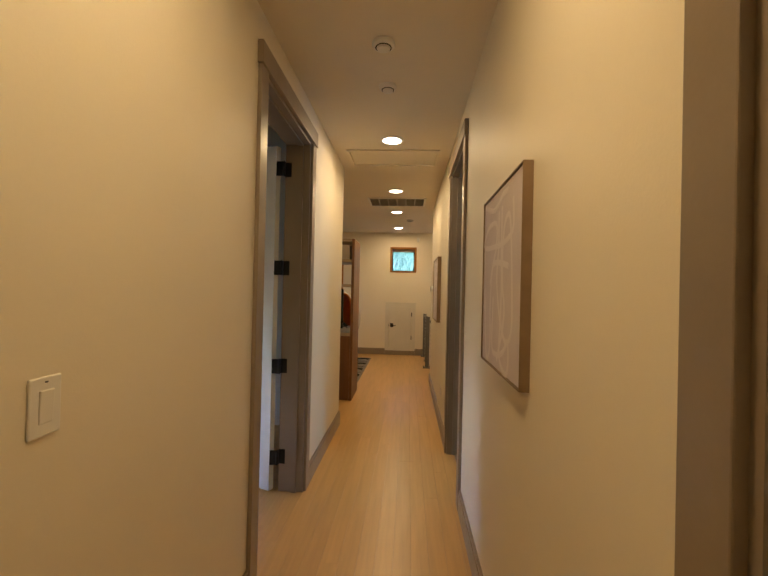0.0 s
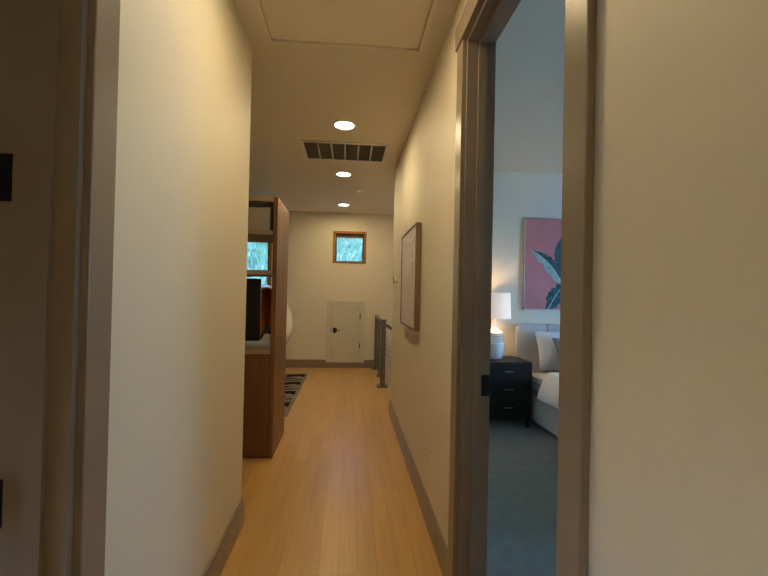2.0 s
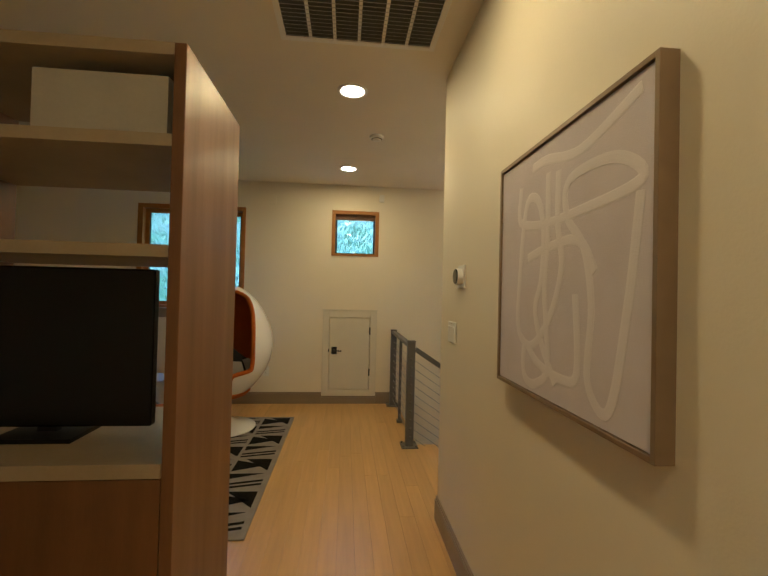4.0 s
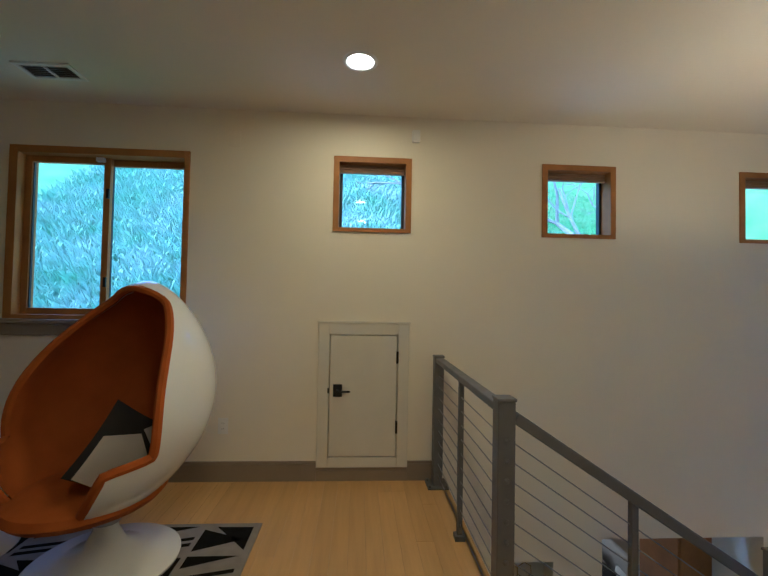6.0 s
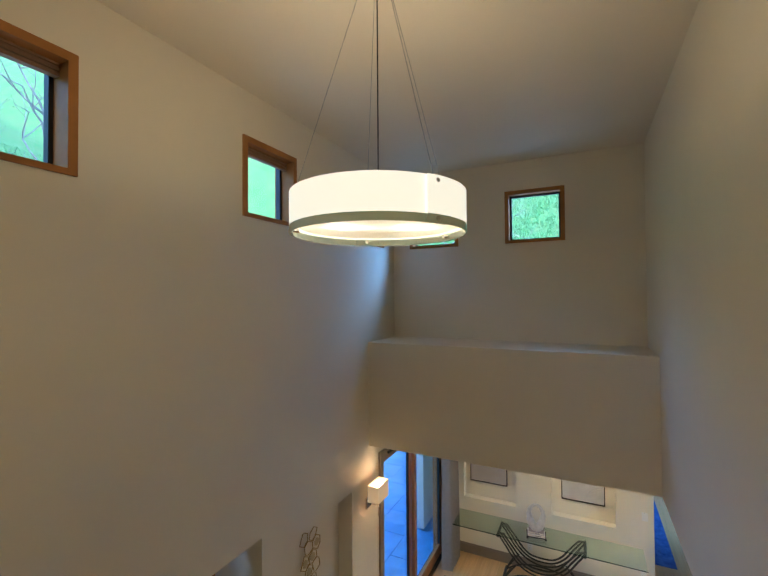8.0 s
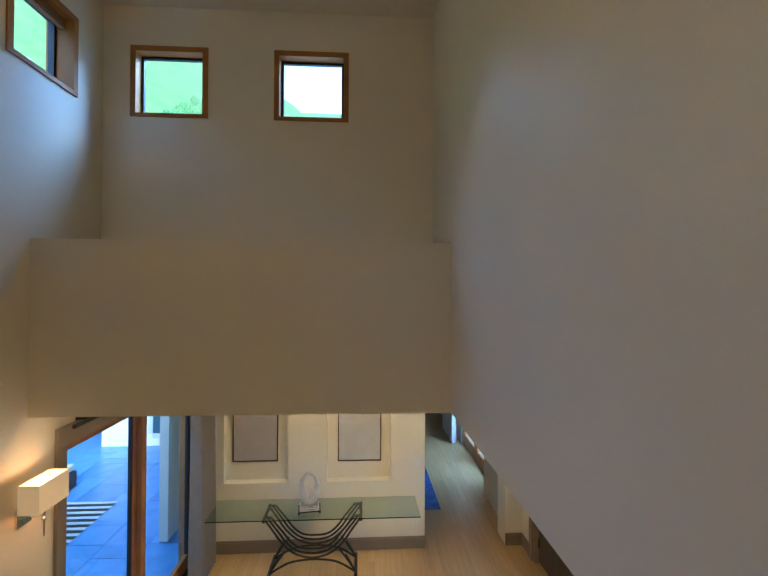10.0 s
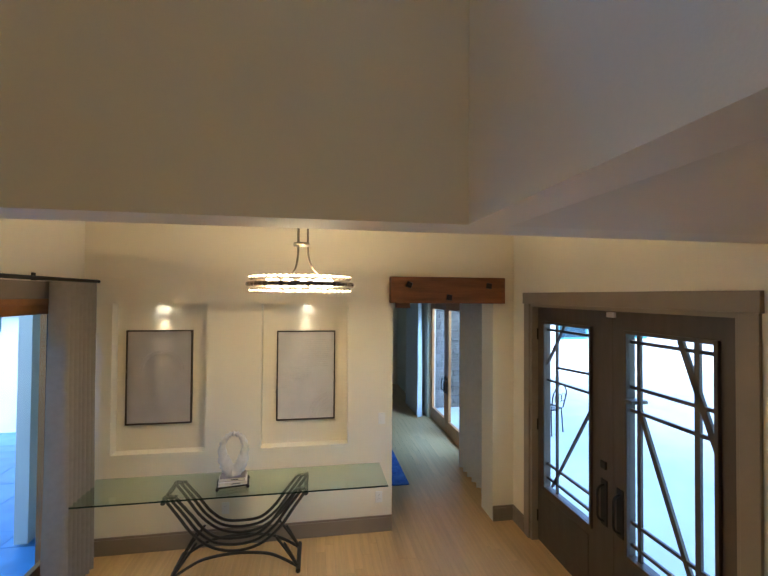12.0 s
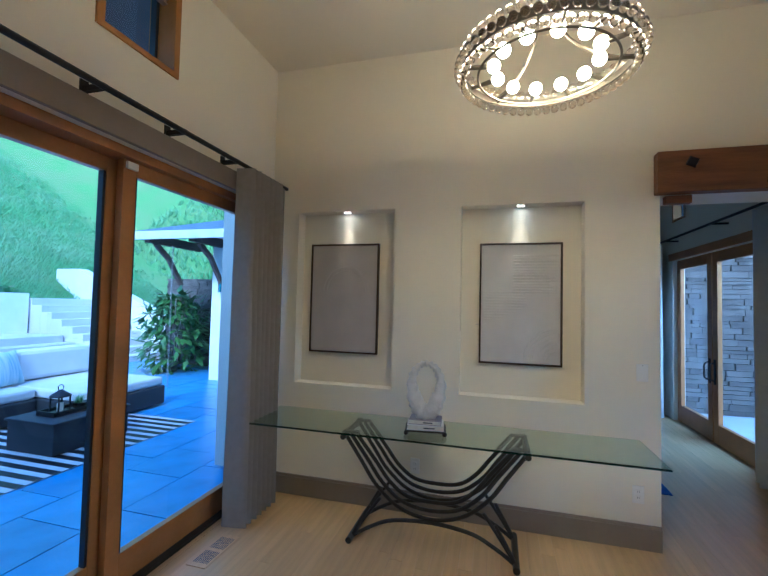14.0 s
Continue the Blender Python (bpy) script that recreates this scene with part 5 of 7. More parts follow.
_L.new(_t.outputs[0], _x.inputs[1])
_L.new(_d.outputs[0], _x.inputs[2])
_L.new(_x.outputs[0], _N["Material Output"].inputs[0])
bm = bmesh.new()
lathe(bm, [(0, 0.034), (R - 0.02, 0.034)], 48)
part("diffuser", bm, OPAL, dc, "opal glass diffuser disc, lit from within")
for k in (0, 1):
    la = bpy.data.lights.new("drum_bulb", 'POINT')
    la.energy, la.color, la.shadow_soft_size = 0.22, (1.0, 0.78, 0.48), 0.04
    o = new("drum_bulb", la)
    o.location = (2.355 + 0.14 * math.cos(radians(120 + 180 * k)), 10.65 + 0.14 * math.sin(radians(120 + 180 * k)), 1.515 + 0.115)
cn = bmesh.new()
lathe(cn, [(0, 1.194), (0.085, 1.194), (0.087, 1.18), (0.06, 1.165), (0.02, 1.15), (0, 1.145)], 28)
part("canopy", cn, CHROME, dc, smooth=True)
for a_ in CLIPS:
    bm = bmesh.new()
    cyl(bm, (0.03 * math.cos(a_), 0.03 * math.sin(a_), 1.14), (R * 0.97 * math.cos(a_), R * 0.97 * math.sin(a_), 0.163), 0.0012, seg=5)
    part("suspension_cable", bm, CABLE, dc)
    for z in (0.015, 0.145):
        bm = bmesh.new()
        d = Vector((math.cos(a_), math.sin(a_), 0))
        cyl(bm, d * (R - 0.03) + Vector((0, 0, z)), d * (R + 0.012) + Vector((0, 0, z)), 0.008, seg=12)
        part("clip", bm, CHROME, dc, smooth=True)
bm = bmesh.new()
cyl(bm, (0, 0, 0.05), (0, 0, 1.13), 0.003, seg=6)
part("cord", bm, BLACK, dc)

# ---------- lower north wall: sconce, niche hangings ----------
sc = thing("wall_sconce", "chrome wall sconce with lit rectangular fabric shade", "wall lamp", at=pose(4.72, YN, -0.77))
bm = bmesh.new()
for x0_, y0_, x1_, y1_ in ((-0.12, -0.19, 0.12, -0.186), (-0.12, -0.074, 0.12, -0.07), (-0.12, -0.186, -0.116, -0.074), (0.116, -0.186, 0.12, -0.074)):
    box(bm, x0_, y0_, -0.085, x1_, y1_, 0.085)
part("shade", bm, glow("lit_sconce_shade", (1.0, 0.68, 0.34), 0.035), sc, "glowing cream shade")
boxes("bulb_glow", [(-0.10, -0.17, 0.03, 0.10, -0.09, 0.04)], glow("sconce_bulb", (1.0, 0.72, 0.38), 2.0), sc)
boxes("back_plate", [(-0.055, -0.02, -0.20, 0.055, 0, -0.09)], CHROME, sc, bev=0.004)
bm = bmesh.new()
tube(bm, [(0, -0.02, -0.14), (0, -0.08, -0.15), (0, -0.13, -0.13), (0, -0.13, -0.07)], 0.008, 8)
cyl(bm, (0, -0.13, -0.14), (0, -0.13, -0.27), 0.007, 0.004, 10)
bmesh.ops.create_icosphere(bm, subdivisions=2, radius=0.014, matrix=Matrix.Translation((0, -0.13, -0.165)))
part("arm", bm, CHROME, sc, smooth=True)
GOLD = mat("gilt_wire", (0.50, 0.36, 0.14), 0.3, 0.9, var=0.1)


def hanging(x, zt, n, rows):
    t = thing("wire_hanging", "gilt wire hexagon wall hanging inside the niche", "wall decor", "niche hangings", pose(x, YN + 0.10, zt))
    rnd = random.Random(int(x * 10))
    for j in range(rows):
        for i in range(n):
            cx, cz = (i - (n - 1) / 2) * 0.115 + (0.057 if j % 2 else 0), -0.08 - j * 0.10
            bm = bmesh.new()
            yy = rnd.uniform(-0.03, 0.0)
            tube(bm, [(cx + 0.06 * math.cos(radians(60 * k + 30)), yy + rnd.uniform(-.012, .012), cz + 0.06 * math.sin(radians(60 * k + 30))) for k in range(6)], 0.004, 6, closed=True)
            part("hexagon_ring", bm, GOLD, t)
            if (i + j) % 3 != 1:
                bm = bmesh.new()
                cyl(bm, (cx, yy - 0.004, cz), (cx, yy, cz), 0.036, seg=6)
                part("shell_disc", bm, mat("capiz_shell", (0.62, 0.52, 0.30), 0.35, var=0.2), t) if (i + j) else bm.free()


hanging(3.80, -0.74, 2, 12)
hanging(1.22, -0.66, 2, 9)

# guest room glimpsed through the opening
gb = thing("guest_bed", "low bed with white cover and dark base", "bed", at=pose(2.62, 14.35, ZF))
boxes("bed_base", [(-1.1, -0.8, 0.04, 0.85, 0.8, 0.30)], mat("dark_bed_base", (0.06, 0.05, 0.05), 0.7), gb, bev=0.02)
boxes("mattress", [(-1.1, -0.8, 0.302, 0.85, 0.8, 0.56)], WHITEF, gb, bev=0.07)
boxes("headboard", [(0.86, -0.85, 0.0, 0.95, 0.85, 1.05)], BEIGE, gb, bev=0.03)
for k, (y, m) in enumerate(((-0.45, WHITEF), (0.42, WHITEF), (-0.1, BLKF), (0.12, GREYF))):
    pillow("guest_pillow", "plump pillow propped on the guest bed", 0.55, 0.40, 0.18, pose(2.62 + 0.70 - 0.12 * (k // 2), 14.35 + y, ZF + 0.76, -14, 0, -90), m, "guest pillows")
gd = thing("wood_dresser", "warm wooden dresser in the guest room", "dresser", at=pose(2.30, 12.90, ZF))
boxes("carcass", [(-0.42, -0.30, 0, 0.42, 0.30, 1.16)], WINWOOD, gd, bev=0.006)
for k in range(3):
    boxes("drawer", [(-0.435, -0.28, 0.05 + 0.36 * k, -0.421, 0.28, 0.39 + 0.36 * k)], WINWOOD, gd, bev=0.003)
boxes("top", [(-0.44, -0.32, 1.161, 0.44, 0.32, 1.19)], LINEN, gd, bev=0.004)
sp = thing("table_speaker", "small black speaker on the guest room dresser", "speaker", at=pose(2.62, 12.80, ZF + 1.192))
boxes("cabinet", [(-0.08, -0.08, 0, 0.08, 0.08, 0.30)], BLACK, sp, bev=0.01)
bm = bmesh.new()
cyl(bm, (-0.081, 0, 0.2), (-0.086, 0, 0.2), 0.05, seg=20)
part("driver", bm, GRILLE, sp)
wd = thing("wardrobe", "tall brown wooden wardrobe in the guest room", "wardrobe", at=pose(3.27, 12.70, ZF))
boxes("body", [(-0.42, -0.2, 0, 0.55, 0.30, 2.4)], DOORWOOD, wd, bev=0.004)
boxes("wardrobe_door", [(-0.40, -0.215, 0.05, 0.54, -0.201, 2.38)], DOORWOOD, wd)

# ---------- foyer ----------
sd = thing("door_4", "wood-framed sliding glass terrace door", "door")
sd["kind"] = "structure"
a, b, zt = 5.07, 7.5, -0.62
boxes("door_frame", [(a, 12.04, ZF, a + 0.05, 12.24, zt), (b - 0.05, 12.04, ZF, b, 12.24, zt), (a + 0.05, 12.04, zt - 0.05, b - 0.05, 12.24, zt)], DOORWOOD, sd, bev=0.003)
boxes("track", [(a + 0.05, 12.04, ZF, b - 0.05, 12.24, ZF + 0.02)], DARKGASKET, sd)
boxes("head_casing", [(a - 0.09, 11.972, zt, b + 0.09, YN, zt + 0.135)], TRIM, sd, bev=0.003)
boxes("side_casing", [(a - 0.09, 11.976, ZF, a, YN, zt - 0.001)], TRIM, sd, bev=0.003)
for u0, u1, q in ((a + 0.05, 6.30, 12.15), (6.26, b - 0.05, 12.09)):
    s = boxes("sliding_sash", [(u0, q, ZF + 0.02, u0 + 0.085, q + 0.045, zt - 0.05), (u1 - 0.085, q, ZF + 0.02, u1, q + 0.045, zt - 0.05), (u0 + 0.085, q, zt - 0.13, u1 - 0.085, q + 0.045, zt - 0.05), (u0 + 0.085, q, ZF + 0.02, u1 - 0.085, q + 0.045, ZF + 0.19)], DOORWOOD, sd, bev=0.003)
    boxes("gasket", [(u1 - 0.10, q + 0.004, ZF + 0.19, u1 - 0.086, q + 0.04, zt - 0.13), (u0 + 0.086, q + 0.004, ZF + 0.19, u0 + 0.095, q + 0.04, zt - 0.13)], DARKGASKET, s)
    g = boxes("pane", [(u0 + 0.086, q + 0.02, ZF + 0.191, u1 - 0.086, q + 0.026, zt - 0.131)], GLASS, sd)
    g.visible_shadow = False
boxes("door_sensor", [(6.27, 12.07, zt - 0.10, 6.34, 12.089, zt - 0.06)], PLASTIC, sd, bev=0.004)

DRAPE = mat("grey_drape", (0.30, 0.265, 0.225), 0.9, var=0.06, scale=20, bump=0.3, bscale=300, sheen=0.2)
SHEER = mat("pale_grey_drape", (0.60, 0.60, 0.58), 0.9, var=0.05, scale=20, bump=0.3, bscale=300, sheen=0.2)


def curtain(name, label, x0, x1, y, z0, z1, n, amp, m, cat="curtain", flat=1.0):
    bm = bmesh.new()
    N_ = n * 8
    rows = []
    for j in range(7):
        z = z0 + (z1 - z0) * j / 6
        k_ = 1.0 - 0.25 * j / 6
        rows.append([bm.verts.new((x0 + (x1 - x0) * i / N_, y - amp * k_ * (1.0 if i < flat * N_ else 0.12) * (2 * abs(math.sin(math.pi * n * i / N_)) - 1) + 0.008 * noise.noise(Vector((i * 0.2, j * 0.6, x0))), z)) for i in range(N_ + 1)])
    for A, B in zip(rows, rows[1:]):
        for i in range(N_):
            bm.faces.new((A[i], A[i + 1], B[i + 1], B[i]))
    r = bmesh.ops.extrude_face_region(bm, geom=bm.faces[:])
    for v in [e for e in r["geom"] if isinstance(e, bmesh.types.BMVert)]:
        v.co.y -= 0.006
    o = part(name, bm, m, None, smooth=True)
    return tagged(o, label, cat)


curtain("curtain", "grey pleated drape gathered beside the terrace door", 7.03, 7.60, 11.87, ZF + 0.012, -0.482, 9, 0.085, DRAPE, flat=0.75)
cr = thing("curtain_rod", "black iron curtain rod above the terrace door", "curtain rod")
bm = bmesh.new()
cyl(bm, (4.98, 11.875, -0.465), (7.645, 11.875, -0.465), 0.015, seg=12)
part("rod", bm, BLACK, cr, smooth=True)
for x in (5.2, 5.95, 6.45, 6.95):
    boxes("bracket", [(x - 0.012, 11.865, -0.478, x + 0.012, YN, -0.452), (x - 0.02, YN - 0.008, -0.48, x + 0.02, YN, -0.42)], BLACK, cr)
fv = thing("floor_vent", "wooden floor register with slots near the terrace door", "air vent", at=pose(6.80, 11.83, ZF, 0, 0, 0))
boxes("frame", [(-0.17, -0.065, 0.0, 0.17, 0.065, 0.005)], MAPLE, fv)
for k in range(9):
    for s in (-1, 1):
        boxes("slot", [(s * 0.075 - 0.06, -0.05 + 0.0115 * k, 0.0052, s * 0.075 + 0.06, -0.045 + 0.0115 * k, 0.0062)], GRILLE, fv)

# console table
IRON = mat("wrought_iron", (0.06, 0.055, 0.05), 0.42, 0.6, var=0.15, scale=20, bump=0.3, bscale=120)
ct = thing("console_table", "long glass-topped console table on curved iron bars", "console table")
TG = bpy.data.materials.new("green_tinted_glass")
TG.use_nodes = True
_b = TG.node_tree.nodes["Principled BSDF"]
_b.inputs["Base Color"].default_value = (0.66, 0.80, 0.73, 1)
_b.inputs["Roughness"].default_value = 0.0
_b.inputs["Transmission Weight"].default_value = 1.0
_b.inputs["IOR"].default_value = 1.45
gt = boxes("glass_top", [(7.09, 9.22, -2.293, 7.60, 11.84, -2.28)], TG, ct, "green-edged glass top", bev=0.003)
gt.visible_shadow = False
boxes("glass_edge", [(7.088, 9.218, -2.291, 7.0895, 11.842, -2.282)], mat("dark_glass_edge", (0.01, 0.035, 0.03), 0.15), gt)
CY = 10.53


def spline(P, k=10):
    P = [Vector(p) for p in P]
    out = []
    for i in range(len(P) - 1):
        p0, p1, p2, p3 = P[max(i - 1, 0)], P[i], P[i + 1], P[min(i + 2, len(P) - 1)]
        for q in range(k):
            s = q / k
            out.append(0.5 * ((2 * p1) + (p2 - p0) * s + (2 * p0 - 5 * p1 + 4 * p2 - p3) * s * s + (3 * p1 - p0 - 3 * p2 + p3) * s ** 3))
    return out + [P[-1]]


for xx in (7.18, 7.46):
    for d, tip in ((0.0, 0.0), (0.055, 0.045), (0.11, 0.09)):
        half = [(0.585 - tip, -2.312), (0.47 - d * .9, -2.47 + d * .1), (0.36 - d * .8, -2.62 + d * .35), (0.20 - d * .4, -2.745 + d * .75), (0, -2.79 + d)]
        pts = [(xx, CY + u, z) for u, z in half] + [(xx, CY - u, z) for u, z in reversed(half[:-1])]
        bm = bmesh.new()
        tube(bm, spline(pts), 0.0125, 8, flat=(0.017, 0.011))
        part("curved_bar", bm, IRON, ct, smooth=True)
    half = [(0.525, ZF + 0.02), (0.40, -2.90), (0.25, -2.835), (0, -2.81)]
    pts = [(xx, CY + u, z) for u, z in half] + [(xx, CY - u, z) for u, z in reversed(half[:-1])]
    bm = bmesh.new()
    tube(bm, spline(pts), 0.0125, 8)
    part("arched_leg", bm, IRON, ct, smooth=True)
    for s in (-1, 1):
        for e in ([(0.525, ZF + 0.02), (0.43, -2.84), (0.33, -2.70)], [(0.525, ZF + 0.02), (0.46, -2.86), (0.40, -2.76)]):
            bm = bmesh.new()
            tube(bm, spline([(xx, CY + s * u, z) for u, z in e]), 0.011, 8)
            part("brace", bm, IRON, ct, smooth=True)
        bm = bmesh.new()
        tube(bm, [(xx + 0.02 * math.cos(q * .5), CY + s * (0.575 - 0.02 * math.sin(q * .5)), -2.312 - 0.0) for q in range(2)], 0.012, 8)
        box(bm, xx - 0.02, CY + s * 0.49, -2.308, xx + 0.02, CY + s * 0.60, -2.294, bev=0.004)
        part("top_pad", bm, IRON, ct)
for s in (-1, 1):
    bm = bmesh.new()
    cyl(bm, (7.13, CY + s * 0.585, -2.318), (7.51, CY + s * 0.585, -2.318), 0.019, seg=14)
    part("cross_bar", bm, IRON, ct, smooth=True)
    bm = bmesh.new()
    cyl(bm, (7.12, CY + s * 0.525, ZF + 0.022), (7.52, CY + s * 0.525, ZF + 0.022), 0.021, seg=14)
    part("foot_bar", bm, IRON, ct, smooth=True)

tr = thing("book_tray", "small black metal tray on ball feet", "tray", at=pose(7.30, 10.588, -2.28, 0, 0, 8))
boxes("plate", [(-0.10, -0.135, 0.024, 0.10, 0.135, 0.032)], BLACK, tr, bev=0.002)
for u in (-0.09, 0.09):
    for v in (-0.125, 0.125):
        bm = bmesh.new()
        bmesh.ops.create_icosphere(bm, subdivisions=2, radius=0.016, matrix=Matrix.Translation((u, v, 0.016)))
        part("ball_foot", bm, BLACK, tr, smooth=True)
PAGES = mat("book_pages", (0.75, 0.70, 0.60), 0.9, var=0.06, scale=60)
for nm, z, w, d, h, col, rot in (("white hardcover book under the sculpture", 0.033, 0.085, 0.12, 0.032, (0.75, 0.73, 0.70), 8), ("mauve-grey hardcover book under the sculpture", 0.066, 0.075, 0.105, 0.030, (0.35, 0.30, 0.31), 3)):
    bk = thing("book", nm, "book", "stacked books", pose(7.30, 10.588, -2.28 + z, 0, 0, rot))
    cm = mat("book_cover", col, 0.6, var=0.04)
    boxes("cover", [(-w, -d, 0, w, d, 0.003), (-w, -d, h - 0.003, w, d, h), (w - 0.003, -d, 0.003, w, d, h - 0.003)], cm, bk)
    boxes("pages", [(-w + 0.004, -d + 0.004, 0.0031, w - 0.0031, d - 0.004, h - 0.0031)], PAGES, bk)
    boxes("title_bar", [(-w - 0.0008, -d * 0.5, h * 0.35, -w, d * 0.1, h * 0.6)], GRILLE, bk)
sculp = bmesh.new()
tube(sculp, [(0, 0.085 * math.sin(a_ / 48 * 2 * math.pi) * (1 - 0.22 * math.cos(a_ / 48 * 2 * math.pi)), 0.175 - 0.15 * math.cos(a_ / 48 * 2 * math.pi)) for a_ in range(48)], 0.043, 10, closed=True)
for v in sculp.verts:
    ang = math.atan2(v.co.y, -(v.co.z - 0.175))
    k_ = 0.78 + 0.38 * math.cos(ang) + 0.13 * math.cos(ang * 26)
    c = Vector((0, 0.085 * math.sin(ang) * (1 - 0.22 * math.cos(ang)), 0.175 - 0.15 * math.cos(ang)))
    v.co = c + (v.co - c) * k_
o = part("loop_sculpture", sculp, mat("chalky_ceramic", (0.66, 0.63, 0.60), 0.6, var=0.08, scale=20, bump=0.4, bscale=90), None, smooth=True)
tagged(o, "white ribbed ceramic loop sculpture on stacked books", "sculpture")
o.matrix_world = pose(7.30, 10.588, -2.28 + 0.094, 0, 0, 0) @ Matrix.Scale(1.12, 4)

# niche pictures
DKF = mat("dark_bronze_frame", (0.05, 0.03, 0.022), 0.45, 0.2)
TAUPEC = mat("taupe_plaster_canvas", (0.46, 0.42, 0.405), 0.85, var=0.05, scale=5, bump=0.3, bscale=200)
PALEC = mat("pale_plaster_canvas", (0.60, 0.57, 0.55), 0.85, var=0.05, scale=5, bump=0.3, bscale=200)
q1 = framed("relief_picture", "taupe plaster relief picture with a faint arch, dark frame", 0.60, 0.91, pose(XE + 0.12, 11.37, -1.385, 0, 0, -90), DKF, TAUPEC, 0.035, 0.012)
for k, r_ in enumerate((0.20, 0.17)):
    bm = bmesh.new()
    tube(bm, [(0.02 + r_ * math.cos(math.pi * i / 24), -0.029, 0.06 + r_ * math.sin(math.pi * i / 24)) for i in range(25)], 0.0035, 6)
    part("relief_arc", bm, TAUPEC, q1, smooth=True)
q2 = framed("relief_picture", "pale plaster relief picture with raked lines, dark frame", 0.59, 0.91, pose(XE + 0.12, 9.967, -1.40, 0, 0, -90), DKF, PALEC, 0.035, 0.012)
for k in range(26):
    z = 0.36 - k * 0.021
    u = -0.27 if k > 12 else -0.05
    bm = bmesh.new()
    tube(bm, [(u, -0.029, z), (0.27 if k < 14 else -0.27 + 0.32 * math.sin((k - 13) * 0.2 + .9), -0.029, z)], 0.0045, 5)
    part("relief_line", bm, PALEC, q2)
for k in range(6):
    r_ = 0.08 + 0.032 * k
    bm = bmesh.new()
    tube(bm, [(0.27 - r_ * math.cos(radians(6 * i)), -0.029, -0.42 + r_ * math.sin(radians(6 * i))) for i in range(15)], 0.0045, 5)
    part("relief_arc", bm, PALEC, q2)
for y in (11.34, 9.97):
    nl = thing("niche_light", "tiny recessed spotlight in the niche head, on", "spotlight", "niche spotlights", pose(XE + 0.055, y, -0.67))
    bm = bmesh.new()
    lathe(bm, [(0.028, 0), (0.036, 0), (0.034, -0.006), (0.028, -0.004)], 20)
    part("ring", bm, CHROME, nl)
    bm = bmesh.new()
    lathe(bm, [(0, -0.002), (0.027, -0.002), (0.027, 0.0), (0, 0.0)], 20)
    part("lens", bm, glow("spot_lens", (1, 0.9, 0.7), 4), nl)
    la = bpy.data.lights.new("niche_spot", 'SPOT')
    la.energy, la.color, la.spot_size, la.spot_blend, la.shadow_soft_size = NICHE_W, (1, 0.8, 0.5), radians(44), 0.7, 0.015
    o = new("niche_spot", la)
    o.matrix_world = look((XE + 0.062, y, -0.682), (XE + 0.100, y, -1.6))

# timber lintel
BEAM = mat("rustic_beam", (0.23, 0.085, 0.025), 0.6, var=0.3, scale=3, bump=0.7, bscale=25, stretch=(6, 0.6, 6))
bl = thing("timber_lintel", "rough brown timber lintel with black iron bolts", "beam", at=pose(XE - 0.001, 8.495, -0.5175))
bm = bmesh.new()
box(bm, -0.085, -0.625, -0.1375, 0.0, 0.625, 0.1375, bev=0.006)
part("timber", bm, BEAM, bl)
boxes("timber_end", [(0.0, 0.40, -0.19, 0.06, 0.55, -0.1385)], BEAM, bl)
for u, v in ((0.43, 0.055), (0.0, -0.075), (-0.44, 0.05)):
    bm = bmesh.new()
    r = bmesh.ops.create_cone(bm, cap_ends=True, segments=4, radius1=0.043, radius2=0.036, depth=0.014)
    o = part("iron_bolt", bm, BLACK, bl)
    o.matrix_local = Matrix.Translation((-0.092, u, v)) @ pose(0, 0, 0, 0, -90, 0) @ pose(0, 0, 0, 0, 0, 20 if u > 0.1 else 38)

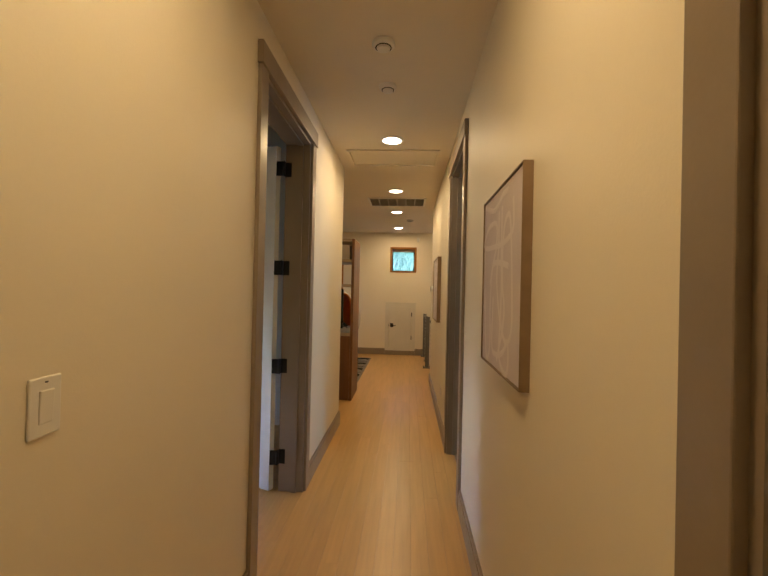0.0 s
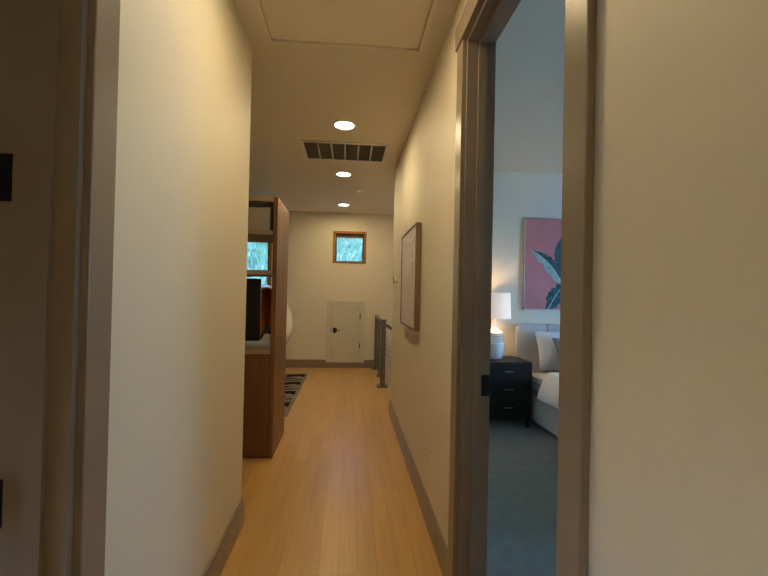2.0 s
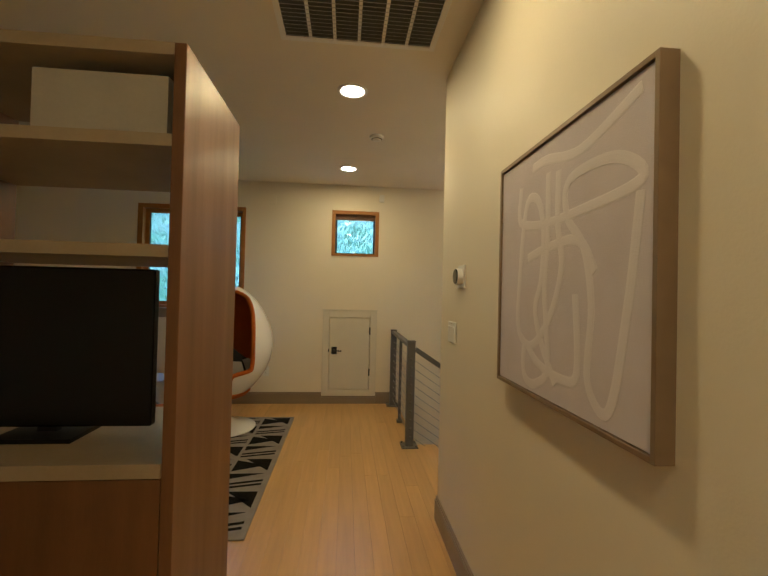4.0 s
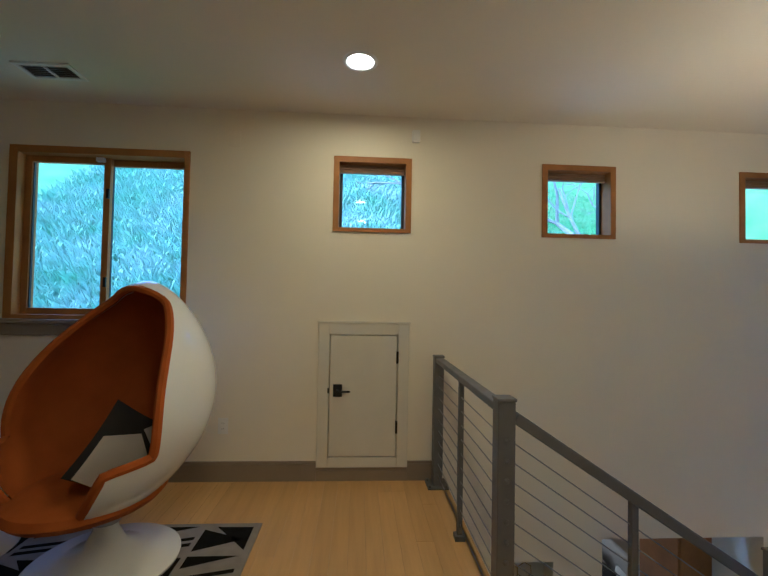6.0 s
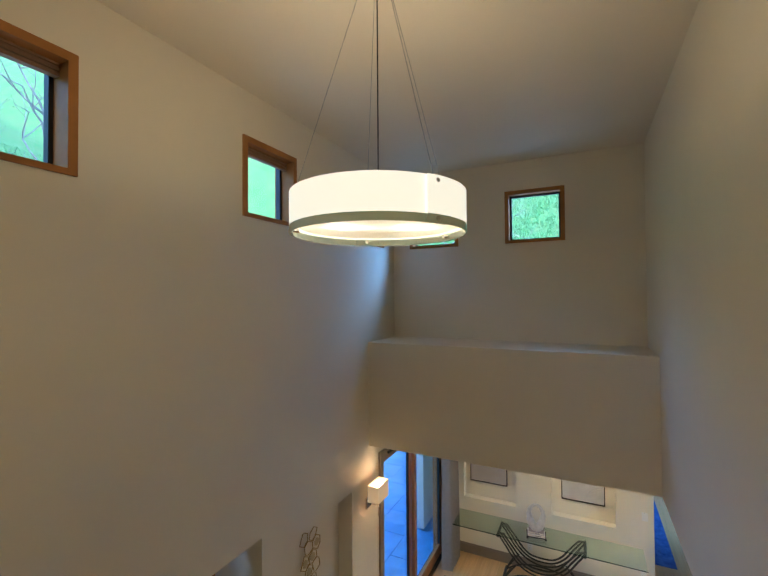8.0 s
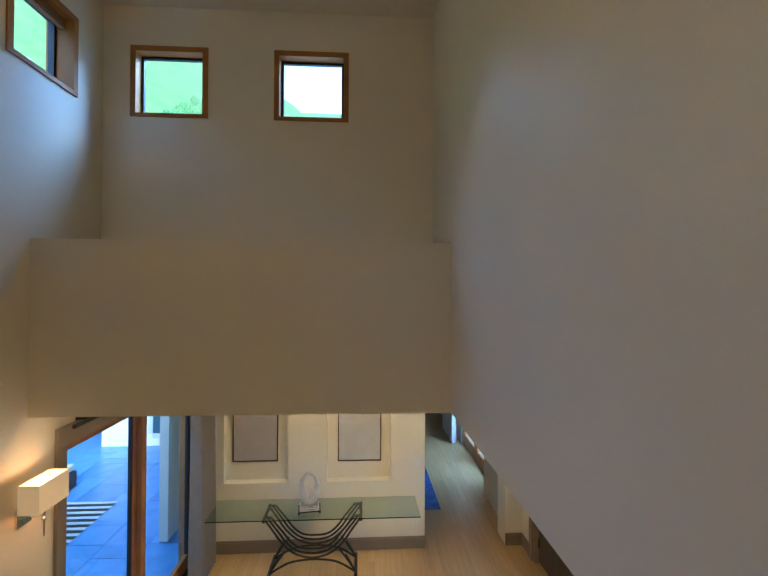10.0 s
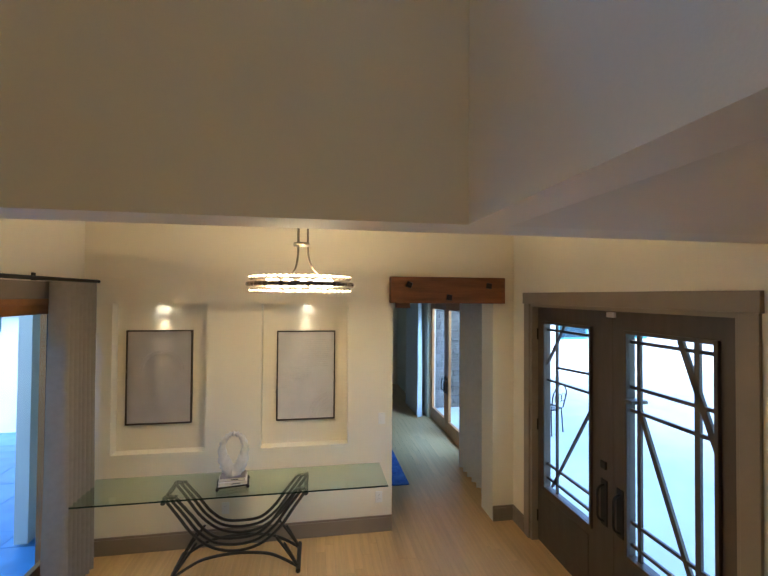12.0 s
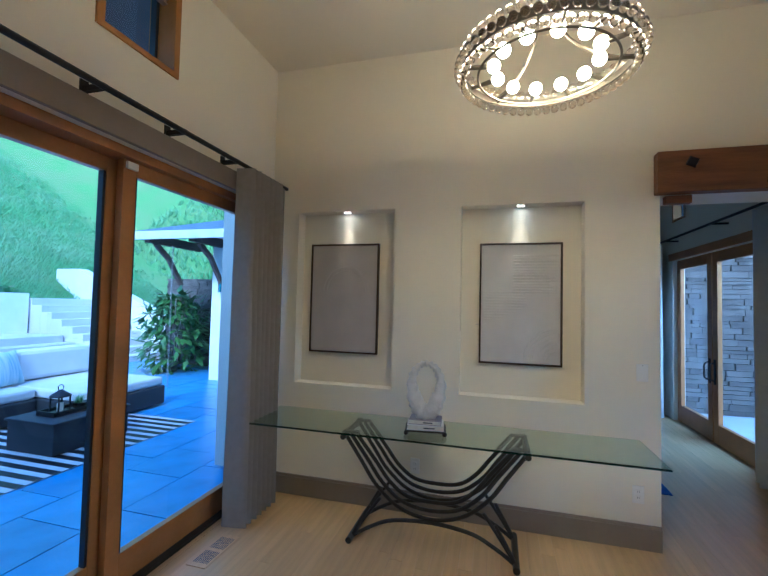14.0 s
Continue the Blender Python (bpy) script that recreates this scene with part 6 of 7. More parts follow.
# front doors
FDW = mat("dark_taupe_door", (0.085, 0.062, 0.046), 0.42, var=0.12, scale=5, bump=0.2, bscale=60, stretch=(3, 3, 0.5))
for side, (u0, u1) in (("r", (5.242, 6.208)), ("l", (6.212, 7.258))):
    fd = thing("door_%d" % (5 if side == "r" else 6), "dark taupe front door with lattice glazing, closed", "door")
    fd["kind"] = "structure"
    y0_, y1_ = 7.615, 7.665
    g0, g1 = (5.40, 6.05) if side == "r" else (6.46, 7.12)
    zb, zt_ = -2.41, -0.840
    boxes("leaf_frame", [(u0, y0_, ZF + 0.01, g0, y1_, -0.68), (g1, y0_, ZF + 0.01, u1, y1_, -0.68), (g0, y0_, zt_, g1, y1_, -0.68), (g0, y0_, ZF + 0.01, g1, y1_, zb)], FDW, fd)
    boxes("lower_panel", [(g0 + 0.03, y1_ + 0.0005, ZF + 0.16, g1 - 0.03, y1_ + 0.007, zb - 0.10)], FDW, fd, bev=0.003)
    boxes("glazing_bead", [(g0 - 0.025, y1_ + 0.0005, zb - 0.025, g0, y1_ + 0.022, zt_ + 0.025), (g1, y1_ + 0.0005, zb - 0.025, g1 + 0.025, y1_ + 0.022, zt_ + 0.025), (g0, y1_ + 0.0005, zt_, g1, y1_ + 0.022, zt_ + 0.025), (g0, y1_ + 0.0005, zb - 0.025, g1, y1_ + 0.022, zb)], FDW, fd, bev=0.003)
    W_, H_ = g1 - g0, zt_ - zb

    def bar(ax, az, bx_, bz, w=0.020):
        """A glazing bar between two places given as shares of the lite, from the leaf's outer edge."""
        X = lambda share: g1 - share * W_
        p, q = Vector((X(ax), 0, zb + az * H_)), Vector((X(bx_), 0, zb + bz * H_))
        bm = bmesh.new()
        L = (q - p).length
        box(bm, 0, -0.012, -w / 2, L, 0.012, w / 2, bev=0.003)
        o = part("glazing_bar", bm, FDW, fd)
        o.matrix_local = Matrix.Translation((p.x, y1_ - 0.02, p.z)) @ Vector((1, 0, 0)).rotation_difference((q - p)).to_matrix().to_4x4()
    if side == "l":
        for s in ((0.24, 0, 0.24, 1), (0, 0.965, 1, 0.965), (0.24, 0.745, 1, 0.765), (0, 0.655, 1, 0.665), (0, 0.14, 1, 0.14), (0, 0.055, 1, 0.055), (0, 0.75, 0.42, 1.0), (0.12, 0.02, 1, 0.60)):
            bar(*s)
    else:
        for s in ((0.12, 0, 0.12, 1, 0.03), (0.80, 0, 0.80, 1, 0.035), (0, 0.965, 1, 0.965), (0, 0.76, 1, 0.76), (0, 0.655, 1, 0.655), (0, 0.15, 1, 0.15), (0, 0.05, 1, 0.05), (0.12, 0.67, 0.80, 0.02, 0.035), (0.62, 1.0, 1, 0.60, 0.04), (0.0, 0.70, 0.12, 0.70, 0.13)):
            bar(*s)
    g = boxes("pane", [(g0, y0_ + 0.012, zb, g1, y0_ + 0.018, zt_)], GLASS, fd)
    g.visible_shadow = False
    hx = 6.13 if side == "r" else 6.30
    bm = bmesh.new()
    box(bm, hx - 0.035, y1_ + 0.0005, -2.33, hx + 0.035, y1_ + 0.012, -1.98, bev=0.004)
    tube(bm, spline([(hx, y1_ + 0.01, -2.02), (hx, y1_ + 0.06, -2.05), (hx, y1_ + 0.065, -2.16), (hx, y1_ + 0.06, -2.26), (hx, y1_ + 0.01, -2.30)]), 0.010, 8)
    hd_ = part("pull_handle", bm, BLACK, fd, "black pull handle on a long plate")
    if side == "l":
        boxes("deadbolt", [(hx - 0.03, y1_ + 0.0005, -1.90, hx + 0.03, y1_ + 0.02, -1.84)], BLACK, fd, bev=0.006)
    for z in (-0.95, -1.85, -2.75):
        hh = u0 + 0.004 if side == "r" else u1 - 0.004
        bm = bmesh.new()
        cyl(bm, (hh, y1_ + 0.008, z - 0.055), (hh, y1_ + 0.008, z + 0.055), 0.008, seg=10)
        part("hinge", bm, BLACK, fd)
tagged(boxes("contact_sensor", [(6.17, 7.6655, -0.73, 6.25, 7.69, -0.69)], PLASTIC, bev=0.005), "small white contact sensor above the front doors", "sensor")

# ceiling speakers
for x, y in ((6.45, 8.50), (6.40, 11.08)):
    sk = thing("ceiling_speaker", "round grey ceiling speaker grille", "speaker", "ceiling speakers", pose(x, y, 0.575))
    bm = bmesh.new()
    lathe(bm, [(0, -0.008), (0.105, -0.008), (0.112, -0.004), (0.115, 0)], 36)
    part("grille", bm, mat("speaker_mesh", (0.20, 0.19, 0.18), 0.8, var=0.1, bump=0.4, bscale=600), sk, smooth=True)

# bead chandelier
bc = thing("bead_chandelier", "ring chandelier with glass beads and globe bulbs, lit", "chandelier", at=pose(6.14, 9.97, -0.502))
NICKEL = mat("aged_nickel", (0.20, 0.17, 0.13), 0.35, 0.95, var=0.1)
R = 0.305
bm = bmesh.new()
lathe(bm, [(R, -0.020), (R + 0.006, -0.020), (R + 0.006, 0.008), (R, 0.008), (R, -0.020)], 72)
part("ring_band", bm, NICKEL, bc, smooth=True)
bm = bmesh.new()
lathe(bm, [(R - 0.06, -0.036), (R - 0.052, -0.036), (R - 0.052, -0.032), (R - 0.06, -0.032), (R - 0.06, -0.036)], 64)
part("inner_ring", bm, NICKEL, bc)
BEADM = bpy.data.materials.new("bead_glass")
BEADM.use_nodes = True
_b = BEADM.node_tree.nodes["Principled BSDF"]
_b.inputs["Base Color"].default_value = (0.88, 0.82, 0.72, 1)
_b.inputs["Roughness"].default_value = 0.03
_b.inputs["Transmission Weight"].default_value = 1.0
bm = bmesh.new()
bmesh.ops.create_icosphere(bm, subdivisions=2, radius=0.0165)
bead_me = bpy.data.meshes.new("bead")
bm.to_mesh(bead_me)
bm.free()
bead_me.materials.append(BEADM)
for p in bead_me.polygons:
    p.use_smooth = True
for z, rr, nb, of in ((0.033, R + 0.003, 54, 0), (-0.008, R + 0.021, 54, .5), (-0.044, R + 0.003, 54, 0)):
    for k in range(nb):
        o = new("bead", bead_me)
        o.parent = bc
        a_ = 2 * math.pi * (k + of) / nb
        o.location = (rr * math.cos(a_), rr * math.sin(a_), z)
BULB = glow("globe_bulb", (1.0, 0.72, 0.36), BULB_E)
bm = bmesh.new()
bmesh.ops.create_uvsphere(bm, u_segments=16, v_segments=10, radius=0.025)
bulb_me = bpy.data.meshes.new("bulb")
bm.to_mesh(bulb_me)
bm.free()
bulb_me.materials.append(BULB)
for p in bulb_me.polygons:
    p.use_smooth = True
for k in range(12):
    a_ = 2 * math.pi * k / 12 + 0.1
    d = Vector((math.cos(a_), math.sin(a_), 0))
    o = new("bulb", bulb_me)
    o.parent = bc
    o.location = d * 0.19
    bm = bmesh.new()
    cyl(bm, d * 0.212, d * (R + 0.002), 0.010, 0.008, 10)
    part("bulb_holder", bm, NICKEL, bc, smooth=True)
for k in range(3):
    a_ = 2 * math.pi * k / 3 + 0.6
    d = Vector((math.cos(a_), math.sin(a_), 0))
    bm = bmesh.new()
    pts = spline([d * R + Vector((0, 0, -0.01)), d * 0.18 + Vector((0, 0, 0.02)), d * 0.08 + Vector((0, 0, 0.09)), d * 0.045 + Vector((0, 0, 0.18)), d * 0.042 + Vector((0, 0, 0.25))], 6)
    tube(bm, pts, 0.006, 6)
    part("arm", bm, NICKEL, bc, smooth=True)
    bm = bmesh.new()
    cyl(bm, d * 0.04 + Vector((0, 0, 0.25)), d * 0.04 + Vector((0, 0, 0.47)), 0.007, seg=10)
    part("stem_rod", bm, NICKEL, bc, smooth=True)
bm = bmesh.new()
lathe(bm, [(0, 0.235), (0.05, 0.24), (0.056, 0.25), (0.05, 0.262), (0, 0.265)], 24)
part("collar", bm, NICKEL, bc, smooth=True)
bm = bmesh.new()
lathe(bm, [(0.0, 0.465), (0.062, 0.47), (0.06, 0.485), (0.03, 0.515), (0.01, 0.53), (0, 0.53)], 24)
part("cap", bm, NICKEL, bc, smooth=True)
for k in range(14):
    bm = bmesh.new()
    z = 0.545 + k * 0.036
    c_, s_ = (1, 0) if k % 2 else (0, 1)
    tube(bm, [(0.009 * math.cos(q) * c_, 0.009 * math.cos(q) * s_, z + 0.023 * math.sin(q)) for q in [2 * math.pi * i / 10 for i in range(10)]], 0.0025, 6, closed=True)
    part("chain_link", bm, NICKEL, bc)
bm = bmesh.new()
lathe(bm, [(0, 1.045), (0.065, 1.045), (0.065, 1.03), (0.02, 1.015), (0, 1.01)], 24)
part("canopy", bm, NICKEL, bc, smooth=True)

# living room glimpsed beyond the lintel
fdv = thing("door_7", "wood french doors with tall glass panes", "door")
fdv["kind"] = "structure"
for u0, u1 in ((9.40, 10.38), (10.40, 11.38)):
    lf_ = boxes("leaf_frame", [(u0, 7.55, ZF + 0.005, u0 + 0.11, 7.60, -0.705), (u1 - 0.11, 7.55, ZF + 0.005, u1, 7.60, -0.705), (u0 + 0.11, 7.55, -0.83, u1 - 0.11, 7.60, -0.705), (u0 + 0.11, 7.55, ZF + 0.005, u1 - 0.11, 7.60, ZF + 0.24)], DOORWOOD, fdv, bev=0.003)
    g = boxes("pane", [(u0 + 0.11, 7.572, ZF + 0.24, u1 - 0.11, 7.578, -0.83)], GLASS, fdv)
    g.visible_shadow = False
for hx in (10.33, 10.45):
    bm = bmesh.new()
    box(bm, hx - 0.02, 7.6005, -2.30, hx + 0.02, 7.61, -2.0, bev=0.003)
    tube(bm, spline([(hx, 7.61, -2.04), (hx, 7.66, -2.07), (hx, 7.665, -2.15), (hx, 7.66, -2.23), (hx, 7.61, -2.26)]), 0.009, 8)
    part("pull_handle", bm, BLACK, fdv)
boxes("head_casing", [(9.29, 7.6505, -0.70, 11.49, 7.67, -0.60)], DOORWOOD, fdv)
curtain("curtain", "pale grey drape hanging beside the french doors", 8.22, 9.15, 7.80, ZF + 0.015, -0.46, 6, 0.06, SHEER)
curtain("curtain", "pale grey drape beyond the french doors", 11.35, 12.6, 7.82, ZF + 0.015, -0.46, 6, 0.06, SHEER)
rd = thing("curtain_rod", "black curtain rod above the french doors", "curtain rod")
bm = bmesh.new()
cyl(bm, (8.1, 7.80, -0.43), (12.8, 7.80, -0.43), 0.015, seg=10)
part("rod", bm, BLACK, rd, smooth=True)
for x in (8.3, 9.9, 11.2, 12.5):
    boxes("bracket", [(x - 0.012, 7.651, -0.45, x + 0.012, 7.80, -0.43)], BLACK, rd)
lr = thing("blue_rug", "deep blue mottled area rug on the living room floor", "rug")
boxes("rug_body", [(8.60, 8.67, ZF + 0.0005, 11.0, 11.5, ZF + 0.01)], mat("blue_rug_pile", (0.02, 0.06, 0.22), 0.95, var=0.6, scale=9, col2=(0.10, 0.18, 0.40), bump=0.5, bscale=300), lr, bev=0.003)

# ---------- outdoors ----------
GRASS = mat("hill_grass", (0.09, 0.22, 0.05), 0.9, var=0.35, scale=0.9, col2=(0.16, 0.22, 0.08), bump=0.8, bscale=9)
BLADE = mat("grass_blades", (0.11, 0.29, 0.09), 0.8, var=0.3, scale=0.5, col2=(0.22, 0.34, 0.17))
DRYB = mat("dry_grass_blades", (0.36, 0.44, 0.34), 0.85, var=0.3, scale=0.6, col2=(0.18, 0.36, 0.18))
STUCCO = mat("white_stucco", (0.72, 0.72, 0.70), 0.85, var=0.05, scale=3, bump=0.3, bscale=120)
SLATE = mat("blue_grey_slate", (0.13, 0.32, 0.60), 0.32, var=0.14, scale=4, bump=0.25, bscale=40, rand=0.16)
CONC = mat("pale_concrete", (0.56, 0.55, 0.52), 0.85, var=0.06, scale=2, bump=0.3, bscale=80)
STONE = mat("ledge_stone", (0.13, 0.115, 0.10), 0.85, var=0.25, scale=6, bump=0.5, bscale=40, rand=0.35)
BARK = mat("lichen_bark", (0.16, 0.14, 0.12), 0.95, var=0.3, scale=12, bump=0.8, bscale=50, col2=(0.30, 0.30, 0.27))
WICKER = mat("dark_wicker", (0.028, 0.030, 0.034), 0.7, var=0.15, scale=60, bump=0.6, bscale=160)


def sstep(a, b, x):
    t = max(0.0, min(1.0, (x - a) / (b - a)))
    return t * t * (3 - 2 * t)


def ground_z(x, y):
    s = sstep(4.6, 9.0, x)
    y0 = 16.4 + 6.0 * s
    d = max(0.0, y - y0)
    n_ = (0.88 - 0.20 * s) * d
    n_ = 55 * (1 - math.exp(-n_ / 55))
    e = 0.95 * max(0.0, x - 19) * sstep(-8, 8, y)
    e = 60 * (1 - math.exp(-e / 60))
    so = 0.22 * max(0.0, -12 - y)
    so = 12 * (1 - math.exp(-so / 12))
    z = -3.10 + max(n_ + e, so) + (1.45 * sstep(21.9, 22.3, y) * s)
    k = min(1.0, (max(n_, e, so)) / 2)
    return z + k * (0.25 * noise.noise(Vector((x * 0.25, y * 0.25, 0))) + 0.12 * noise.noise(Vector((x * 0.9, y * 0.9, 4))))


def axis_steps(lo, hi, near0, near1, fine, coarse):
    out, v = [], lo
    while v < hi:
        out.append(v)
        v = v + fine if near0 <= v < near1 else min(v + coarse, near0) if v < near0 else v + coarse
    return out + [hi]


gx = axis_steps(-900, 900, -12, 40, 0.8, 22)
gy = axis_steps(-900, 900, -14, 48, 0.8, 22)
bm = bmesh.new()
gv = [[bm.verts.new((x, y, ground_z(x, y))) for y in gy] for x in gx]
for i in range(len(gx) - 1):
    for j in range(len(gy) - 1):
        bm.faces.new((gv[i][j], gv[i + 1][j], gv[i + 1][j + 1], gv[i][j + 1]))
tagged(part("ground", bm, GRASS, smooth=True), "green grassy hillside rising behind the house", "ground", kind="structure")


def blades(name, label, count, x0, x1, d0, d1, lo, hi, m, seed):
    rnd = random.Random(seed)
    vs, fs = [], []
    for _ in range(count):
        x = rnd.uniform(x0, x1)
        y0 = 16.4 + 6.0 * sstep(4.6, 9.0, x)
        y = y0 + d0 + (d1 - d0) * rnd.random() ** 1.5
        z = ground_z(x, y) - 0.02
        h, a, w = rnd.uniform(lo, hi), rnd.uniform(0, 6.28), rnd.uniform(0.0014, 0.0036) * (1 + 0.06 * (y - 14))
        lx, ly = rnd.gauss(0, 0.3) * h, rnd.gauss(-0.2, 0.3) * h
        i = len(vs)
        vs += [(x - w * math.cos(a), y - w * math.sin(a), z), (x + w * math.cos(a), y + w * math.sin(a), z), (x + lx * .45, y + ly * .45, z + h * .65), (x + lx, y + ly, z + h * .9)]
        fs += [(i, i + 1, i + 2), (i + 1, i + 3, i + 2)]
    me = bpy.data.meshes.new(name)
    me.from_pydata(vs, [], fs)
    me.materials.append(m)
    return tagged(new(name, me), label, "grass", kind="stuff")


blades("grass", "green grass on the hillside", 150000, -13, 18, 0.0, 14, 0.07, 0.22, BLADE, 21)
blades("dry_grass", "tall dry grass stems on the hillside", 200000, -13, 4.8, 0.0, 18, 0.15, 0.5, DRYB, 22)



def tufts(name, label, count, x0, x1, y0, y1, size, m, seed):
    """Coarse grass tufts, each a fan of four blades, on the far slope."""
    rnd = random.Random(seed)
    vs, fs = [], []
    for _ in range(count):
        x, y = rnd.uniform(x0, x1), rnd.uniform(y0, y1)
        z = ground_z(x, y) - 0.03
        for k in range(4):
            h, a, w = size * rnd.uniform(.5, 1.2), rnd.uniform(0, 6.28), size * rnd.uniform(.05, .12)
            lx, ly = rnd.gauss(0, .45) * h, rnd.gauss(0, .45) * h
            i = len(vs)
            vs += [(x - w * math.cos(a), y - w * math.sin(a), z), (x + w * math.cos(a), y + w * math.sin(a), z), (x + lx, y + ly, z + h)]
            fs.append((i, i + 1, i + 2))
    me = bpy.data.meshes.new(name)
    me.from_pydata(vs, [], fs)
    me.materials.append(m)
    return tagged(new(name, me), label, "grass", kind="stuff")


tufts("far_grass", "green grass tufts on the far slope", 26000, 19, 42, 2, 26, 0.34, BLADE, 41)
tufts("far_grass", "low green grass tufts on the upper hillside", 16000, -8, 19, 24, 44, 0.2, BLADE, 42)


def bare_tree(x, y, h, seed, label):
    rnd = random.Random(seed)
    t = thing("tree", label, "tree", at=pose(x, y, ground_z(x, y) - 0.1))
    limbs = bmesh.new()
    trunk = bmesh.new()
    tips = []

    def grow(bm, p, d, L, r, depth):
        pts, q, dd = [p], p, d
        for k in range(4):
            dd = (dd + Vector((rnd.gauss(0, .16), rnd.gauss(0, .16), rnd.gauss(0.03, .12)))).normalized()
            q = q + dd * L / 4
            pts.append(q)
        n0 = len(bm.verts)
        rings = []
        for k, c in enumerate(pts):
            rr = r * (1 - 0.45 * k / 4)
            u = dd.orthogonal().normalized()
            w = dd.cross(u)
            s = 7 if depth < 2 else 4
            rings.append([bm.verts.new(c + u * rr * math.cos(6.283 * i / s) + w * rr * math.sin(6.283 * i / s)) for i in range(s)])
        for A, B in zip(rings, rings[1:]):
            for i in range(len(A)):
                bm.faces.new((A[i], A[(i + 1) % len(A)], B[(i + 1) % len(A)], B[i]))
        if depth < 5:
            for k in range(3 if depth else 4):
                c = pts[rnd.choice((2, 3, 4, 4))]
                nd = (dd + Vector((rnd.gauss(0, .7), rnd.gauss(0, .7), rnd.gauss(.1, .4)))).normalized()
                grow(limbs, c, nd, L * rnd.uniform(.5, .75), r * 0.5, depth + 1)
        else:
            tips.append(pts[-1])
    grow(trunk, Vector((0, 0, 0)), Vector((0.1, -0.1, 1)).normalized(), h * 0.38, h * 0.022, 0)
    part("trunk", trunk, BARK, t, smooth=True)
    part("limbs", limbs, BARK, t, smooth=True)
    lv = bmesh.new()
    for p in tips:
        for k in range(2):
            c = p + Vector((rnd.gauss(0, .08), rnd.gauss(0, .08), rnd.gauss(0, .08)))
            a = Vector((rnd.gauss(0, 1), rnd.gauss(0, 1), rnd.gauss(0, 1))).normalized() * 0.035
            b = a.orthogonal().normalized() * 0.018
            lv.faces.new([lv.verts.new(v) for v in (c - a, c + b, c + a, c - b)])
    part("leaves", lv, BLADE, t)
    return t


bare_tree(5.5, 18.9, 10.5, 3, "bare lichen-grey tree on the hillside")
bare_tree(3.2, 24.5, 8, 11, "bare branching tree up the hillside")
bare_tree(21.0, 11.4, 7, 8, "bare spreading tree on the far slope")
bare_tree(24, 14.8, 8, 13, "bare slender tree on the far slope")

tagged(boxes("roof_eave", [(5.57, 12.19, 0.50, 8.3, 13.0, 0.62)], mat("eave_boards", (0.10, 0.075, 0.055), 0.7)), "dark timber roof eave above the terrace door", "roof", kind="structure")
# terrace
tp = slab("pavement_terrace", (4.95, 12.24, -3.12, 16.0, 21.6, -3.062), mat("terrace_joint", (0.10, 0.10, 0.10), 0.9), "blue-grey slate terrace", "terrace")
tile_me = {}
rnd = random.Random(31)
y = 12.26
while y < 21.4:
    x = 4.97 - rnd.choice((0, .3, .6))
    while x < 13.0:
        w_ = rnd.choice((0.9, 0.6, 0.9))
        if x > 4.9:
            key = (w_,)
            if key not in tile_me:
                bm = bmesh.new()
                box(bm, 0.004, 0.004, -0.03, w_ - 0.004, 0.596, 0)
                me = bpy.data.meshes.new("slate_tile")
                bm.to_mesh(me)
                bm.free()
                me.materials.append(SLATE)
                tile_me[key] = me
            o = new("slate_tile", tile_me[key])
            o.parent = tp
            o.location = (x, y, -3.032 + rnd.uniform(-0.002, 0.002))
        x += w_
    y += 0.6
ZT = -3.03
CUSH = mat("outdoor_cushion", (0.62, 0.62, 0.60), 0.9, var=0.05, bump=0.3, bscale=200)
sf = thing("outdoor_sectional", "dark wicker outdoor sectional with pale cushions", "sofa", at=pose(0, 0, ZT))
boxes("base", [(8.45, 14.98, 0.03, 9.72, 16.55, 0.30)], WICKER, sf, bev=0.02)
boxes("base", [(6.2, 15.75, 0.03, 8.44, 16.55, 0.30)], WICKER, sf, bev=0.02)
boxes("backrest", [(6.2, 16.57, 0.03, 9.72, 16.75, 0.62)], WICKER, sf, bev=0.02)
boxes("seat_cushion", [(8.46, 15.0, 0.302, 9.70, 16.54, 0.43)], CUSH, sf, bev=0.035)
boxes("seat_cushion", [(6.22, 15.77, 0.302, 7.32, 16.54, 0.43)], CUSH, sf, bev=0.035)
boxes("seat_cushion", [(7.34, 15.77, 0.302, 8.44, 16.54, 0.43)], CUSH, sf, bev=0.035)
for x in (6.25, 7.40, 8.55):
    boxes("back_cushion", [(x, 16.33, 0.44, x + 1.08, 16.56, 0.86)], CUSH, sf, bev=0.06)
STRIPE = mat("blue_striped_cotton", (0.55, 0.60, 0.60), 0.9, var=0.3, scale=3, stretch=(14, 1, 1), col2=(0.22, 0.36, 0.42))
for x, m, rz in ((7.55, CUSH, 15), (7.95, STRIPE, -8), (8.35, STRIPE, 12), (6.9, CUSH, -12)):
    pillow("outdoor_pillow", "square scatter pillow on the outdoor sectional", 0.46, 0.46, 0.16, pose(x, 16.22, ZT + 0.66, -20, 0, rz), m, "outdoor pillows")
cf = thing("outdoor_coffee_table", "low dark block coffee table on the terrace", "coffee table", at=pose(7.62, 14.34, ZT + 0.012))
boxes("body", [(0.02, 0.02, 0, 0.88, 0.66, 0.30)], WICKER, cf, bev=0.01)
boxes("top", [(0, 0, 0.301, 0.90, 0.68, 0.33)], WICKER, cf, bev=0.008)
ty = thing("serving_tray", "black tray holding the lantern and grass pot", "tray", at=pose(8.02, 14.68, ZT + 0.343))
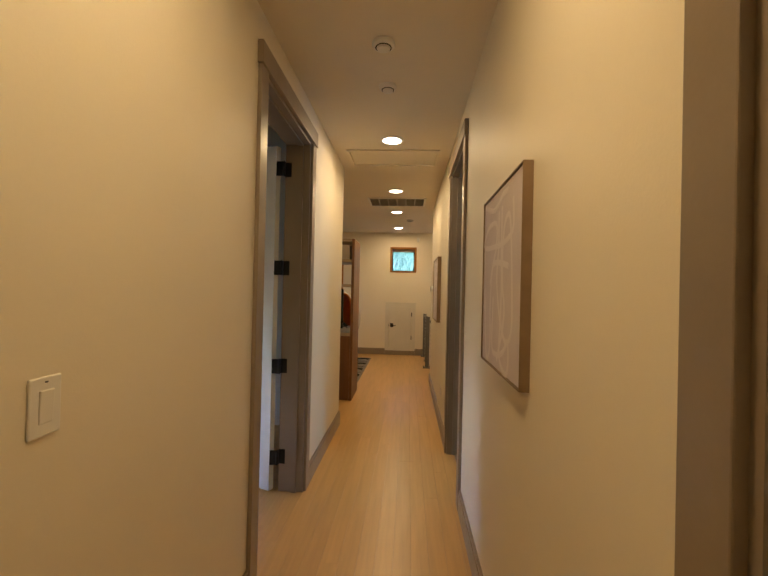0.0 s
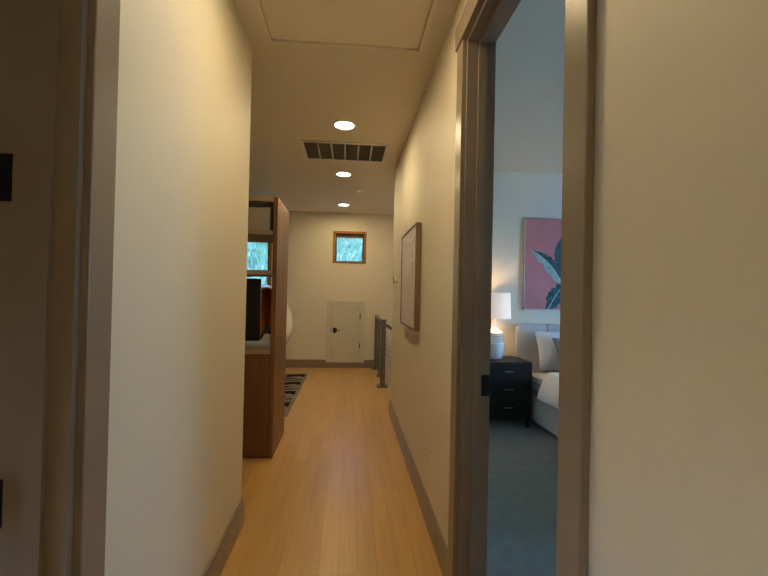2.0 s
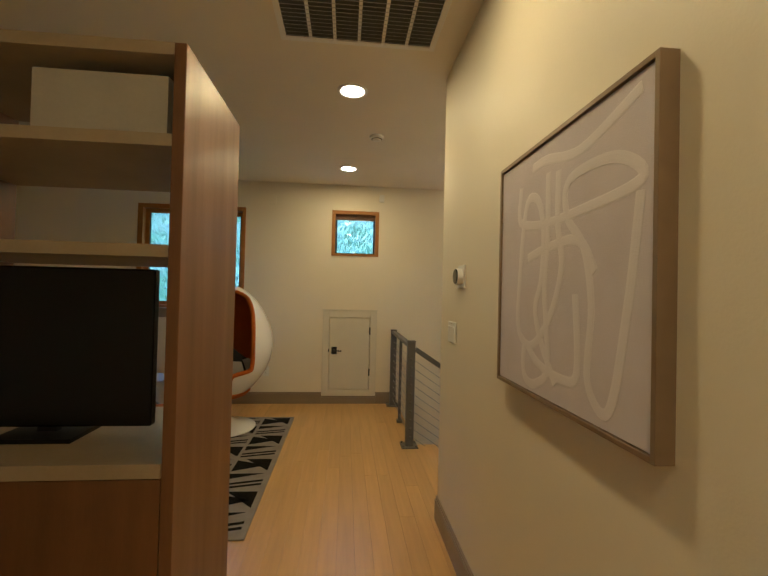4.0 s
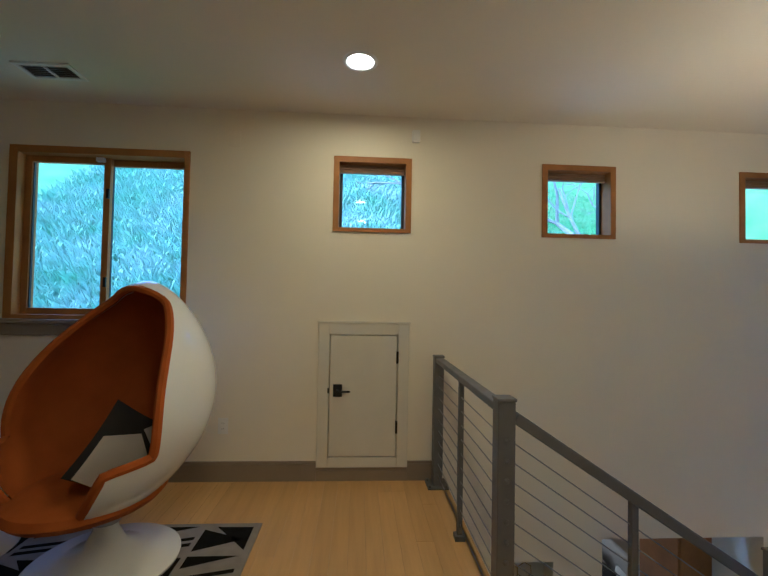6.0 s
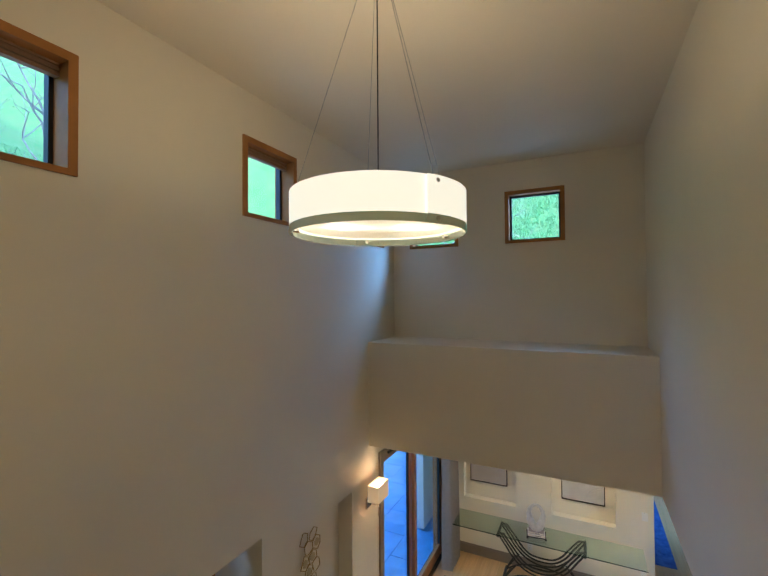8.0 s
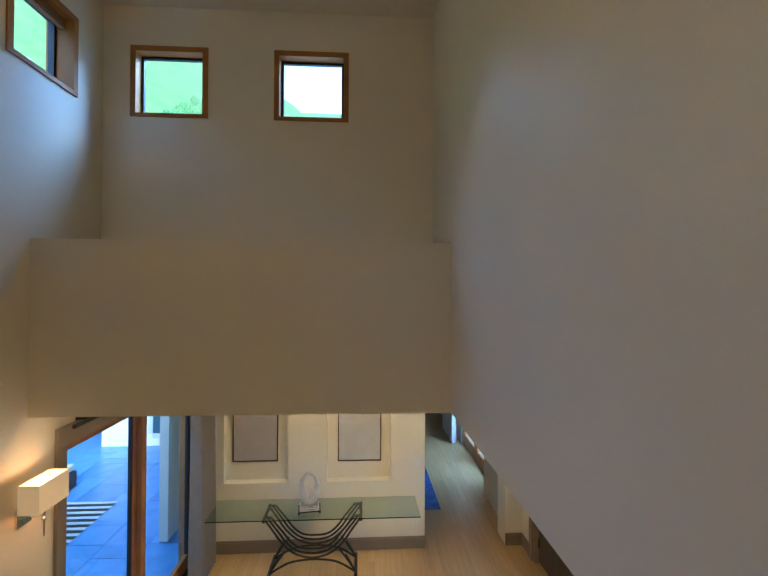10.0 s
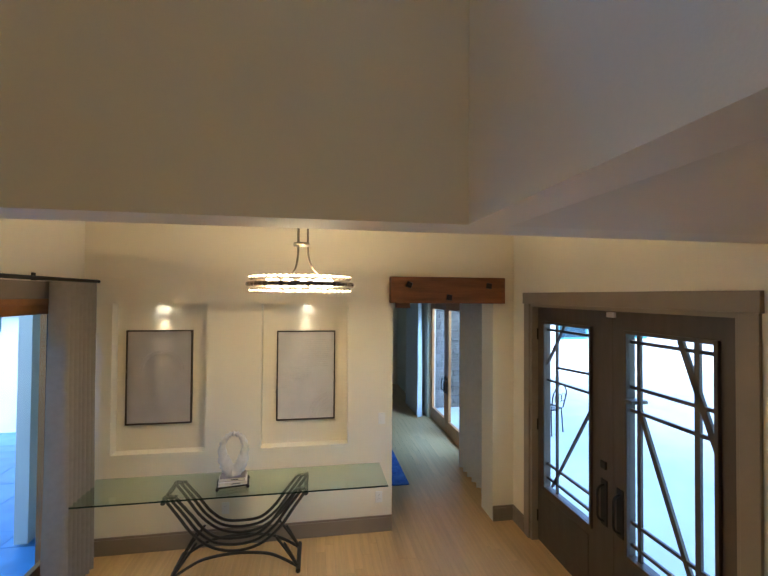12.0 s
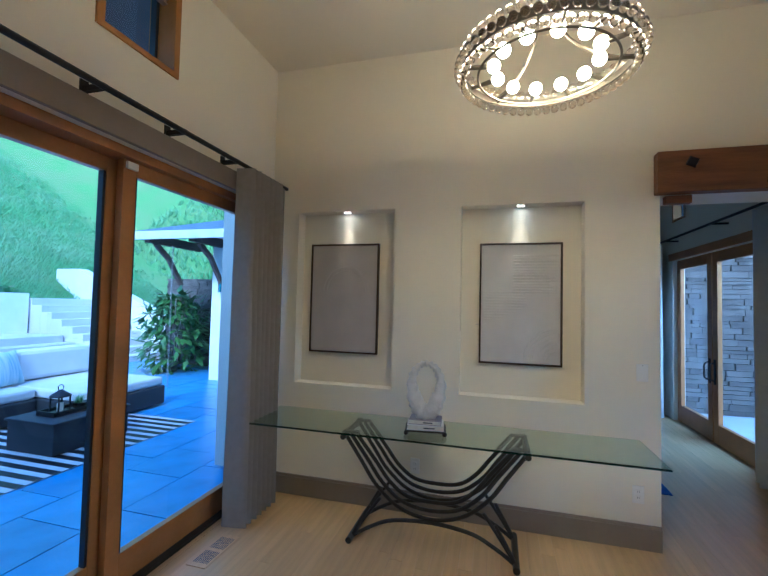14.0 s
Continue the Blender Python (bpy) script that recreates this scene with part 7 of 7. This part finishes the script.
boxes("tray_base", [(-0.24, -0.13, 0, 0.24, 0.13, 0.012), (-0.24, -0.13, 0.0121, -0.225, 0.13, 0.05), (0.225, -0.13, 0.0121, 0.24, 0.13, 0.05), (-0.224, -0.13, 0.0121, 0.224, -0.118, 0.05), (-0.224, 0.118, 0.0121, 0.224, 0.13, 0.05)], BLACK, ty)
ln = thing("lantern", "black metal candle lantern with a ring handle", "lantern", at=pose(7.93, 14.68, ZT + 0.356))
for u in (-0.06, 0.06):
    for v in (-0.06, 0.06):
        boxes("corner_post", [(u - 0.006, v - 0.006, 0.012, u + 0.006, v + 0.006, 0.17)], BLACK, ln)
boxes("base", [(-0.07, -0.07, 0, 0.07, 0.07, 0.012)], BLACK, ln)
bm = bmesh.new()
lathe(bm, [(0.10, 0.171), (0.095, 0.185), (0.04, 0.225), (0.02, 0.24), (0, 0.245)], 20)
tube(bm, [(0.03 * math.cos(q), 0, 0.265 + 0.03 * math.sin(q)) for q in [6.283 * i / 12 for i in range(12)]], 0.004, 6, closed=True)
part("roof", bm, BLACK, ln, smooth=True)
bm = bmesh.new()
cyl(bm, (0, 0, 0.0125), (0, 0, 0.10), 0.03, seg=16)
part("candle", bm, PLASTIC, ln)
gp = thing("grass_pot", "small green grass plant in a dark pot", "plant", at=pose(8.14, 14.68, ZT + 0.356))
bm = bmesh.new()
lathe(bm, [(0, 0), (0.05, 0), (0.06, 0.06), (0.05, 0.06), (0, 0.05)], 16)
part("pot", bm, BLACK, gp, smooth=True)
bm = bmesh.new()
rnd = random.Random(44)
for k in range(140):
    a_, l_ = rnd.uniform(0, 6.28), rnd.uniform(.02, .11)
    p, q = Vector((rnd.gauss(0, .02), rnd.gauss(0, .02), .05)), Vector((l_ * math.cos(a_), l_ * math.sin(a_), rnd.uniform(.1, .18)))
    w = Vector((-math.sin(a_), math.cos(a_), 0)) * .003
    bm.faces.new([bm.verts.new(v) for v in (p - w, p + w, q)])
part("foliage", bm, BLADE, gp)
sr = thing("striped_outdoor_rug", "black and white striped outdoor rug on the slate", "rug", at=pose(0, 0, ZT + 0.003))
boxes("mat", [(6.0, 13.95, 0, 9.15, 16.9, 0.005)], CUSH, sr)
for k in range(21):
    boxes("stripe", [(6.0 + 0.15 * k, 13.95, 0.0051, 6.075 + 0.15 * k, 16.9, 0.0075)], BLACK, sr)

# steps, retaining wall, garden stair, pavilion
gs = thing("garden_steps", "broad pale stone steps up to the lawn", "steps")
for k in range(4):
    boxes("step", [(3.0, 19.4 + 0.42 * k, -3.06, 12.4, 19.82 + 0.42 * k if k < 3 else 21.9, -2.90 + 0.17 * k)], CONC, gs, bev=0.01)
tagged(boxes("retaining_wall", [(2.0, 21.9, -3.06, 12.4, 22.2, -1.35)], STUCCO, bev=0.01), "low white stucco retaining wall", "garden wall")
fl = thing("garden_stair", "pale flight of garden steps beside a sloped wall", "steps")
for k in range(9):
    boxes("step", [(12.45, 19.0 + 0.36 * k, -3.06, 14.2, 19.36 + 0.36 * k if k < 8 else 23.5, -2.88 + 0.175 * k)], CONC, fl, bev=0.008)
sw_ = bmesh.new()
pr = [(18.6, -3.06), (18.6, -2.2), (22.6, -0.55), (23.5, -0.55), (23.5, -3.06)]
A = [sw_.verts.new((14.21, y_, z_)) for y_, z_ in pr]
B_ = [sw_.verts.new((14.5, y_, z_)) for y_, z_ in pr]
sw_.faces.new(A)
sw_.faces.new(B_[::-1])
for i in range(5):
    sw_.faces.new((A[i], B_[i], B_[(i + 1) % 5], A[(i + 1) % 5]))
tagged(part("sloped_wall", sw_, STUCCO), "white stucco wall sloping with the garden stair", "garden wall")


def stone_wall(name, label, x, y0, y1, z0, z1, depth, seed):
    """A wall of stacked ledge stones, its face towards -x."""
    t = thing(name, label, "stone wall")
    rnd = random.Random(seed)
    boxes("core", [(x + 0.05, y0, z0, x + depth, y1, z1)], STONE, t)
    z = z0
    while z < z1 - 0.02:
        h = rnd.uniform(0.05, 0.11)
        y_ = y0
        while y_ < y1 - 0.03:
            w = min(rnd.uniform(0.14, 0.42), y1 - y_)
            boxes("stone", [(x + rnd.uniform(-0.02, 0.02), y_ + 0.004, z + 0.003, x + 0.049, y_ + w - 0.004, min(z + h, z1) - 0.003)], STONE, t)
            y_ += w
        z += h


stone_wall("stone_pier", "stacked ledge-stone wall beside the garden stair", 13.2, 16.3, 18.3, -3.06, -0.9, 0.4, 3)
pv = thing("pavilion", "white stucco garden pavilion with slate roof and timber eaves", "building")
boxes("wall", [(11.66, 12.75, -3.06, 15.5, 15.74, 0.05)], STUCCO, pv)
rf = bmesh.new()
box(rf, -1.3, -3.2, 0, 2.9, 1.35, 0.06)
ro = part("roof", rf, mat("slate_roof", (0.10, 0.13, 0.17), 0.6, var=0.2, scale=8, bump=0.5), pv)
ro.matrix_local = pose(11.9, 15.5, 0.10, 0, -16, 0)
for k in range(14):
    bm = bmesh.new()
    box(bm, -1.31 + 0.3 * k, -3.21, 0.0605, -1.31 + 0.3 * k + 0.29, 1.36, 0.085)
    o = part("shingle_course", bm, ro.data.materials[0], ro)
fs_ = bmesh.new()
box(fs_, 10.58, 12.3, -0.33, 10.63, 16.9, -0.18)
part("fascia", fs_, mat("pale_fascia", (0.5, 0.52, 0.53), 0.6), pv)
TIMB = mat("weathered_timber", (0.13, 0.085, 0.06), 0.7, var=0.2, bump=0.4)
pw = boxes("window", [(11.62, 13.0, -2.75, 11.659, 13.08, -1.0), (11.62, 14.62, -2.75, 11.659, 14.72, -1.0), (11.62, 13.08, -1.1, 11.659, 14.62, -1.0), (11.62, 13.08, -2.85, 11.659, 14.62, -2.75)], mat("pale_window_frame", (0.55, 0.58, 0.58), 0.5), pv)
boxes("pane", [(11.645, 13.08, -2.75, 11.655, 14.62, -1.1)], mat("dim_window_glass", (0.04, 0.09, 0.12), 0.06), pw)
for y_ in (15.5, 16.5):
    bm = bmesh.new()
    box(bm, 10.75, y_ - 0.06, -0.36, 12.2, y_ + 0.06, -0.20)
    part("rafter_tail", bm, TIMB, pv)
    bm = bmesh.new()
    tube(bm, [(10.95, y_, -0.36), (11.3, y_, -0.62), (11.64, y_, -1.1)], 0.06, 6)
    part("brace", bm, TIMB, pv)
wl = thing("wall_lantern", "small square wall lantern with blue glass", "wall lamp", at=pose(11.66, 15.42, -1.12))
boxes("case", [(-0.09, -0.09, -0.14, 0, 0.09, 0.14)], mat("teal_glass", (0.05, 0.22, 0.28), 0.3), wl, bev=0.005)
boxes("grille_bar", [(-0.098, -0.095 + 0.062 * k, -0.145, -0.0905, -0.083 + 0.062 * k, 0.145) for k in range(4)], BLACK, wl)
rc = thing("rain_chain", "long metal rain chain hanging from the eave", "rain chain", at=pose(10.75, 15.9, ZT))
for k in range(60):
    bm = bmesh.new()
    c_, s_ = (1, 0) if k % 2 else (0, 1)
    tube(bm, [(0.014 * math.cos(q) * c_, 0.014 * math.cos(q) * s_, 0.03 + k * 0.043 + 0.026 * math.sin(q)) for q in [6.283 * i / 8 for i in range(8)]], 0.004, 5, closed=True)
    part("link", bm, CABLE, rc)


def leafy(name, label, x, y, z, rx, ry, h, count, size, seed, m):
    rnd = random.Random(seed)
    t = thing(name, label, "shrub", at=pose(x, y, z))
    st_ = bmesh.new()
    lv = bmesh.new()
    for k in range(14):
        a, q = rnd.uniform(0, 6.28), rnd.uniform(.2, .9)
        tube(st_, [(0.05 * math.cos(a), 0.05 * math.sin(a), 0), (rx * q * .5 * math.cos(a), ry * q * .5 * math.sin(a), h * .5), (rx * q * math.cos(a), ry * q * math.sin(a), h * rnd.uniform(.7, 1))], 0.012, 5)
    for k in range(count):
        a, q, zz = rnd.uniform(0, 6.28), math.sqrt(rnd.random()), rnd.random() ** .8
        env = math.sin(math.pi * (0.12 + 0.85 * zz)) ** .6 * (0.8 + 0.3 * noise.noise(Vector((a * 1.3, zz * 4, seed))))
        c = Vector((rx * q * env * math.cos(a), ry * q * env * math.sin(a), h * zz))
        d = Vector((math.cos(a) + rnd.gauss(0, .5), math.sin(a) + rnd.gauss(0, .5), rnd.gauss(-.1, .5))).normalized()
        w = d.cross(Vector((0, 0, 1))).normalized()
        s = size * rnd.uniform(.6, 1.3)
        up = w.cross(d) * s * .1
        lv.faces.new([lv.verts.new(v) for v in (c, c + d * s * .4 + w * s * .22 - up, c + d * s - up * 2, c + d * s * .4 - w * s * .22 - up)])
    part("stems", st_, BARK, t)
    part("foliage", lv, m, t)


LAUREL = mat("glossy_leaf", (0.05, 0.13, 0.035), 0.35, var=0.35, scale=5, col2=(0.10, 0.20, 0.05))
leafy("shrub", "large glossy-leaved shrub by the garden stair", 12.3, 17.2, -3.05, 1.0, 0.95, 1.75, 900, 0.28, 5, LAUREL)
leafy("shrub", "rosemary hedge along the retaining wall", 6.0, 22.75, -1.7, 4.2, 0.45, 0.55, 2600, 0.16, 6, BLADE)
leafy("shrub", "rosemary hedge along the lawn's edge", 11.0, 22.8, -1.7, 2.2, 0.5, 0.7, 2000, 0.16, 7, BLADE)

# front court
tagged(boxes("pavement_court", [(-2, -12, -3.14, 30, 7.55, -3.05)], CONC), "pale sunlit concrete forecourt", "pavement", kind="structure")
wg = thing("house_wing", "white stucco wing of the house across the court", "building")
wgw = wall("wing_wall", "x", 15.0, 15.2, -13.0, 3.2, -3.05, 0.6, [(-4.1, -3.0, -1.9, -0.5), (-0.6, 0.6, -1.9, -0.5), (1.5, 2.5, -1.9, -0.5)], STUCCO)
for key in ("kind", "category", "label"):
    del wgw[key]
wgw.name, wgw.parent = "wall", wg
boxes("wall", [(15.2, -13.0, -3.05, 19, -12.8, 0.6), (15.2, 3.0, -3.05, 19, 3.2, 0.6), (18.9, -12.8, -3.05, 19, 3.0, 0.6)], STUCCO, wg)
boxes("roof", [(14.5, -13.5, 0.6, 19.5, 3.7, 0.75)], mat("wing_roof", (0.10, 0.12, 0.15), 0.7), wg)
for y0_, y1_ in ((-4.1, -3.0), (-0.6, 0.6), (1.5, 2.5)):
    wn = boxes("window", [(15.02, y0_, -1.9, 15.08, y0_ + 0.06, -0.5), (15.02, y1_ - 0.06, -1.9, 15.08, y1_, -0.5), (15.02, y0_ + .06, -0.56, 15.08, y1_ - .06, -0.5), (15.02, y0_ + .06, -1.9, 15.08, y1_ - .06, -1.84)], mat("teal_window_frame", (0.10, 0.30, 0.34), 0.5), wg)
    boxes("pane", [(15.04, y0_ + .06, -1.84, 15.05, y1_ - .06, -0.56)], mat("dark_window_glass", (0.03, 0.06, 0.08), 0.05), wn)
    boxes("sill", [(14.94, y0_ - .1, -1.98, 15.0, y1_ + .1, -1.9)], STUCCO, wn)
stone_wall("stone_wall", "stacked ledge-stone wall outside the french doors", 12.2, 5.3, 7.45, -3.05, 0.2, 0.4, 9)
tagged(boxes("planter_wall", [(5.0, -7.2, -3.05, 14.9, -6.9, -2.5)], STUCCO, bev=0.01), "low white planter wall beyond the court", "garden wall")
leafy("shrub", "leafy green shrub beyond the planter wall", 12.8, -8.2, -3.0, 2.2, 1.0, 2.0, 900, 0.24, 15, LAUREL)
leafy("shrub", "spiky pale green shrub beyond the planter wall", 8.0, -8.2, -3.0, 2.0, 1.0, 1.7, 800, 0.26, 16, BLADE)
ch = thing("bistro_chair", "black scrolled iron garden chair on the court", "chair", at=pose(10.4, 5.67, -3.05, 0, 0, 120))
for u, v in ((-.2, -.2), (.2, -.2), (-.2, .2), (.2, .2)):
    bm = bmesh.new()
    tube(bm, [(u, v, 0), (u * .9, v * .9, .44)], .011, 6)
    part("leg", bm, BLACK, ch)
bm = bmesh.new()
tube(bm, [(.22 * math.cos(q), .22 * math.sin(q), .45) for q in [6.283 * i / 20 for i in range(20)]], .012, 6, closed=True)
for k in range(-3, 4):
    tube(bm, [(k * .055, -.2, .45), (k * .055, .2, .45)], .005, 5)
part("seat", bm, BLACK, ch)
bm = bmesh.new()
tube(bm, spline([(-.2, .2, .45), (-.23, .25, .75), (0, .27, .92), (.23, .25, .75), (.2, .2, .45)]), .011, 6)
for k in range(3):
    tube(bm, [(.07 * math.cos(q) + (k - 1) * .11, .25, .66 + .07 * math.sin(q)) for q in [6.283 * i / 12 for i in range(12)]], .005, 5, closed=True)
part("backrest", bm, BLACK, ch)
planks(bpy.data.objects["floor"], -4.3, 0.60, 1.9, YN, 0.0, 0.094, 1.83, "y", BAMBOO, (-0.9, 0.7, 3.5, 12), 3)
planks(bpy.data.objects["floor_foyer"], 0.46, 14.5, 7.52, 12.16, ZF, 0.083, 1.6, "x", MAPLE, (5.4, 9.6, 7.7, 12), 4)
